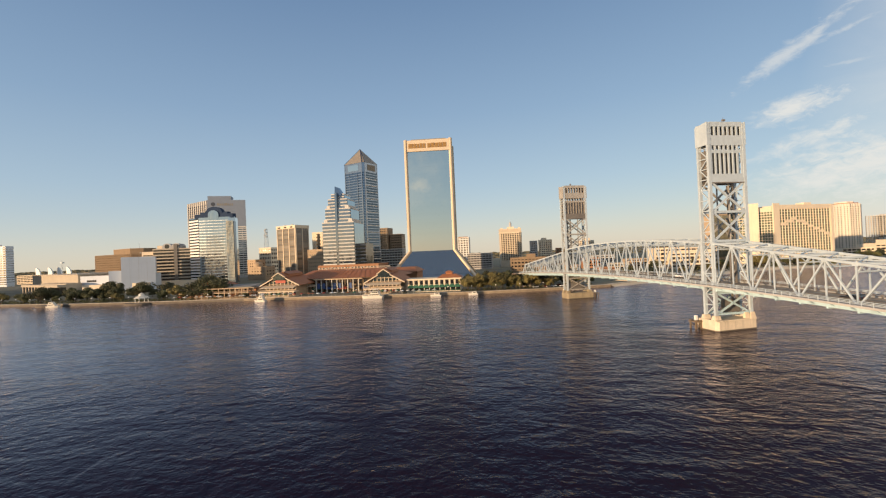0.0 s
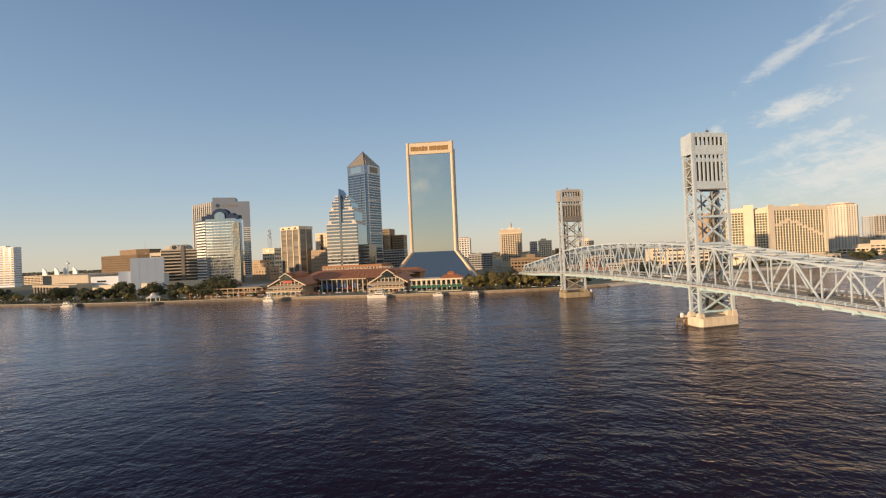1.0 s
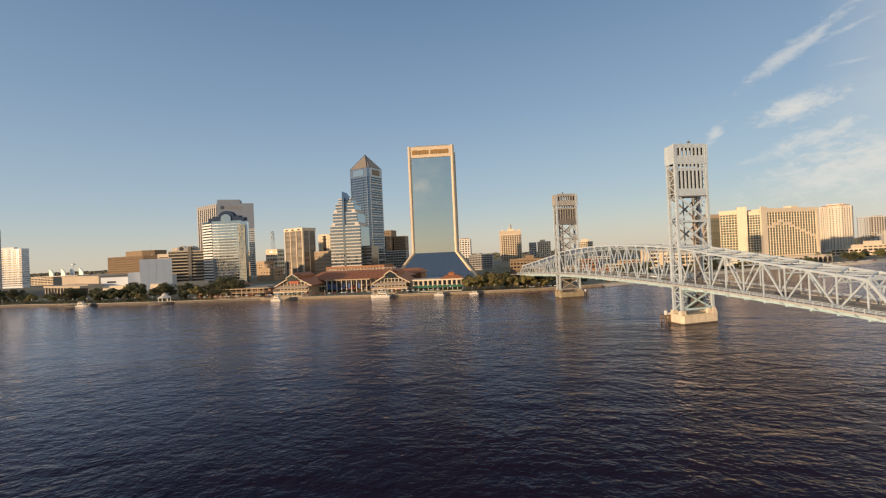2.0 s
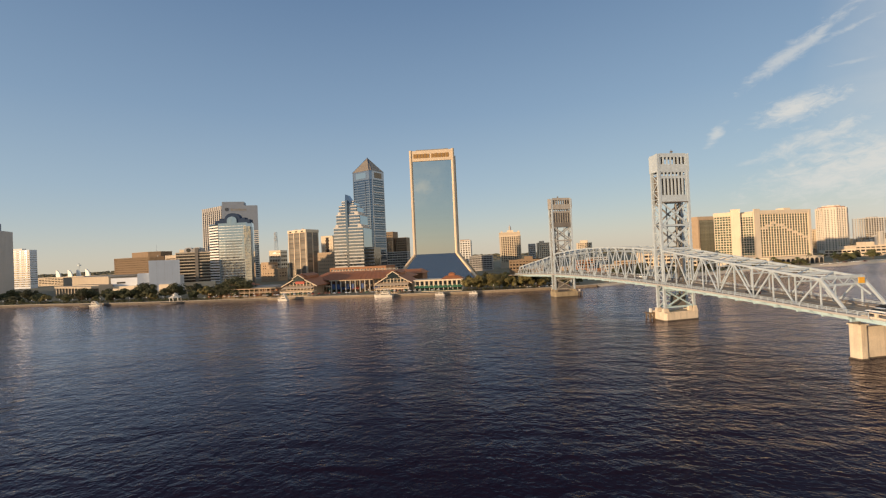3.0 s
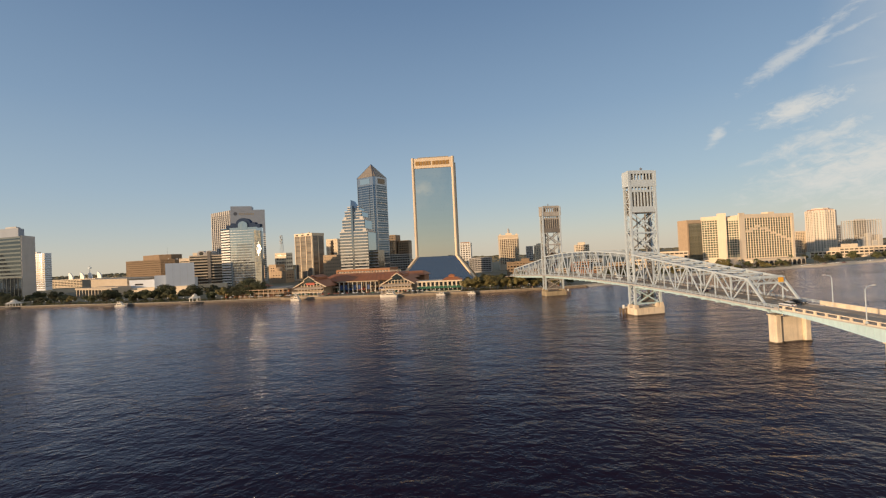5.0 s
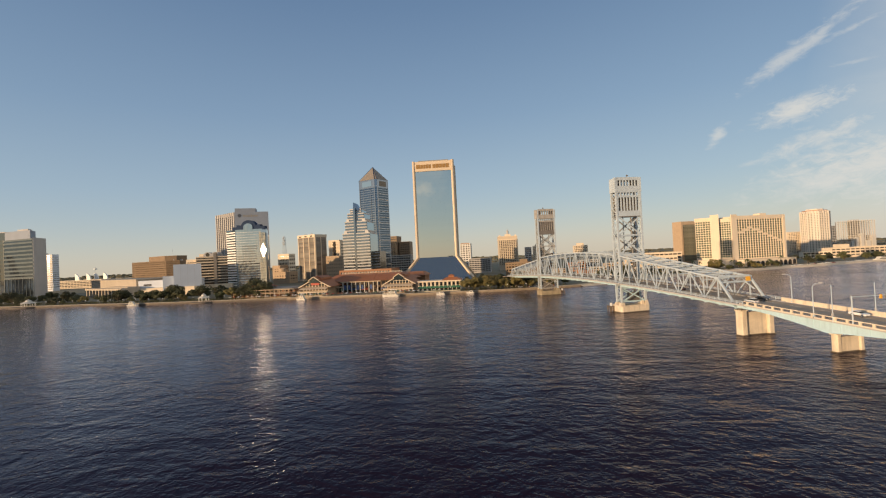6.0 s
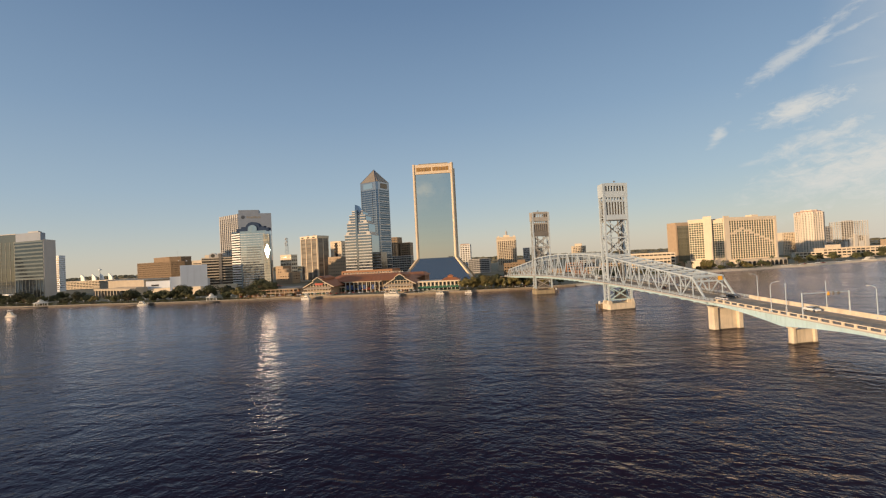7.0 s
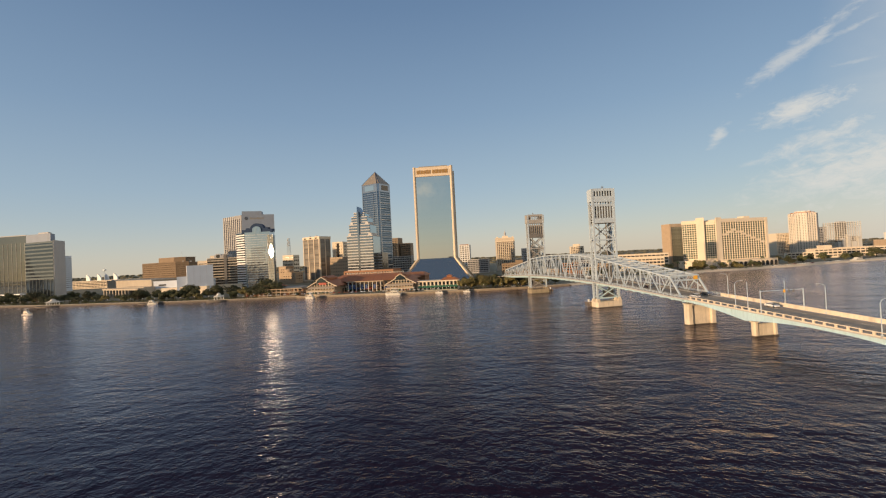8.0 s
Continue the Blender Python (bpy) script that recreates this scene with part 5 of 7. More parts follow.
def bridge_deck():
    # road slab in short lengths that follow the rise
    t = bridge_thing("bridge_deck", "worn asphalt bridge road on a steel and concrete deck", "bridge deck", kind="structure")
    stations = [-330 + 10.0 * k for k in range(57)]
    for s0, s1 in zip(stations, stations[1:]):
        z0, z1 = deck_z(s0), deck_z(s1)
        bm = bmnew()
        a0, a1 = 0.7, WIDE - 0.7
        hexa(bm, [(a0, s0, z0 - 0.5), (a1, s0, z0 - 0.5), (a1, s1, z1 - 0.5), (a0, s1, z1 - 0.5), (a0, s0, z0), (a1, s0, z0), (a1, s1, z1), (a0, s1, z1)])
        part("road_slab", bm, "asphalt", t)
        bm = bmnew()
        for x in (3.6, 9.8):
            hexa(bm, [(x, s0, z0 + .005), (x + .14, s0, z0 + .005), (x + .14, s0 + (10 if 6 < x < 7 else 4), z0 + .005 + (z1 - z0) * (1 if 6 < x < 7 else .4)), (x, s0 + (10 if 6 < x < 7 else 4), z0 + .005 + (z1 - z0) * (1 if 6 < x < 7 else .4)),
                      (x, s0, z0 + .02), (x + .14, s0, z0 + .02), (x + .14, s0 + (10 if 6 < x < 7 else 4), z0 + .02 + (z1 - z0) * (1 if 6 < x < 7 else .4)), (x, s0 + (10 if 6 < x < 7 else 4), z0 + .02 + (z1 - z0) * (1 if 6 < x < 7 else .4))])
        part("lane_mark", bm, "road_line", t)
    # low steel guard rails inside the trusses
    for a in (0.95, WIDE - 0.95):
        for k in range(12):
            s0, s1 = -74 + k * 22.0, -74 + (k + 1) * 22.0
            bm = bmnew()
            for dz in (0.55, 0.95):
                beam(bm, (a, s0, deck_z(s0) + dz), (a, s1, deck_z(s1) + dz), 0.14, 0.2)
            for j in range(9):
                y = s0 + j * 2.75
                block(bm, a - 0.09, a + 0.09, y - 0.09, y + 0.09, deck_z(y) - 0.1, deck_z(y) + 1.0)
            part("guard_rail", bm, "dark_steel", t)
    # footways outside the trusses with steel rails, over the truss spans
    for s0, s1 in zip(stations, stations[1:]):
        if s0 < -80 or s1 > 195:
            continue
        z0, z1 = deck_z(s0), deck_z(s1)
        for a0, a1 in ((-2.3, -0.5), (WIDE + 0.5, WIDE + 2.3)):
            bm = bmnew()
            hexa(bm, [(a0, s0, z0 - 0.25), (a1, s0, z0 - 0.25), (a1, s1, z1 - 0.25), (a0, s1, z1 - 0.25), (a0, s0, z0 + 0.1), (a1, s0, z0 + 0.1), (a1, s1, z1 + 0.1), (a0, s1, z1 + 0.1)])
            part("footway", bm, "conc", t)
            edge = a0 if a0 < 0 else a1
            bm = bmnew()
            for dz in (0.55, 0.85, 1.2):
                beam(bm, (edge, s0, z0 + dz), (edge, s1, z1 + dz), 0.12, 0.14)
            for k in range(4):
                y = s0 + k * 2.5
                z = z0 + (z1 - z0) * k / 4
                beam(bm, (edge, y, z - 0.1), (edge, y, z + 1.25), 0.14, 0.14)
            part("railing", bm, "steel", t)
            bm = bmnew()
            beam(bm, (edge, s0, z0 - 0.2), (edge, s1, z1 - 0.2), 0.3, 0.5)
            part("fascia", bm, "conc", t)
            bm = bmnew()
            for k in range(2):
                y = s0 + 5 * k
                beam(bm, (edge, y, z0 - 0.4), (a1 if a0 < 0 else a0, y, z0 - 1.2), 0.12, 0.16)
            part("bracket", bm, "blue_steel", t)


bridge_deck()


def balustrade(s0, s1, a, label):
    """A concrete balustrade with square openings along the approach."""
    t = bridge_thing("balustrade", label, "balustrade", "balustrades of the approach")
    n = round((s1 - s0) / 3.2)
    step = (s1 - s0) / n
    for k in range(n):
        y0, y1 = s0 + k * step, s0 + (k + 1) * step
        z0, z1 = deck_z(y0), deck_z(y1)
        bm = bmnew()
        for lo, hi, w in ((-0.35, 0.22, 0.5), (0.98, 1.2, 0.42)):
            hexa(bm, [(a - w / 2, y0, z0 + lo), (a + w / 2, y0, z0 + lo), (a + w / 2, y1, z1 + lo), (a - w / 2, y1, z1 + lo),
                      (a - w / 2, y0, z0 + hi), (a + w / 2, y0, z0 + hi), (a + w / 2, y1, z1 + hi), (a - w / 2, y1, z1 + hi)])
        part("rail", bm, "pedestal", t)
        bm = bmnew()
        block(bm, a - 0.2, a + 0.2, y0 - 0.3, y0 + 0.3, z0 + 0.2, z0 + 1.05)
        part("baluster", bm, "pedestal", t)


balustrade(-330, -78, -1.6, "pale sunlit concrete balustrade with square openings")


def east_parapet():
    t = bridge_thing("parapet_wall", "solid pale concrete parapet wall along the road", "parapet wall")
    for k in range(25):
        y0, y1 = -330 + k * 10.08, -330 + (k + 1) * 10.08 - 0.06
        z0, z1 = deck_z(y0), deck_z(y1)
        bm = bmnew()
        a = WIDE + 1.6
        hexa(bm, [(a - .3, y0, z0 - .4), (a + .25, y0, z0 - .4), (a + .25, y1, z1 - .4), (a - .3, y1, z1 - .4), (a - .12, y0, z0 + 1.3), (a + .2, y0, z0 + 1.3), (a + .2, y1, z1 + 1.3), (a - .12, y1, z1 + 1.3)])
        part("parapet", bm, "pedestal", t)


east_parapet()


def approach_girders():
    t = bridge_thing("approach_span", "pale blue steel girders carrying the southern approach road", "bridge span")
    piers = (-76.0, -107.0, -166.0, -225.0, -284.0, -330.0)
    for c0, c1 in zip(piers, piers[1:]):
        for a in (-0.9, 4.0, 8.6, WIDE + 0.9):
            # one haunched plate girder, with a wider bottom flange
            bm = bmnew()
            rows = []
            for j in range(11):
                y = c0 + (c1 - c0) * j / 10
                d = 1.1 + 2.3 * max(0.0, 1 - min(abs(y - p) for p in piers[1:]) / 24.0) ** 1.5
                z = deck_z(y) - 0.45
                rows.append([bm.verts.new(v) for v in ((a - .12, y, z), (a - .12, y, z - d + .12), (a - .3, y, z - d + .12), (a - .3, y, z - d), (a + .3, y, z - d), (a + .3, y, z - d + .12), (a + .12, y, z - d + .12), (a + .12, y, z))])
            for r0, r1 in zip(rows, rows[1:]):
                for i in range(8):
                    bm.faces.new((r0[i], r1[i], r1[(i + 1) % 8], r0[(i + 1) % 8]))
            bm.faces.new(rows[0])
            bm.faces.new(rows[-1][::-1])
            bmesh.ops.recalc_face_normals(bm, faces=bm.faces[:])
            part("girder", bm, "blue_steel", t)
        if c0 > -170:
            for j in range(1, 16):
                y = c0 + (c1 - c0) * j / 16
                d = 1.1 + 2.3 * max(0.0, 1 - min(abs(y - p) for p in piers[1:]) / 24.0) ** 1.5
                bm = bmnew()
                block(bm, -1.14, -1.0, y - 0.06, y + 0.06, deck_z(y) - 0.45 - d + 0.14, deck_z(y) - 0.5)
                part("stiffener", bm, "blue_steel", t)
        z = deck_z((c0 + c1) / 2)
        bm = bmnew()
        hexa(bm, [(-1.9, c1, deck_z(c1) - .45), (WIDE + 1.9, c1, deck_z(c1) - .45), (WIDE + 1.9, c0, deck_z(c0) - .45), (-1.9, c0, deck_z(c0) - .45),
                  (-1.9, c1, deck_z(c1) - .1), (WIDE + 1.9, c1, deck_z(c1) - .1), (WIDE + 1.9, c0, deck_z(c0) - .1), (-1.9, c0, deck_z(c0) - .1)])
        part("slab", bm, "conc", t)


approach_girders()


def pier(s, top, wide, label, inset=0.0, thick=1.5, shift=0.0):
    """Two stout columns joined by a wall, standing in the water."""
    t = bridge_thing("bridge_pier", label, "bridge pier", "piers of the bridge")
    t.matrix_world = t.matrix_world @ Matrix.Translation((shift, 0, 0))
    for a in (inset, WIDE - wide - inset):
        bm = bmnew()
        b = 0.4
        prism(bm, [(a + b, s - thick), (a + wide - b, s - thick), (a + wide, s - thick + b), (a + wide, s + thick - b), (a + wide - b, s + thick), (a + b, s + thick), (a, s + thick - b), (a, s - thick + b)], -4, top)
        block(bm, a - 0.12, a + wide + 0.12, s - thick - 0.12, s + thick + 0.12, top, top + 0.35)
        part("column", bm, "pedestal", t)
    bm = bmnew()
    block(bm, inset + wide - 0.3, WIDE - wide - inset + 0.3, s - 0.55, s + 0.55, -4, top - 0.6)
    part("wall", bm, "pedestal", t)
    bm = bmnew()
    for a in (inset, WIDE - wide - inset):
        block(bm, a - 0.05, a + wide + 0.05, s - thick - 0.05, s + thick + 0.05, -1.0, 0.35)
    block(bm, inset + wide, WIDE - wide - inset, s - 0.6, s + 0.6, -1.0, 0.35)
    part("tide_band", bm, "tide", t, "dark wet band at the waterline")
    for a in (inset + wide * 0.3, WIDE - wide * 0.7 - inset):
        bm = bmnew()
        block(bm, a, a + 0.9, s - 0.6, s + 0.6, top + 0.3, deck_z(s) - (1.6 if s > -80 else 3.2))
        part("bearing", bm, "dark_steel", t)


pier(-73.0, deck_z(-75) - 3.4, 2.5, "pale sunlit concrete bridge pier in the river", shift=2.0)
for s in (-103.5, -166.0, -225.0, -284.0):
    pier(s, max(2.6, deck_z(s) - 5.6), 1.7, "low pale concrete approach pier in the river", 1.9, 1.0, 3.2)
pier(190.0, deck_z(190) - 3.2, 2.7, "concrete bridge pier at the city bank")


def lift_tower():
    """One tower, its seen side towards -y; x runs across the bridge. Base at water level."""
    t = thing("lift_tower", (0, 0, 0), 0, "tall silver steel bridge tower with slotted counterweight housing", "bridge tower", "lift towers of the bridge")
    top = 70.2
    legs = [(0.0, -1.0), (0.0, 3.5), (WIDE, -1.0), (WIDE, 3.5)]
    for a, s in legs:
        bm = bmnew()
        block(bm, a - 0.5, a + 0.5, s - 0.42, s + 0.42, 3.6, 69.9)
        for k in range(35):
            z = 6 + k * 1.82
            block(bm, a - 0.57, a + 0.57, s - 0.48, s + 0.48, z, z + 0.42)
        part("leg", bm, "steel", t)
        bm = bmnew()
        block(bm, a - 1.2, a + 1.2, s - 1.0, s + 1.0, 3.4, 5.0, 0.3)
        part("footing", bm, "pedestal", t)
    # lacing on the west and east sides
    for a in (0.0, WIDE):
        n = 17
        for k in range(n):
            z0, z1 = 5.0 + k * 60.0 / n, 5.0 + (k + 1) * 60.0 / n
            bm = bmnew()
            lo, hi = (-0.6, 3.1) if k % 2 else (3.1, -0.6)
            beam(bm, (a, lo, z0), (a, hi, z1), 0.3, 0.3)
            beam(bm, (a, -0.6, z1), (a, 3.1, z1), 0.3, 0.3)
            part("lacing", bm, "steel", t)
    # crossed bracing on the two broad faces, above the road and below it
    for s in (-1.0, 3.5):
        for z0, z1 in ((30.0, 39.8), (39.8, 49.8)):
            bm = bmnew()
            beam(bm, (0.5, s, z0), (WIDE - 0.5, s, z1), 0.55, 0.55)
            beam(bm, (0.5, s, z1), (WIDE - 0.5, s, z0), 0.55, 0.55)
            # the rear braces take their shade from a duller colour
            part("cross_brace", bm, "steel" if s < 0 else "shaded_steel", t)
            bm = bmnew()
            beam(bm, (0.5, s, z0), (WIDE - 0.5, s, z0), 0.45, 0.8)
            part("strut", bm, "steel", t)
        bm = bmnew()
        beam(bm, (0.5, s, 5.5), (WIDE - 0.5, s, 12.5), 0.5, 0.5)
        beam(bm, (0.5, s, 12.5), (WIDE - 0.5, s, 5.5), 0.5, 0.5)
        beam(bm, (0.5, s, 5.5), (WIDE - 0.5, s, 5.5), 0.5, 0.7)
        beam(bm, (0.5, s, 12.5), (WIDE - 0.5, s, 12.5), 0.5, 0.7)
        part("cross_brace", bm, "blue_steel", t)
    # inner frame seen through the braces, its shade put into the duller colour
    for x in (4.4, 9.0):
        bm = bmnew()
        beam(bm, (x, 1.2, 30.0), (x, 1.2, 50.0), 0.35, 0.35)
        part("guide_rail", bm, "shaded_steel", t)
    # inner frame on the east side, from the base to the upper braces; its shade is in the dark colour
    for x in (9.6, 11.6):
        bm = bmnew()
        beam(bm, (x, 2.4, 4.0), (x, 2.4, 49.0), 0.5, 0.5)
        part("inner_post", bm, "dark_steel", t)
    for k in range(15):
        bm = bmnew()
        z = 5.0 + k * 2.9
        beam(bm, (9.6, 2.4, z), (11.6, 2.4, z + 2.9), 0.3, 0.3)
        beam(bm, (11.6, 2.4, z), (9.6, 2.4, z + 2.9), 0.3, 0.3)
        part("inner_lacing", bm, "dark_steel", t)
    bm = bmnew()
    block(bm, 5.4, 11.8, 1.6, 3.2, 5.6, 9.8, 0.2)
    part("machine_room", bm, "dark_steel", t, "dark machinery enclosure at the foot of the tower")
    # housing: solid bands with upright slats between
    # far-side bands and slats are coloured darker, as if in shade
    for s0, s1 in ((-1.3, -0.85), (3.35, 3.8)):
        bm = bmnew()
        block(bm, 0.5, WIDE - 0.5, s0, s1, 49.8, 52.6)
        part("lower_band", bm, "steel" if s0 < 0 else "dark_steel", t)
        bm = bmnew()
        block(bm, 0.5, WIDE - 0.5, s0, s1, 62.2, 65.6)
        part("middle_band", bm, "steel" if s0 < 0 else "shaded_steel", t)
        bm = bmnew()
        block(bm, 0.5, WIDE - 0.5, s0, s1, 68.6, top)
        part("top_band", bm, "steel" if s0 < 0 else "shaded_steel", t)
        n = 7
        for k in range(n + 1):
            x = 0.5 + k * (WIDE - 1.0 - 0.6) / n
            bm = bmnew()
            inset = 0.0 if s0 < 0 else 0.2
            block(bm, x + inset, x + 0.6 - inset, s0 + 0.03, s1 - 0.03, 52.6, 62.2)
            part("slat", bm, "steel" if s0 < 0 else "shaded_steel", t)
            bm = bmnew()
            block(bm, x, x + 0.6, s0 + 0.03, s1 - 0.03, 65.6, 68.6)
            part("slat", bm, "steel" if s0 < 0 else "shaded_steel", t)
        bm = bmnew()
        block(bm, 0.5, WIDE - 0.5, s0 - 0.1, s1 + 0.1, 49.4, 49.8)
        part("sill", bm, "dark_steel", t)
        bm = bmnew()
        block(bm, 0.5, WIDE - 0.5, s0 + 0.06, s1 - 0.06, 59.6, 60.7)
        part("slat_rail", bm, "steel" if s0 < 0 else "shaded_steel", t)
    # closed ends of the head
    for x0, x1 in ((-0.75, -0.35), (WIDE + 0.35, WIDE + 0.75)):
        bm = bmnew()
        hexa(bm, [(x0, -1.5, 62.4), (x1, -1.5, 62.4), (x1, 4.0, 62.4), (x0, 4.0, 62.4), (x0, -1.5, top - 0.05), (x1, -1.5, top - 0.05), (x1, 4.0, top - 0.9), (x0, 4.0, top - 0.9)])
        part("end_panel", bm, "steel", t)
    bm = bmnew()
    block(bm, 0.6, WIDE - 0.6, 0.2, 3.3, 52.0, 60.8)
    part("counterweight", bm, "dark_steel", t, "dark concrete counterweight block")
    bm = bmnew()
    block(bm, -0.3, WIDE + 0.3, -1.0, 3.5, 69.2, 69.5)
    part("head_deck", bm, "steel", t)
    for x in (2.0, WIDE - 2.0):
        bm = bmnew()
        rod(bm, (x, -0.4, 67.2), (x, 2.9, 67.2), 1.5, 1.5, 16)
        part("sheave", bm, "dark_steel", t)
    bm = bmnew()
    rod(bm, (7.5, 0.5, top), (7.5, 0.5, top + 1.9), 0.12, 0.08, 6)
    block(bm, 7.1, 8.1, 0.2, 0.8, top + 0.7, top + 1.3)
    part("beacon", bm, "dark_steel", t)
    # pier base with a rounded skirt
    bm = bmnew()
    b = 1.0
    prism(bm, [(-1.9 + b, -3.4), (WIDE + 1.9 - b, -2.0), (WIDE + 1.9, -2.0 + b), (WIDE + 1.9, 6.4 - b), (WIDE + 1.9 - b, 6.4), (-1.9 + b, 6.4), (-1.9, 6.4 - b), (-1.9, -3.4 + b)], -4, 3.2)
    part("pier_base", bm, "pedestal", t, "stained pale concrete pier base")
    bm = bmnew()
    prism(bm, [(-1.95 + b, -3.45), (WIDE + 1.95 - b, -2.05), (WIDE + 1.95, -2.05 + b), (WIDE + 1.95, 6.45 - b), (WIDE + 1.95 - b, 6.45), (-1.95 + b, 6.45), (-1.95, 6.45 - b), (-1.95, -3.45 + b)], -1.0, 0.4)
    part("tide_band", bm, "tide", t, "dark wet band at the waterline")
    bm = bmnew()
    prism(bm, [(-1.6, -3.0), (WIDE + 1.6, -1.7), (WIDE + 1.6, 6.1), (-1.6, 6.1)], 3.2, 3.6)
    part("pier_cap", bm, "pedestal", t)
    # timber ladder stage beside the base
    bm = bmnew()
    for x in (-4.2, -2.2):
        for y in (3.4, 6.0):
            block(bm, x - 0.2, x + 0.2, y - 0.2, y + 0.2, -3, 3.2)
    block(bm, -4.6, -1.9, 3.0, 6.4, 2.5, 2.9)
    beam(bm, (-4.2, 3.4, 0.2), (-4.2, 6.0, 2.4), 0.2)
    beam(bm, (-4.2, 3.4, 2.4), (-2.2, 3.4, 0.2), 0.2)
    beam(bm, (-2.2, 3.4, 2.4), (-4.2, 3.4, 0.2), 0.2)
    part("timber_stage", bm, "timber", t)
    bm = bmnew()
    block(bm, -3.2, -2.4, 4.6, 5.4, 2.9, 4.6)
    part("signal_box", bm, "white", t)
    for x in (WIDE - 2.5, WIDE - 0.2):
        bm = bmnew()
        block(bm, x - 0.4, x + 1.2, -1.7, -0.6, 3.5, 5.6, 0.1)
        part("machine_box", bm, "cream", t)
    return t


TOWER = lift_tower()
AT = pose(*BRIDGE, 0, 0, BRIDGE_TURN)
TOWER.matrix_basis = AT
NORTH = copy_thing(TOWER, AT @ Matrix.Translation((WIDE, 115.0, 0)) @ pose(0, 0, 0, 0, 0, 180))
NORTH.scale = (1, 1, 0.945)
# the northern tower's weaker light is put into duller steel; its pier is a darker olive
for ob in NORTH.children:
    if ob.name.split(".")[0] in ("lacing", "cross_brace", "strut", "end_panel", "guide_rail", "slat", "middle_band", "top_band", "head_deck"):
        ob.material_slots[0].link = "OBJECT"
        ob.material_slots[0].material = M["shaded_steel"]
    if ob.name.split(".")[0] in ("pier_base", "pier_cap", "footing"):
        ob.material_slots[0].link = "OBJECT"
        ob.material_slots[0].material = M["pier_olive"]


def portal_sign():
    t = bridge_thing("portal_frame", "silver steel portal frame with a yellow clearance board", "portal frame")
    s = -67.0
    bm = bmnew()
    beam(bm, (0.3, s, chord_z(s) + 0.3), (WIDE - 0.3, s, chord_z(s) + 0.3), 0.6, 0.8)
    beam(bm, (0.3, s - 1, chord_z(s) - 1.6), (WIDE - 0.3, s - 1, chord_z(s) - 1.6), 0.4, 0.5)
    for k in range(6):
        x0, x1 = 0.5 + k * 2.06, 0.5 + (k + 1) * 2.06
        beam(bm, (x0, s - .5, chord_z(s) - (1.6 if k % 2 else -0.3)), (x1, s - .5, chord_z(s) - (-0.3 if k % 2 else 1.6)), 0.2)
    for x0, x1 in ((0.5, 3.4), (WIDE - 0.5, WIDE - 3.4)):
        beam(bm, (x0, s - 2.2, chord_z(s) - 4.6), (x1, s - 1, chord_z(s) - 1.6), 0.4)
    part("frame", bm, "steel", t)
    bm = bmnew()
    prism(bm, [(WIDE - 3.2, s - 1.6), (WIDE - 1.3, s - 1.6), (WIDE - 1.3, s - 1.4), (WIDE - 3.2, s - 1.4)], chord_z(s) - 1.5, chord_z(s) + 0.1)
    part("board", bm, "yellow", t, "plain yellow board")


portal_sign()


def street_lamp(a, s, arm, label="slim grey street lamp with a curved arm on the bridge", tall=9.6):
    """A tapered pole, a bowed arm and a flat lamp head; arm: how far it reaches across."""
    z = deck_z(s) + 0.1
    t = thing("street_lamp", AT @ Vector((a, s, z)), BRIDGE_TURN, label, "street lamp", "street lamps on the bridge")
    bm = bmnew()
    rod(bm, (0, 0, -0.4), (0, 0, tall - 1.0), 0.16, 0.10, 8)
    block(bm, -0.25, 0.25, -0.25, 0.25, -0.4, 0.5)
    part("pole", bm, "steel", t)
    bm = bmnew()
    pts = [(0, 0, tall - 1.0), (arm * 0.2, 0, tall - 0.35), (arm * 0.55, 0, tall), (arm, 0, tall + 0.1)]
    for p, q in zip(pts, pts[1:]):
        rod(bm, p, q, 0.08, 0.07, 6)
    part("arm", bm, "steel", t)
    bm = bmnew()
    x0, x1 = sorted((arm * 0.92, arm * 1.35))
    block(bm, x0, x1, -0.2, 0.2, tall, tall + 0.22, 0.05)
    part("lamp_head", bm, "white_conc", t)
    return t


for s in (-104, -150, -196, -245):
    street_lamp(-1.6, s, 2.4)
for s in (-82, -122, -170, -215):
    street_lamp(WIDE + 1.6, s, -2.4)


def pole(a, s, tall):
    t = thing("flag_pole", AT @ Vector((a, s, deck_z(s))), BRIDGE_TURN, "plain grey steel pole beside the balustrade", "pole", "poles on the bridge")
    bm = bmnew()
    rod(bm, (0, 0, -0.5), (0, 0, tall), 0.14, 0.09, 8)
    part("shaft", bm, "steel", t)
    bm = bmnew()
    block(bm, -0.2, 0.2, -0.2, 0.2, 1.4, 2.2)
    part("box", bm, "conc", t)


pole(-1.8, -109.5, 10.0)
pole(WIDE + 1.7, -107.5, 9.5)


def signal_gantry():
    """Mast arm with traffic signals over the road."""
    s = -114.5
    z = deck_z(s)
    t = thing("signal_gantry", AT @ Vector((-1.6, s, z)), BRIDGE_TURN, "grey mast arm with hanging traffic signals over the road", "traffic signal")
    bm = bmnew()
    rod(bm, (0, 0, -0.5), (0, 0, 7.6), 0.2, 0.16, 8)
    rod(bm, (WIDE + 3.2, 0, -0.5), (WIDE + 3.2, 0, 7.4), 0.2, 0.16, 8)
    part("mast", bm, "steel", t)
    bm = bmnew()
    rod(bm, (0, 0, 7.3), (WIDE + 3.2, 0, 7.2), 0.1, 0.1, 8)
    part("arm", bm, "steel", t)
    for x in (9.2, 11.0, 12.8):
        bm = bmnew()
        block(bm, x - 0.25, x + 0.25, -0.25, 0.2, 6.4, 7.5, 0.04)
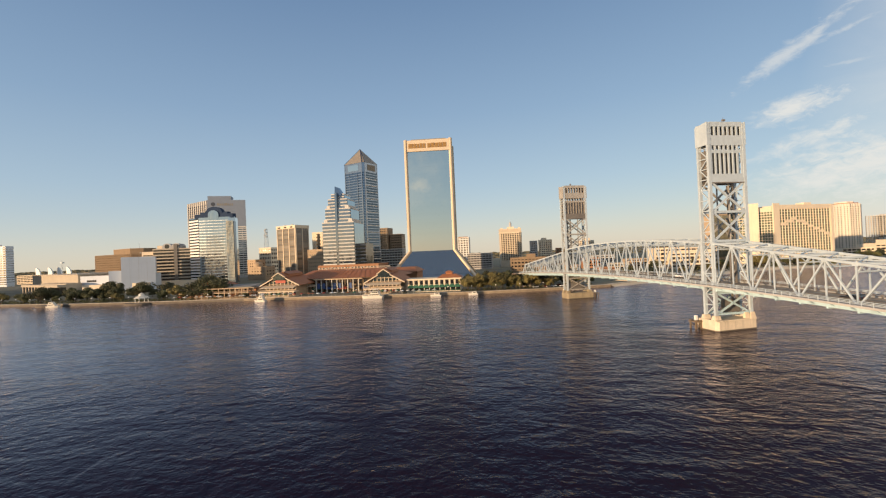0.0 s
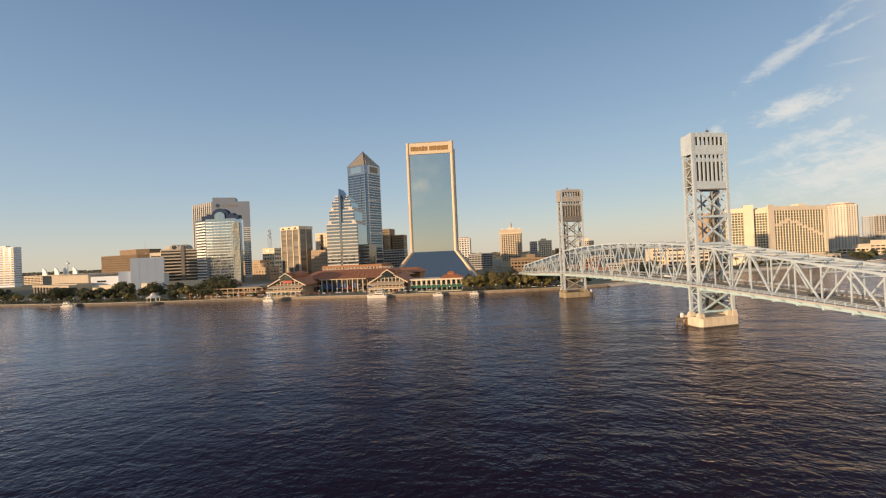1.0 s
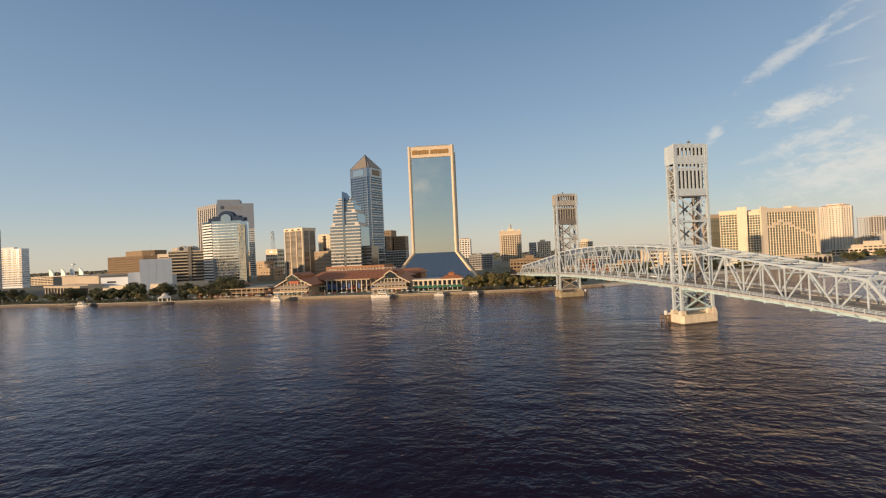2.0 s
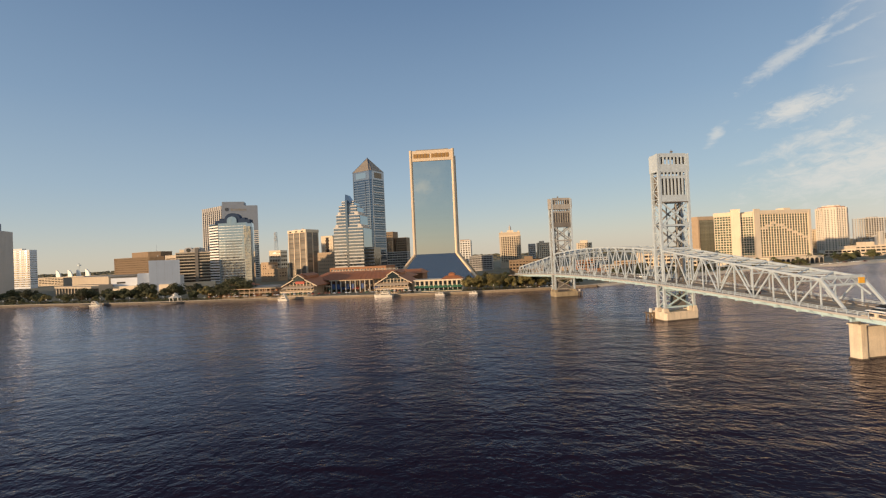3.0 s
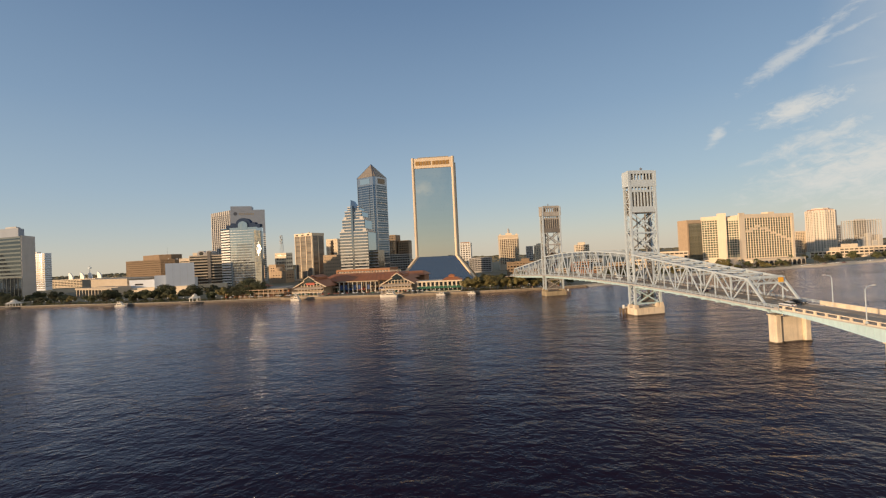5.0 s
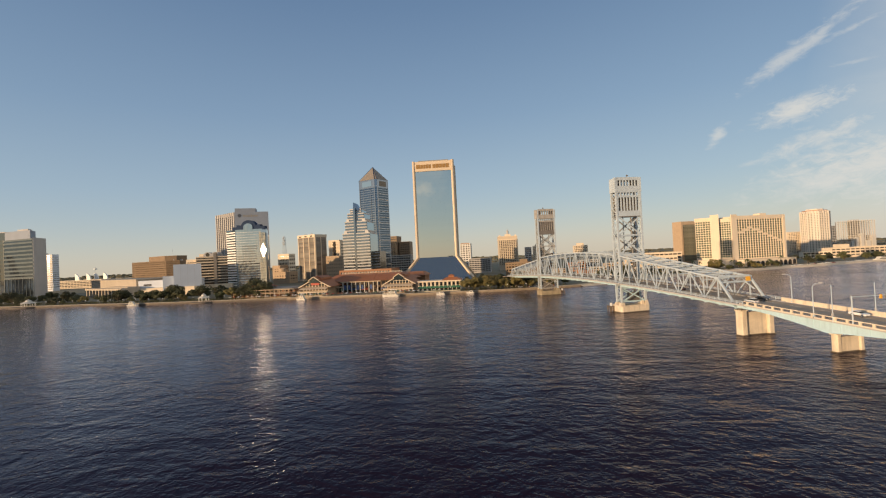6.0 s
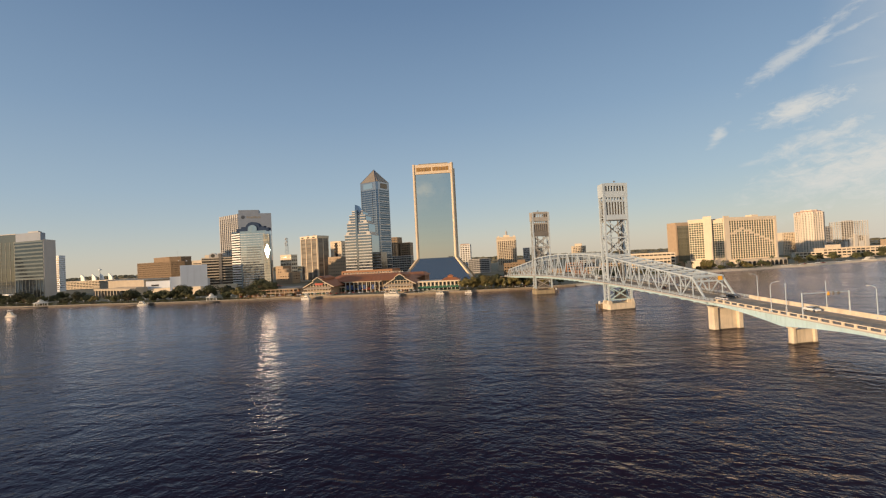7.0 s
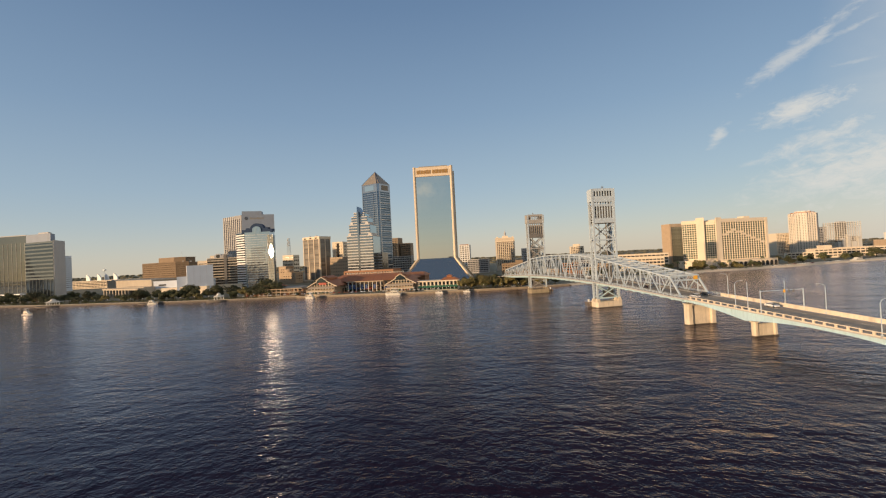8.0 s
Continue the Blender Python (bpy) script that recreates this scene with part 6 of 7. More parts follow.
        part("signal_head", bm, "yellow" if x < 10 else "dark_steel", t)


signal_gantry()


def car(a, s, heading, paint, label, van=False):
    """A car: shaped body, glass cabin, four wheels. heading 0: towards the city."""
    z = deck_z(s)
    pitch = math.degrees(math.atan2(deck_z(s + 2) - deck_z(s - 2), 4.0))
    t = thing("car", (0, 0, 0), 0, label, "car", "cars on the bridge")
    t.matrix_basis = AT @ pose(a, s, z + 0.02, pitch, 0, 0) @ pose(0, 0, 0, 0, 0, heading)
    prof = [(-2.25, 0.35), (2.2, 0.35), (2.3, 0.7), (2.1, 0.92), (1.1, 1.02), (0.5, 1.08), (-1.6, 1.12), (-2.2, 1.05), (-2.32, 0.7)]
    bm = bmnew()
    va = [bm.verts.new((-0.9, y, zz)) for y, zz in prof]
    vb = [bm.verts.new((0.9, y, zz)) for y, zz in prof]
    bm.faces.new(va)
    bm.faces.new(vb[::-1])
    for k in range(len(prof)):
        j = (k + 1) % len(prof)
        bm.faces.new((va[j], va[k], vb[k], vb[j]))
    bmesh.ops.recalc_face_normals(bm, faces=bm.faces[:])
    bmesh.ops.bevel(bm, geom=bm.edges[:], offset=0.06, segments=1, affect="EDGES")
    part("body", bm, paint, t)
    hh = 1.75 if van else 1.46
    back = -2.1 if van else -1.7
    bm = bmnew()
    hexa(bm, [(-0.82, back, 1.05), (0.82, back, 1.05), (0.82, 1.1, 1.0), (-0.82, 1.1, 1.0),
              (-0.66, back + 0.45, hh - 0.06), (0.66, back + 0.45, hh - 0.06), (0.66, 0.25, hh - 0.06), (-0.66, 0.25, hh - 0.06)])
    part("cabin_glass", bm, "g_dark", t)
    bm = bmnew()
    block(bm, -0.68, 0.68, back + 0.42, 0.28, hh - 0.08, hh, 0.05)
    part("roof", bm, paint, t)
    for x in (-0.82, 0.82):
        for y in (-1.4, 1.4):
            bm = bmnew()
            rod(bm, (x - 0.11, y, 0.33), (x + 0.11, y, 0.33), 0.33, 0.33, 14)
            w = part("wheel", bm, "black_rubber", t)
            bm = bmnew()
            rod(bm, (x - 0.125, y, 0.33), (x + 0.125, y, 0.33), 0.19, 0.19, 10)
            part("rim", bm, "steel", w)
    for x in (-0.6, 0.6):
        bm = bmnew()
        block(bm, x - 0.2, x + 0.2, 2.2, 2.31, 0.62, 0.8)
        part("headlight", bm, "white", t)
        bm = bmnew()
        block(bm, x - 0.2, x + 0.2, -2.34, -2.2, 0.72, 0.9)
        part("tail_light", bm, "car_red", t)


car(10.6, -106.5, 180, "car_white", "white saloon car driving on the bridge road")
car(10.4, -75, 180, "car_dark", "dark saloon car leaving the truss span")
car(3.0, -78, 0, "car_white", "pale van entering the truss span", van=True)
car(4.6, -40, 0, "car_dark", "dark car inside the truss span")
car(10.4, 30, 180, "car_white", "white car on the lift span")

# ---- east bank: hotel, towers and low waterside buildings ----
def river_hotel():
    c, r, l = (295.0, 540.0), (374.5, 570.5), (257.5, 555.5)
    tw, w = frame_of(c, r)
    t = thing("hotel", (c[0], c[1], GROUND), tw, "large cream stucco riverside hotel with a grid of dark windows", "hotel")
    h, d = 65.5, 22.0
    bm = bmnew()
    block(bm, 0, w, 0, d, 0, h)
    part("wall", bm, "cream", t)
    # blank end strips and the window grid between them
    facade(t, (0, 0), 0, w, 10, h - 4, 17, 21, band=0.6, pier=0.65, proud=0.25, wall="cream", glass="hotel_glass", panes="each", limit=300, pier_proud=0.8)
    for x0, x1 in ((-0.2, 8.5), (w - 3.5, w + 0.2)):
        bm = bmnew()
        block(bm, x0, x1, -1.2, 0.1, 0, h + (2.5 if x0 < 0 else 0.6))
        part("end_strip", bm, "cream", t)
    bm = bmnew()
    block(bm, 8.5, w - 3.5, -1.0, 0.1, h - 4, h + 0.6)
    part("cornice", bm, "cream", t)
    # stepped filled-in windows that run across the grid
    fh, bw = (h - 14) / 17, w / 23
    for i, (k, n) in enumerate(((11, 3), (12, 3), (13, 2), (12, 3), (11, 2), (10, 2), (9, 2), (8, 2), (7, 2), (6, 3))):
        bm = bmnew()
        x = 9.5 + i * 2.1 * bw
        block(bm, x, min(x + n * bw, w - 4), -0.85, 0, 10 + k * fh - 0.4, 10 + (k + 0.75) * fh)
        part("infill_panel", bm, "cream", t)
    bm = bmnew()
    block(bm, 2, w - 3, -16, 0, 0, 9)
    part("podium", bm, "cream", t)
    for k in range(11):
        x = 5 + k * (w - 14) / 10
        bm = bmnew()
        pts = [(x, 0.2), (x + 5.2, 0.2), (x + 5.2, 4)]
        for j in range(9):
            a = j * math.pi / 8
            pts.append((x + 2.6 + 2.6 * math.cos(a), 4 + 2.6 * math.sin(a)))
        pts.append((x, 4))
        slab_xz(bm, pts, -16.12, -16.0)
        part("arch_opening", bm, "dark_void", t)
    roof_box(t, w * 0.62, w * 0.74, 6, 16, h, h + 3.5, "cream")
    # west wing, turned towards the sun
    tw2, w2 = frame_of(l, c)
    t2 = thing("hotel_wing", (l[0], l[1], GROUND), tw2, "cream stucco hotel wing with a tall blank stair tower", "hotel")
    bm = bmnew()
    block(bm, 0, w2 - 1.0, 0, d, 0, h - 2)
    part("wall", bm, "cream", t2)
    facade(t2, (0, 0), 0, w2 * 0.44, 12, h - 4, 16, 6, band=0.7, pier=0.6, proud=0.2, wall="cream", glass="hotel_glass", panes="each")
    facade(t2, (w2 * 0.67, 0), 0, w2 * 0.33, 12, h - 6, 16, 5, band=0.7, pier=0.6, proud=0.2, wall="cream", glass="hotel_glass", panes="each")
    bm = bmnew()
    block(bm, w2 * 0.43, w2 * 0.67, -5.5, 8, 0, h + 3.5)
    part("stair_tower", bm, "cream", t2)
    bm = bmnew()
    block(bm, -0.6, w2 * 0.43, -0.9, 0.1, h - 4, h + 0.5)
    part("cornice", bm, "cream", t2)
    bm = bmnew()
    block(bm, -6, w2, -12, 0, 0, 10)
    part("podium", bm, "cream", t2)


river_hotel()
t, w, h = shell("hotel_building", (255.6, 600), (300, 616), 18, 67, "brick-clad hotel block with a glass front", "tan", "hotel")
facade(t, (2.5, 0), 0, w - 4, 8, h - 5, 17, 9, band=0.5, pier=0.3, proud=0.2, wall="olive_glass", glass="olive_glass", panes="strip")
for x0, x1 in ((0, 2.4), (w - 1.6, w)):
    bm = bmnew()
    block(bm, x0, x1, -0.9, 0, 0, h - 0.3)
    part("corner_pier", bm, "tan", t)
bm = bmnew()
block(bm, 2.4, w - 1.6, -0.9, 0, h - 4.8, h - 0.4)
part("fascia", bm, "tan", t)
box_office("parking_garage", (160, 512), (224, 514), 26, 25, "stepped cream parking garage with open dark storeys", "cream", 5, 12, band=1.9, pier=0.8, glass="dark_void", category="parking garage")
box_office("parking_garage", (172, 500), (214, 500), 12, 20, "lower cream parking level with open sides", "cream", 4, 9, band=1.9, pier=0.8, glass="dark_void", category="parking garage")


def round_condo():
    t = thing("apartment_tower", (636, 938, GROUND), 0, "tall cream apartment tower with balconies and a stepped crown", "apartment tower")
    h, r = 83.0, 26.0
    outline = []
    for k in range(16):
        a = k * math.pi / 8 + 0.2
        rr = r * (1.0 if k % 2 else 0.9)
        outline.append((rr * math.cos(a), rr * 0.8 * math.sin(a)))
    bm = bmnew()
    prism(bm, outline, 0, h)
    part("wall", bm, "condo", t)
    bm = bmnew()
    prism(bm, [(x * 0.86, y * 0.86) for x, y in outline], h, h + 6)
    part("crown", bm, "condo", t)
    for x, y in outline:
        bm = bmnew()
        block(bm, x * 0.93 - 1.0, x * 0.93 + 1.0, y * 0.93 - 1.0, y * 0.93 + 1.0, h, h + 4.6)
        part("crown_pier", bm, "condo", t)
    bm = bmnew()
    prism(bm, [(x * 0.6, y * 0.6) for x, y in outline], h + 6, h + 9)
    part("crown_top", bm, "condo", t)
    bm = bmnew()
    prism(bm, [(x * 0.88, y * 0.88) for x, y in outline], h + 5, h + 6.2)
    part("crown_edge", bm, "roof_orange", t)
    n = 24
    for side in range(16):
        p, q = outline[side], outline[(side + 1) % 16]
        mid = ((p[0] + q[0]) / 2, (p[1] + q[1]) / 2)
        if mid[1] > 8:
            continue
        tw, ln = frame_of(p, q)
        me = bar_mesh("pilaster", ln * 0.12, 1.0, h + 4, "condo", 0.02)
        for f in (0.0, 0.44, 0.88):
            piece("pilaster", me, t, pose(p[0], p[1], 0, 0, 0, tw) @ Matrix.Translation((ln * f, 0, 0)))
        me = bar_mesh("balcony", ln * 0.6, 1.3, 1.1, "condo", 0.02)
        mw = bar_mesh("window", ln * 0.17, 0.1, 1.9, "hotel_glass")
        for k in range(1, n):
            z = k * h / n
            if side % 2:
                piece("balcony", me, t, pose(p[0], p[1], z, 0, 0, tw) @ Matrix.Translation((ln * 0.2, 0, 0)))
            for f in (0.2, 0.64):
                piece("window", mw, t, pose(p[0], p[1], z + 1.2, 0, 0, tw) @ Matrix.Translation((ln * f, 0, 0)))


round_condo()
box_office("cream_tower", (588, 949), (616, 953), 24, 49, "cream apartment block beside the tall one", "cream", 14, 8, pier=1.6, panes="each")
box_office("grey_building", (500, 900), (548, 905), 26, 22, "grey shaded office block", "conc", 8, 10, pier=0.8)
box_office("dark_tower", (835, 1216), (858, 1222), 24, 64, "narrow dark tower beside the cream apartments", "conc", 14, 4, pier=0.8)


box_office("grey_building", (452, 820), (500, 828), 24, 24, "low grey office block in shade behind the hotel", "conc", 5, 9, band=2.0, pier=0.8)
box_office("tan_building", (840, 1010), (930, 1024), 30, 24, "low tan waterside block with a flat roof", "tan", 4, 12, band=2.6, pier=1.2, panes="each")
box_office("cream_building", (960, 1040), (1040, 1052), 30, 34, "cream waterside block with rows of windows", "cream", 7, 12, band=2.2, pier=1.0, panes="each")


def low_blocks():
    """Small mixed buildings on the bank behind the bridge."""
    rng = random.Random(52)
    for x, y, w, top, wall in ((92, 470, 16, 8, "brick"), (112, 520, 22, 10, "sandstone"), (128, 455, 12, 6, "off_white"), (140, 560, 26, 13, "tan"), (150, 490, 14, 8, "white_conc"),
                               (96, 600, 24, 15, "brick"), (120, 650, 30, 17, "conc"), (190, 600, 26, 15, "tan"), (70, 540, 14, 9, "tan"), (205, 560, 22, 12, "off_white")):
        label = {"brick": "low red-brown brick building on the bank", "sandstone": "low dull sandstone building on the bank", "off_white": "low off-white shed on the bank", "tan": "low tan brick building on the bank",
                 "white_conc": "low pale concrete building on the bank", "conc": "low grey concrete building on the bank"}[wall]
        box_office("low_building", (x, y), (x + w, y + rng.uniform(-2, 4)), 12, top, label, wall, max(2, top // 4), 4, band=1.6, pier=0.9, side=False, category="building")


low_blocks()


def unfinished_tower():
    t = thing("unfinished_tower", (693, 928, GROUND), 12, "unfinished concrete apartment tower with open floors", "construction building")
    w, d, n, fh = 53.0, 32.0, 17, 3.66
    bm = bmnew()
    block(bm, -0.8, w + 0.8, -0.8, d, 0, 0.75)
    me = mesh_of("floor_slab", bm, "white_conc")
    for k in range(n + 1):
        piece("floor_slab", me, t, Matrix.Translation((0, 0, k * fh)))
    bm = bmnew()
    block(bm, 0, 1.1, 0, 1.0, 0, n * fh + 2.5)
    me = mesh_of("column", bm, "white_conc")
    for i in range(11):
        for j in range(4):
            piece("column", me, t, Matrix.Translation((i * (w - 1) / 10, j * (d - 1) / 3, 0)))
    for x0, x1, z1 in ((0, 6, 6), (9, 15, 8), (21, 28, 10), (32, 41, 6), (45, 53, 9)):
        bm = bmnew()
        block(bm, x0, x1, -0.8, 8, 0, z1 * fh)
        part("finished_bay", bm, "white_conc", t)
    bm = bmnew()
    block(bm, 20, 32, 12, 24, 0, n * fh + 4)
    part("core", bm, "conc", t)
    # block partitions a few metres inside the open floors
    bm = bmnew()
    block(bm, 1.5, w - 1.5, 7.5, 7.9, 1.0, fh)
    me = mesh_of("partition_wall", bm, "sandstone")
    for k in range(9):
        piece("partition_wall", me, t, Matrix.Translation((0, 0, k * fh)))


unfinished_tower()
box_office("parking_garage", (503, 688), (612, 692), 30, 17, "long cream arcaded parking building by the river", "cream", 3, 16, band=2.2, pier=1.4, glass="dark_void", category="parking garage", pent=(0.18, 0.28, 5))
box_office("cream_building", (470, 700), (505, 690), 20, 12, "low cream waterside building", "cream", 2, 7, pier=1.0)
box_office("white_building", (720, 760), (790, 790), 30, 26, "white waterside building with dark windows", "precast", 5, 12, pier=0.8, glass="g_dark")
box_office("grey_building", (900, 1050), (990, 1060), 40, 40, "distant white building with a stepped roof", "precast", 6, 10, band=3.0, pent=(0.2, 0.6, 9))

# ---- riverside market hall with orange roofs ----
def gable_pavilion(p, q, depth, eave, ridge, label, sign=True):
    """Two-storey pavilion with a broad gable to the river, terraces and posts."""
    tw, w = frame_of(p, q)
    t = thing("market_pavilion", (p[0], p[1], GROUND), tw, label, "market hall", "market pavilions")
    bm = bmnew()
    block(bm, 1.5, w - 1.5, 3, depth, 0, eave)
    part("wall", bm, "tan", t)
    bm = bmnew()
    slab_xz(bm, [(1.5, eave), (w - 1.5, eave), (w / 2, ridge - 0.6)], 3, 3.6)
    part("gable_wall", bm, "g_green", t)
    for f in (0.35, 0.7):
        bm = bmnew()
        hw = (w / 2 - 1.5) * (1 - f)
        block(bm, w / 2 - hw, w / 2 + hw, 2.75, 3.02, eave + (ridge - 0.6 - eave) * f - 0.2, eave + (ridge - 0.6 - eave) * f + 0.2)
        part("gable_rail", bm, "beige", t)
    bm = bmnew()
    for x0, x1, z0, z1 in ((-2.5, w / 2, eave - 1.3, ridge), (w / 2, w + 2.5, ridge, eave - 1.3)):
        slab_xz(bm, [(x0, z0), (x1, z1), (x1, z1 + 0.5), (x0, z0 + 0.5)], 0.5, depth + 2)
    part("roof", bm, "roof_orange", t, "orange metal gable roof")
    bm = bmnew()
    for x0, x1, z0, z1 in ((-2.5, w / 2, eave - 1.3, ridge), (w / 2, w + 2.5, ridge, eave - 1.3)):
        slab_xz(bm, [(x0, z0 - 0.35), (x1, z1 - 0.35), (x1, z1 + 0.55), (x0, z0 + 0.55)], 0.2, 0.5)
    part("bargeboard", bm, "beige", t)
    # smaller upper gable in front
    bm = bmnew()
    k = w * 0.20
    zk = ridge - (ridge - eave + 1.3) * 0.4
    for x0, x1, z0, z1 in ((w / 2 - k, w / 2, zk + 1.6, ridge + 1.7), (w / 2, w / 2 + k, ridge + 1.7, zk + 1.6)):
        slab_xz(bm, [(x0, z0), (x1, z1), (x1, z1 + 0.45), (x0, z0 + 0.45)], -0.8, 10)
    part("upper_roof", bm, "roof_orange", t)
    bm = bmnew()
    for x0, x1, z0, z1 in ((w / 2 - k, w / 2, zk + 1.6, ridge + 1.7), (w / 2, w / 2 + k, ridge + 1.7, zk + 1.6)):
        slab_xz(bm, [(x0, z0 - 0.3), (x1, z1 - 0.3), (x1, z1 + 0.5), (x0, z0 + 0.5)], -1.1, -0.8)
    part("upper_bargeboard", bm, "beige", t)
    bm = bmnew()
    slab_xz(bm, [(w / 2 - k * 0.85, zk - 0.6), (w / 2 + k * 0.85, zk - 0.6), (w / 2 + k * 0.85, zk + 1.9), (w / 2, ridge + 1.3), (w / 2 - k * 0.85, zk + 1.9)], -0.2, 0.1)
    part("upper_window", bm, "g_green", t)
    # clerestory ridge
    bm = bmnew()
    slab_xz(bm, [(w / 2 - 5, ridge - 1.5), (w / 2 + 5, ridge - 1.5), (w / 2 + 5, ridge + 0.6), (w / 2, ridge + 2.6), (w / 2 - 5, ridge + 0.6)], 6, depth - 3)
    part("lantern", bm, "roof_orange", t)
    # gable posts and braces, windows
    n = 8
    for k in range(n + 1):
        x = 1.5 + (w - 3) * k / n
        zt = eave + (ridge - 1 - eave) * (1 - abs(2 * k / n - 1))
        bm = bmnew()
        block(bm, x - 0.25, x + 0.25, 2.5, 3.0, 0, zt)
        part("gable_post", bm, "beige", t)
        if k < n:
            for z0, z1 in ((0.8, 3.6), (5.2, eave - 0.4)):
                bm = bmnew()
                block(bm, x + 0.5, x + (w - 3) / n - 0.5, 2.9, 3.05, z0, z1)
                part("window", bm, "g_dark", t)
    if sign:
        bm = bmnew()
        z = eave + (ridge - eave) * 0.30
        slab_xz(bm, [(w / 2 - 4.2, z - 1.3), (w / 2 + 4.2, z - 1.3), (w / 2 + 4.2, z + 0.6), (w / 2 + 2, z + 1.7), (w / 2 - 2, z + 1.7), (w / 2 - 4.2, z + 0.6)], 2.2, 2.5)
        part("sign_board", bm, "red_sign", t, "plain red sign board")
    # terraces with railings
    for z, out in ((4.4, -5.0), (0.5, -7.5)):
        bm = bmnew()
        block(bm, -1, w + 1, out, 3, z - 0.9, z)
        part("terrace", bm, "beige", t)
        bm = bmnew()
        for dz in (0.5, 1.05):
            beam(bm, (-1, out + 0.1, z + dz), (w + 1, out + 0.1, z + dz), 0.12)
        for k in range(15):
            x = -1 + (w + 2) * k / 14
            block(bm, x - 0.07, x + 0.07, out + 0.03, out + 0.17, z, z + 1.1)
        part("railing", bm, "beige", t)
    for k in range(8):
        x = (w) * k / 7
        bm = bmnew()
        block(bm, x - 0.3, x + 0.3, -4.9, -4.3, 0.4, 4.0)
        part("terrace_post", bm, "beige", t)
    bm = bmnew()
    hexa(bm, [(0, -4.6, 6.6), (w, -4.6, 6.6), (w, 3, 8.2), (0, 3, 8.2), (0, -4.6, 6.8), (w, -4.6, 6.8), (w, 3, 8.5), (0, 3, 8.5)])
    part("terrace_roof", bm, "beige", t)
    rng = random.Random(int(w * 10))
    for k in range(9):
        bm = bmnew()
        x = 1.5 + k * (w - 3) / 8
        rod(bm, (x, -6.2, 0.5), (x, -6.2, 2.9), 0.05, 0.05, 5)
        rod(bm, (x, -6.2, 2.4), (x, -6.2, 3.1), 1.5, 0.08, 8)
        part("parasol", bm, rng.choice(("off_white", "red_sign", "green", "timber")), t)
    return t


gable_pavilion((-193, 320), (-165, 320), 34, 9.4, 16.6, "market pavilion with orange gable roof and riverside terraces")
gable_pavilion((-107.5, 319), (-81, 320), 34, 9.2, 16.4, "market pavilion with cream posts and an orange gable roof", sign=False)


def market_middle():
    t = thing("market_hall", (-176, 350, GROUND), -1, "long market hall with a broad orange roof and white columns", "market hall")
    w, d = 82.0, 42.0
    bm = bmnew()
    block(bm, 0, w, 0, d, 0, 12)
    part("wall", bm, "timber", t)
    bm = bmnew()
    hexa(bm, [(-4, -3, 11.4), (w + 6, -3, 11.4), (w + 6, d + 3, 11.4), (-4, d + 3, 11.4), (8, 16, 16.8), (w - 8, 16, 16.8), (w - 8, d - 12, 16.8), (8, d - 12, 16.8)])
    part("roof", bm, "roof_orange", t, "broad hipped orange metal roof")
    for k in range(19):
        bm = bmnew()
        x = -2 + k * 5
        beam(bm, (x, -3, 11.5), (8 + (x + 4) * (w - 16) / (w + 10), 16, 16.9), 0.2, 0.25)
        part("roof_seam", bm, "roof_orange", t)
    for k in range(9):
        bm = bmnew()
        x = 17 + k * 4.6
        rod(bm, (x, -6, 0), (x, -6, 10.5), 0.5, 0.42, 10)
        part("column", bm, "off_white", t)
    bm = bmnew()
    block(bm, 15, 57, -7, -5, 10.4, 11.3)
    part("entablature", bm, "tan", t)
    n = 16
    for k in range(n):
        x = 1 + k * (w - 2) / n
        for z in (1.0, 6.2):
            bm = bmnew()
            block(bm, x, x + 3.2, -0.15, 0, z, z + 3.8)
            part("window", bm, "g_dark", t)
    # cloth awnings of several colours under the columns, and terrace rails before them
    for k, cloth in enumerate(("timber", "green", "bus_blue", "red_sign", "timber", "bus_blue", "green")):
        bm = bmnew()
        x = 2 + k * 10.8
        hexa(bm, [(x, -4.6, 3.1), (x + 8.2, -4.6, 3.1), (x + 8.2, -0.2, 4.2), (x, -0.2, 4.2), (x, -4.6, 3.3), (x + 8.2, -4.6, 3.3), (x + 8.2, -0.2, 4.4), (x, -0.2, 4.4)])
        block(bm, x, x + 8.2, -4.7, -4.6, 2.5, 3.3)
        part("awning", bm, cloth, t)
    for x0, x1 in ((-2, 16), (58, 82)):
        bm = bmnew()
        block(bm, x0, x1, -7.5, -0.2, 5.4, 5.9)
        for k in range(7):
            x = x0 + 0.3 + k * (x1 - x0 - 0.6) / 6
            block(bm, x - 0.15, x + 0.15, -7.3, -7.0, 0, 7.0)
        beam(bm, (x0, -7.15, 7.0), (x1, -7.15, 7.0), 0.15)
        beam(bm, (x0, -7.15, 6.5), (x1, -7.15, 6.5), 0.1)
        part("side_terrace", bm, "beige", t)
    # blue banners between the columns
    for k in (1, 2, 4, 5, 7):
        bm = bmnew()
        block(bm, 13 + k * 4.6, 15.4 + k * 4.6, -5.4, -5.2, 3.0, 7.5)
        part("banner", bm, "bus_blue", t)
    # rear hall with a flat red-brown roof edge
    t = thing("market_hall", (-195, 400, GROUND), 0, "rear market hall with a long orange roof edge", "market hall")
    bm = bmnew()
    block(bm, 0, 110, 0, 26, 0, 13.5)
    part("wall", bm, "brick", t)
    bm = bmnew()
    hexa(bm, [(-2, -6, 12.6), (112, -6, 12.6), (112, 28, 12.6), (-2, 28, 12.6), (4, 8, 16.6), (106, 8, 16.6), (106, 20, 16.6), (4, 20, 16.6)])
    part("roof", bm, "roof_orange", t)
    # roof rail with posts
    bm = bmnew()
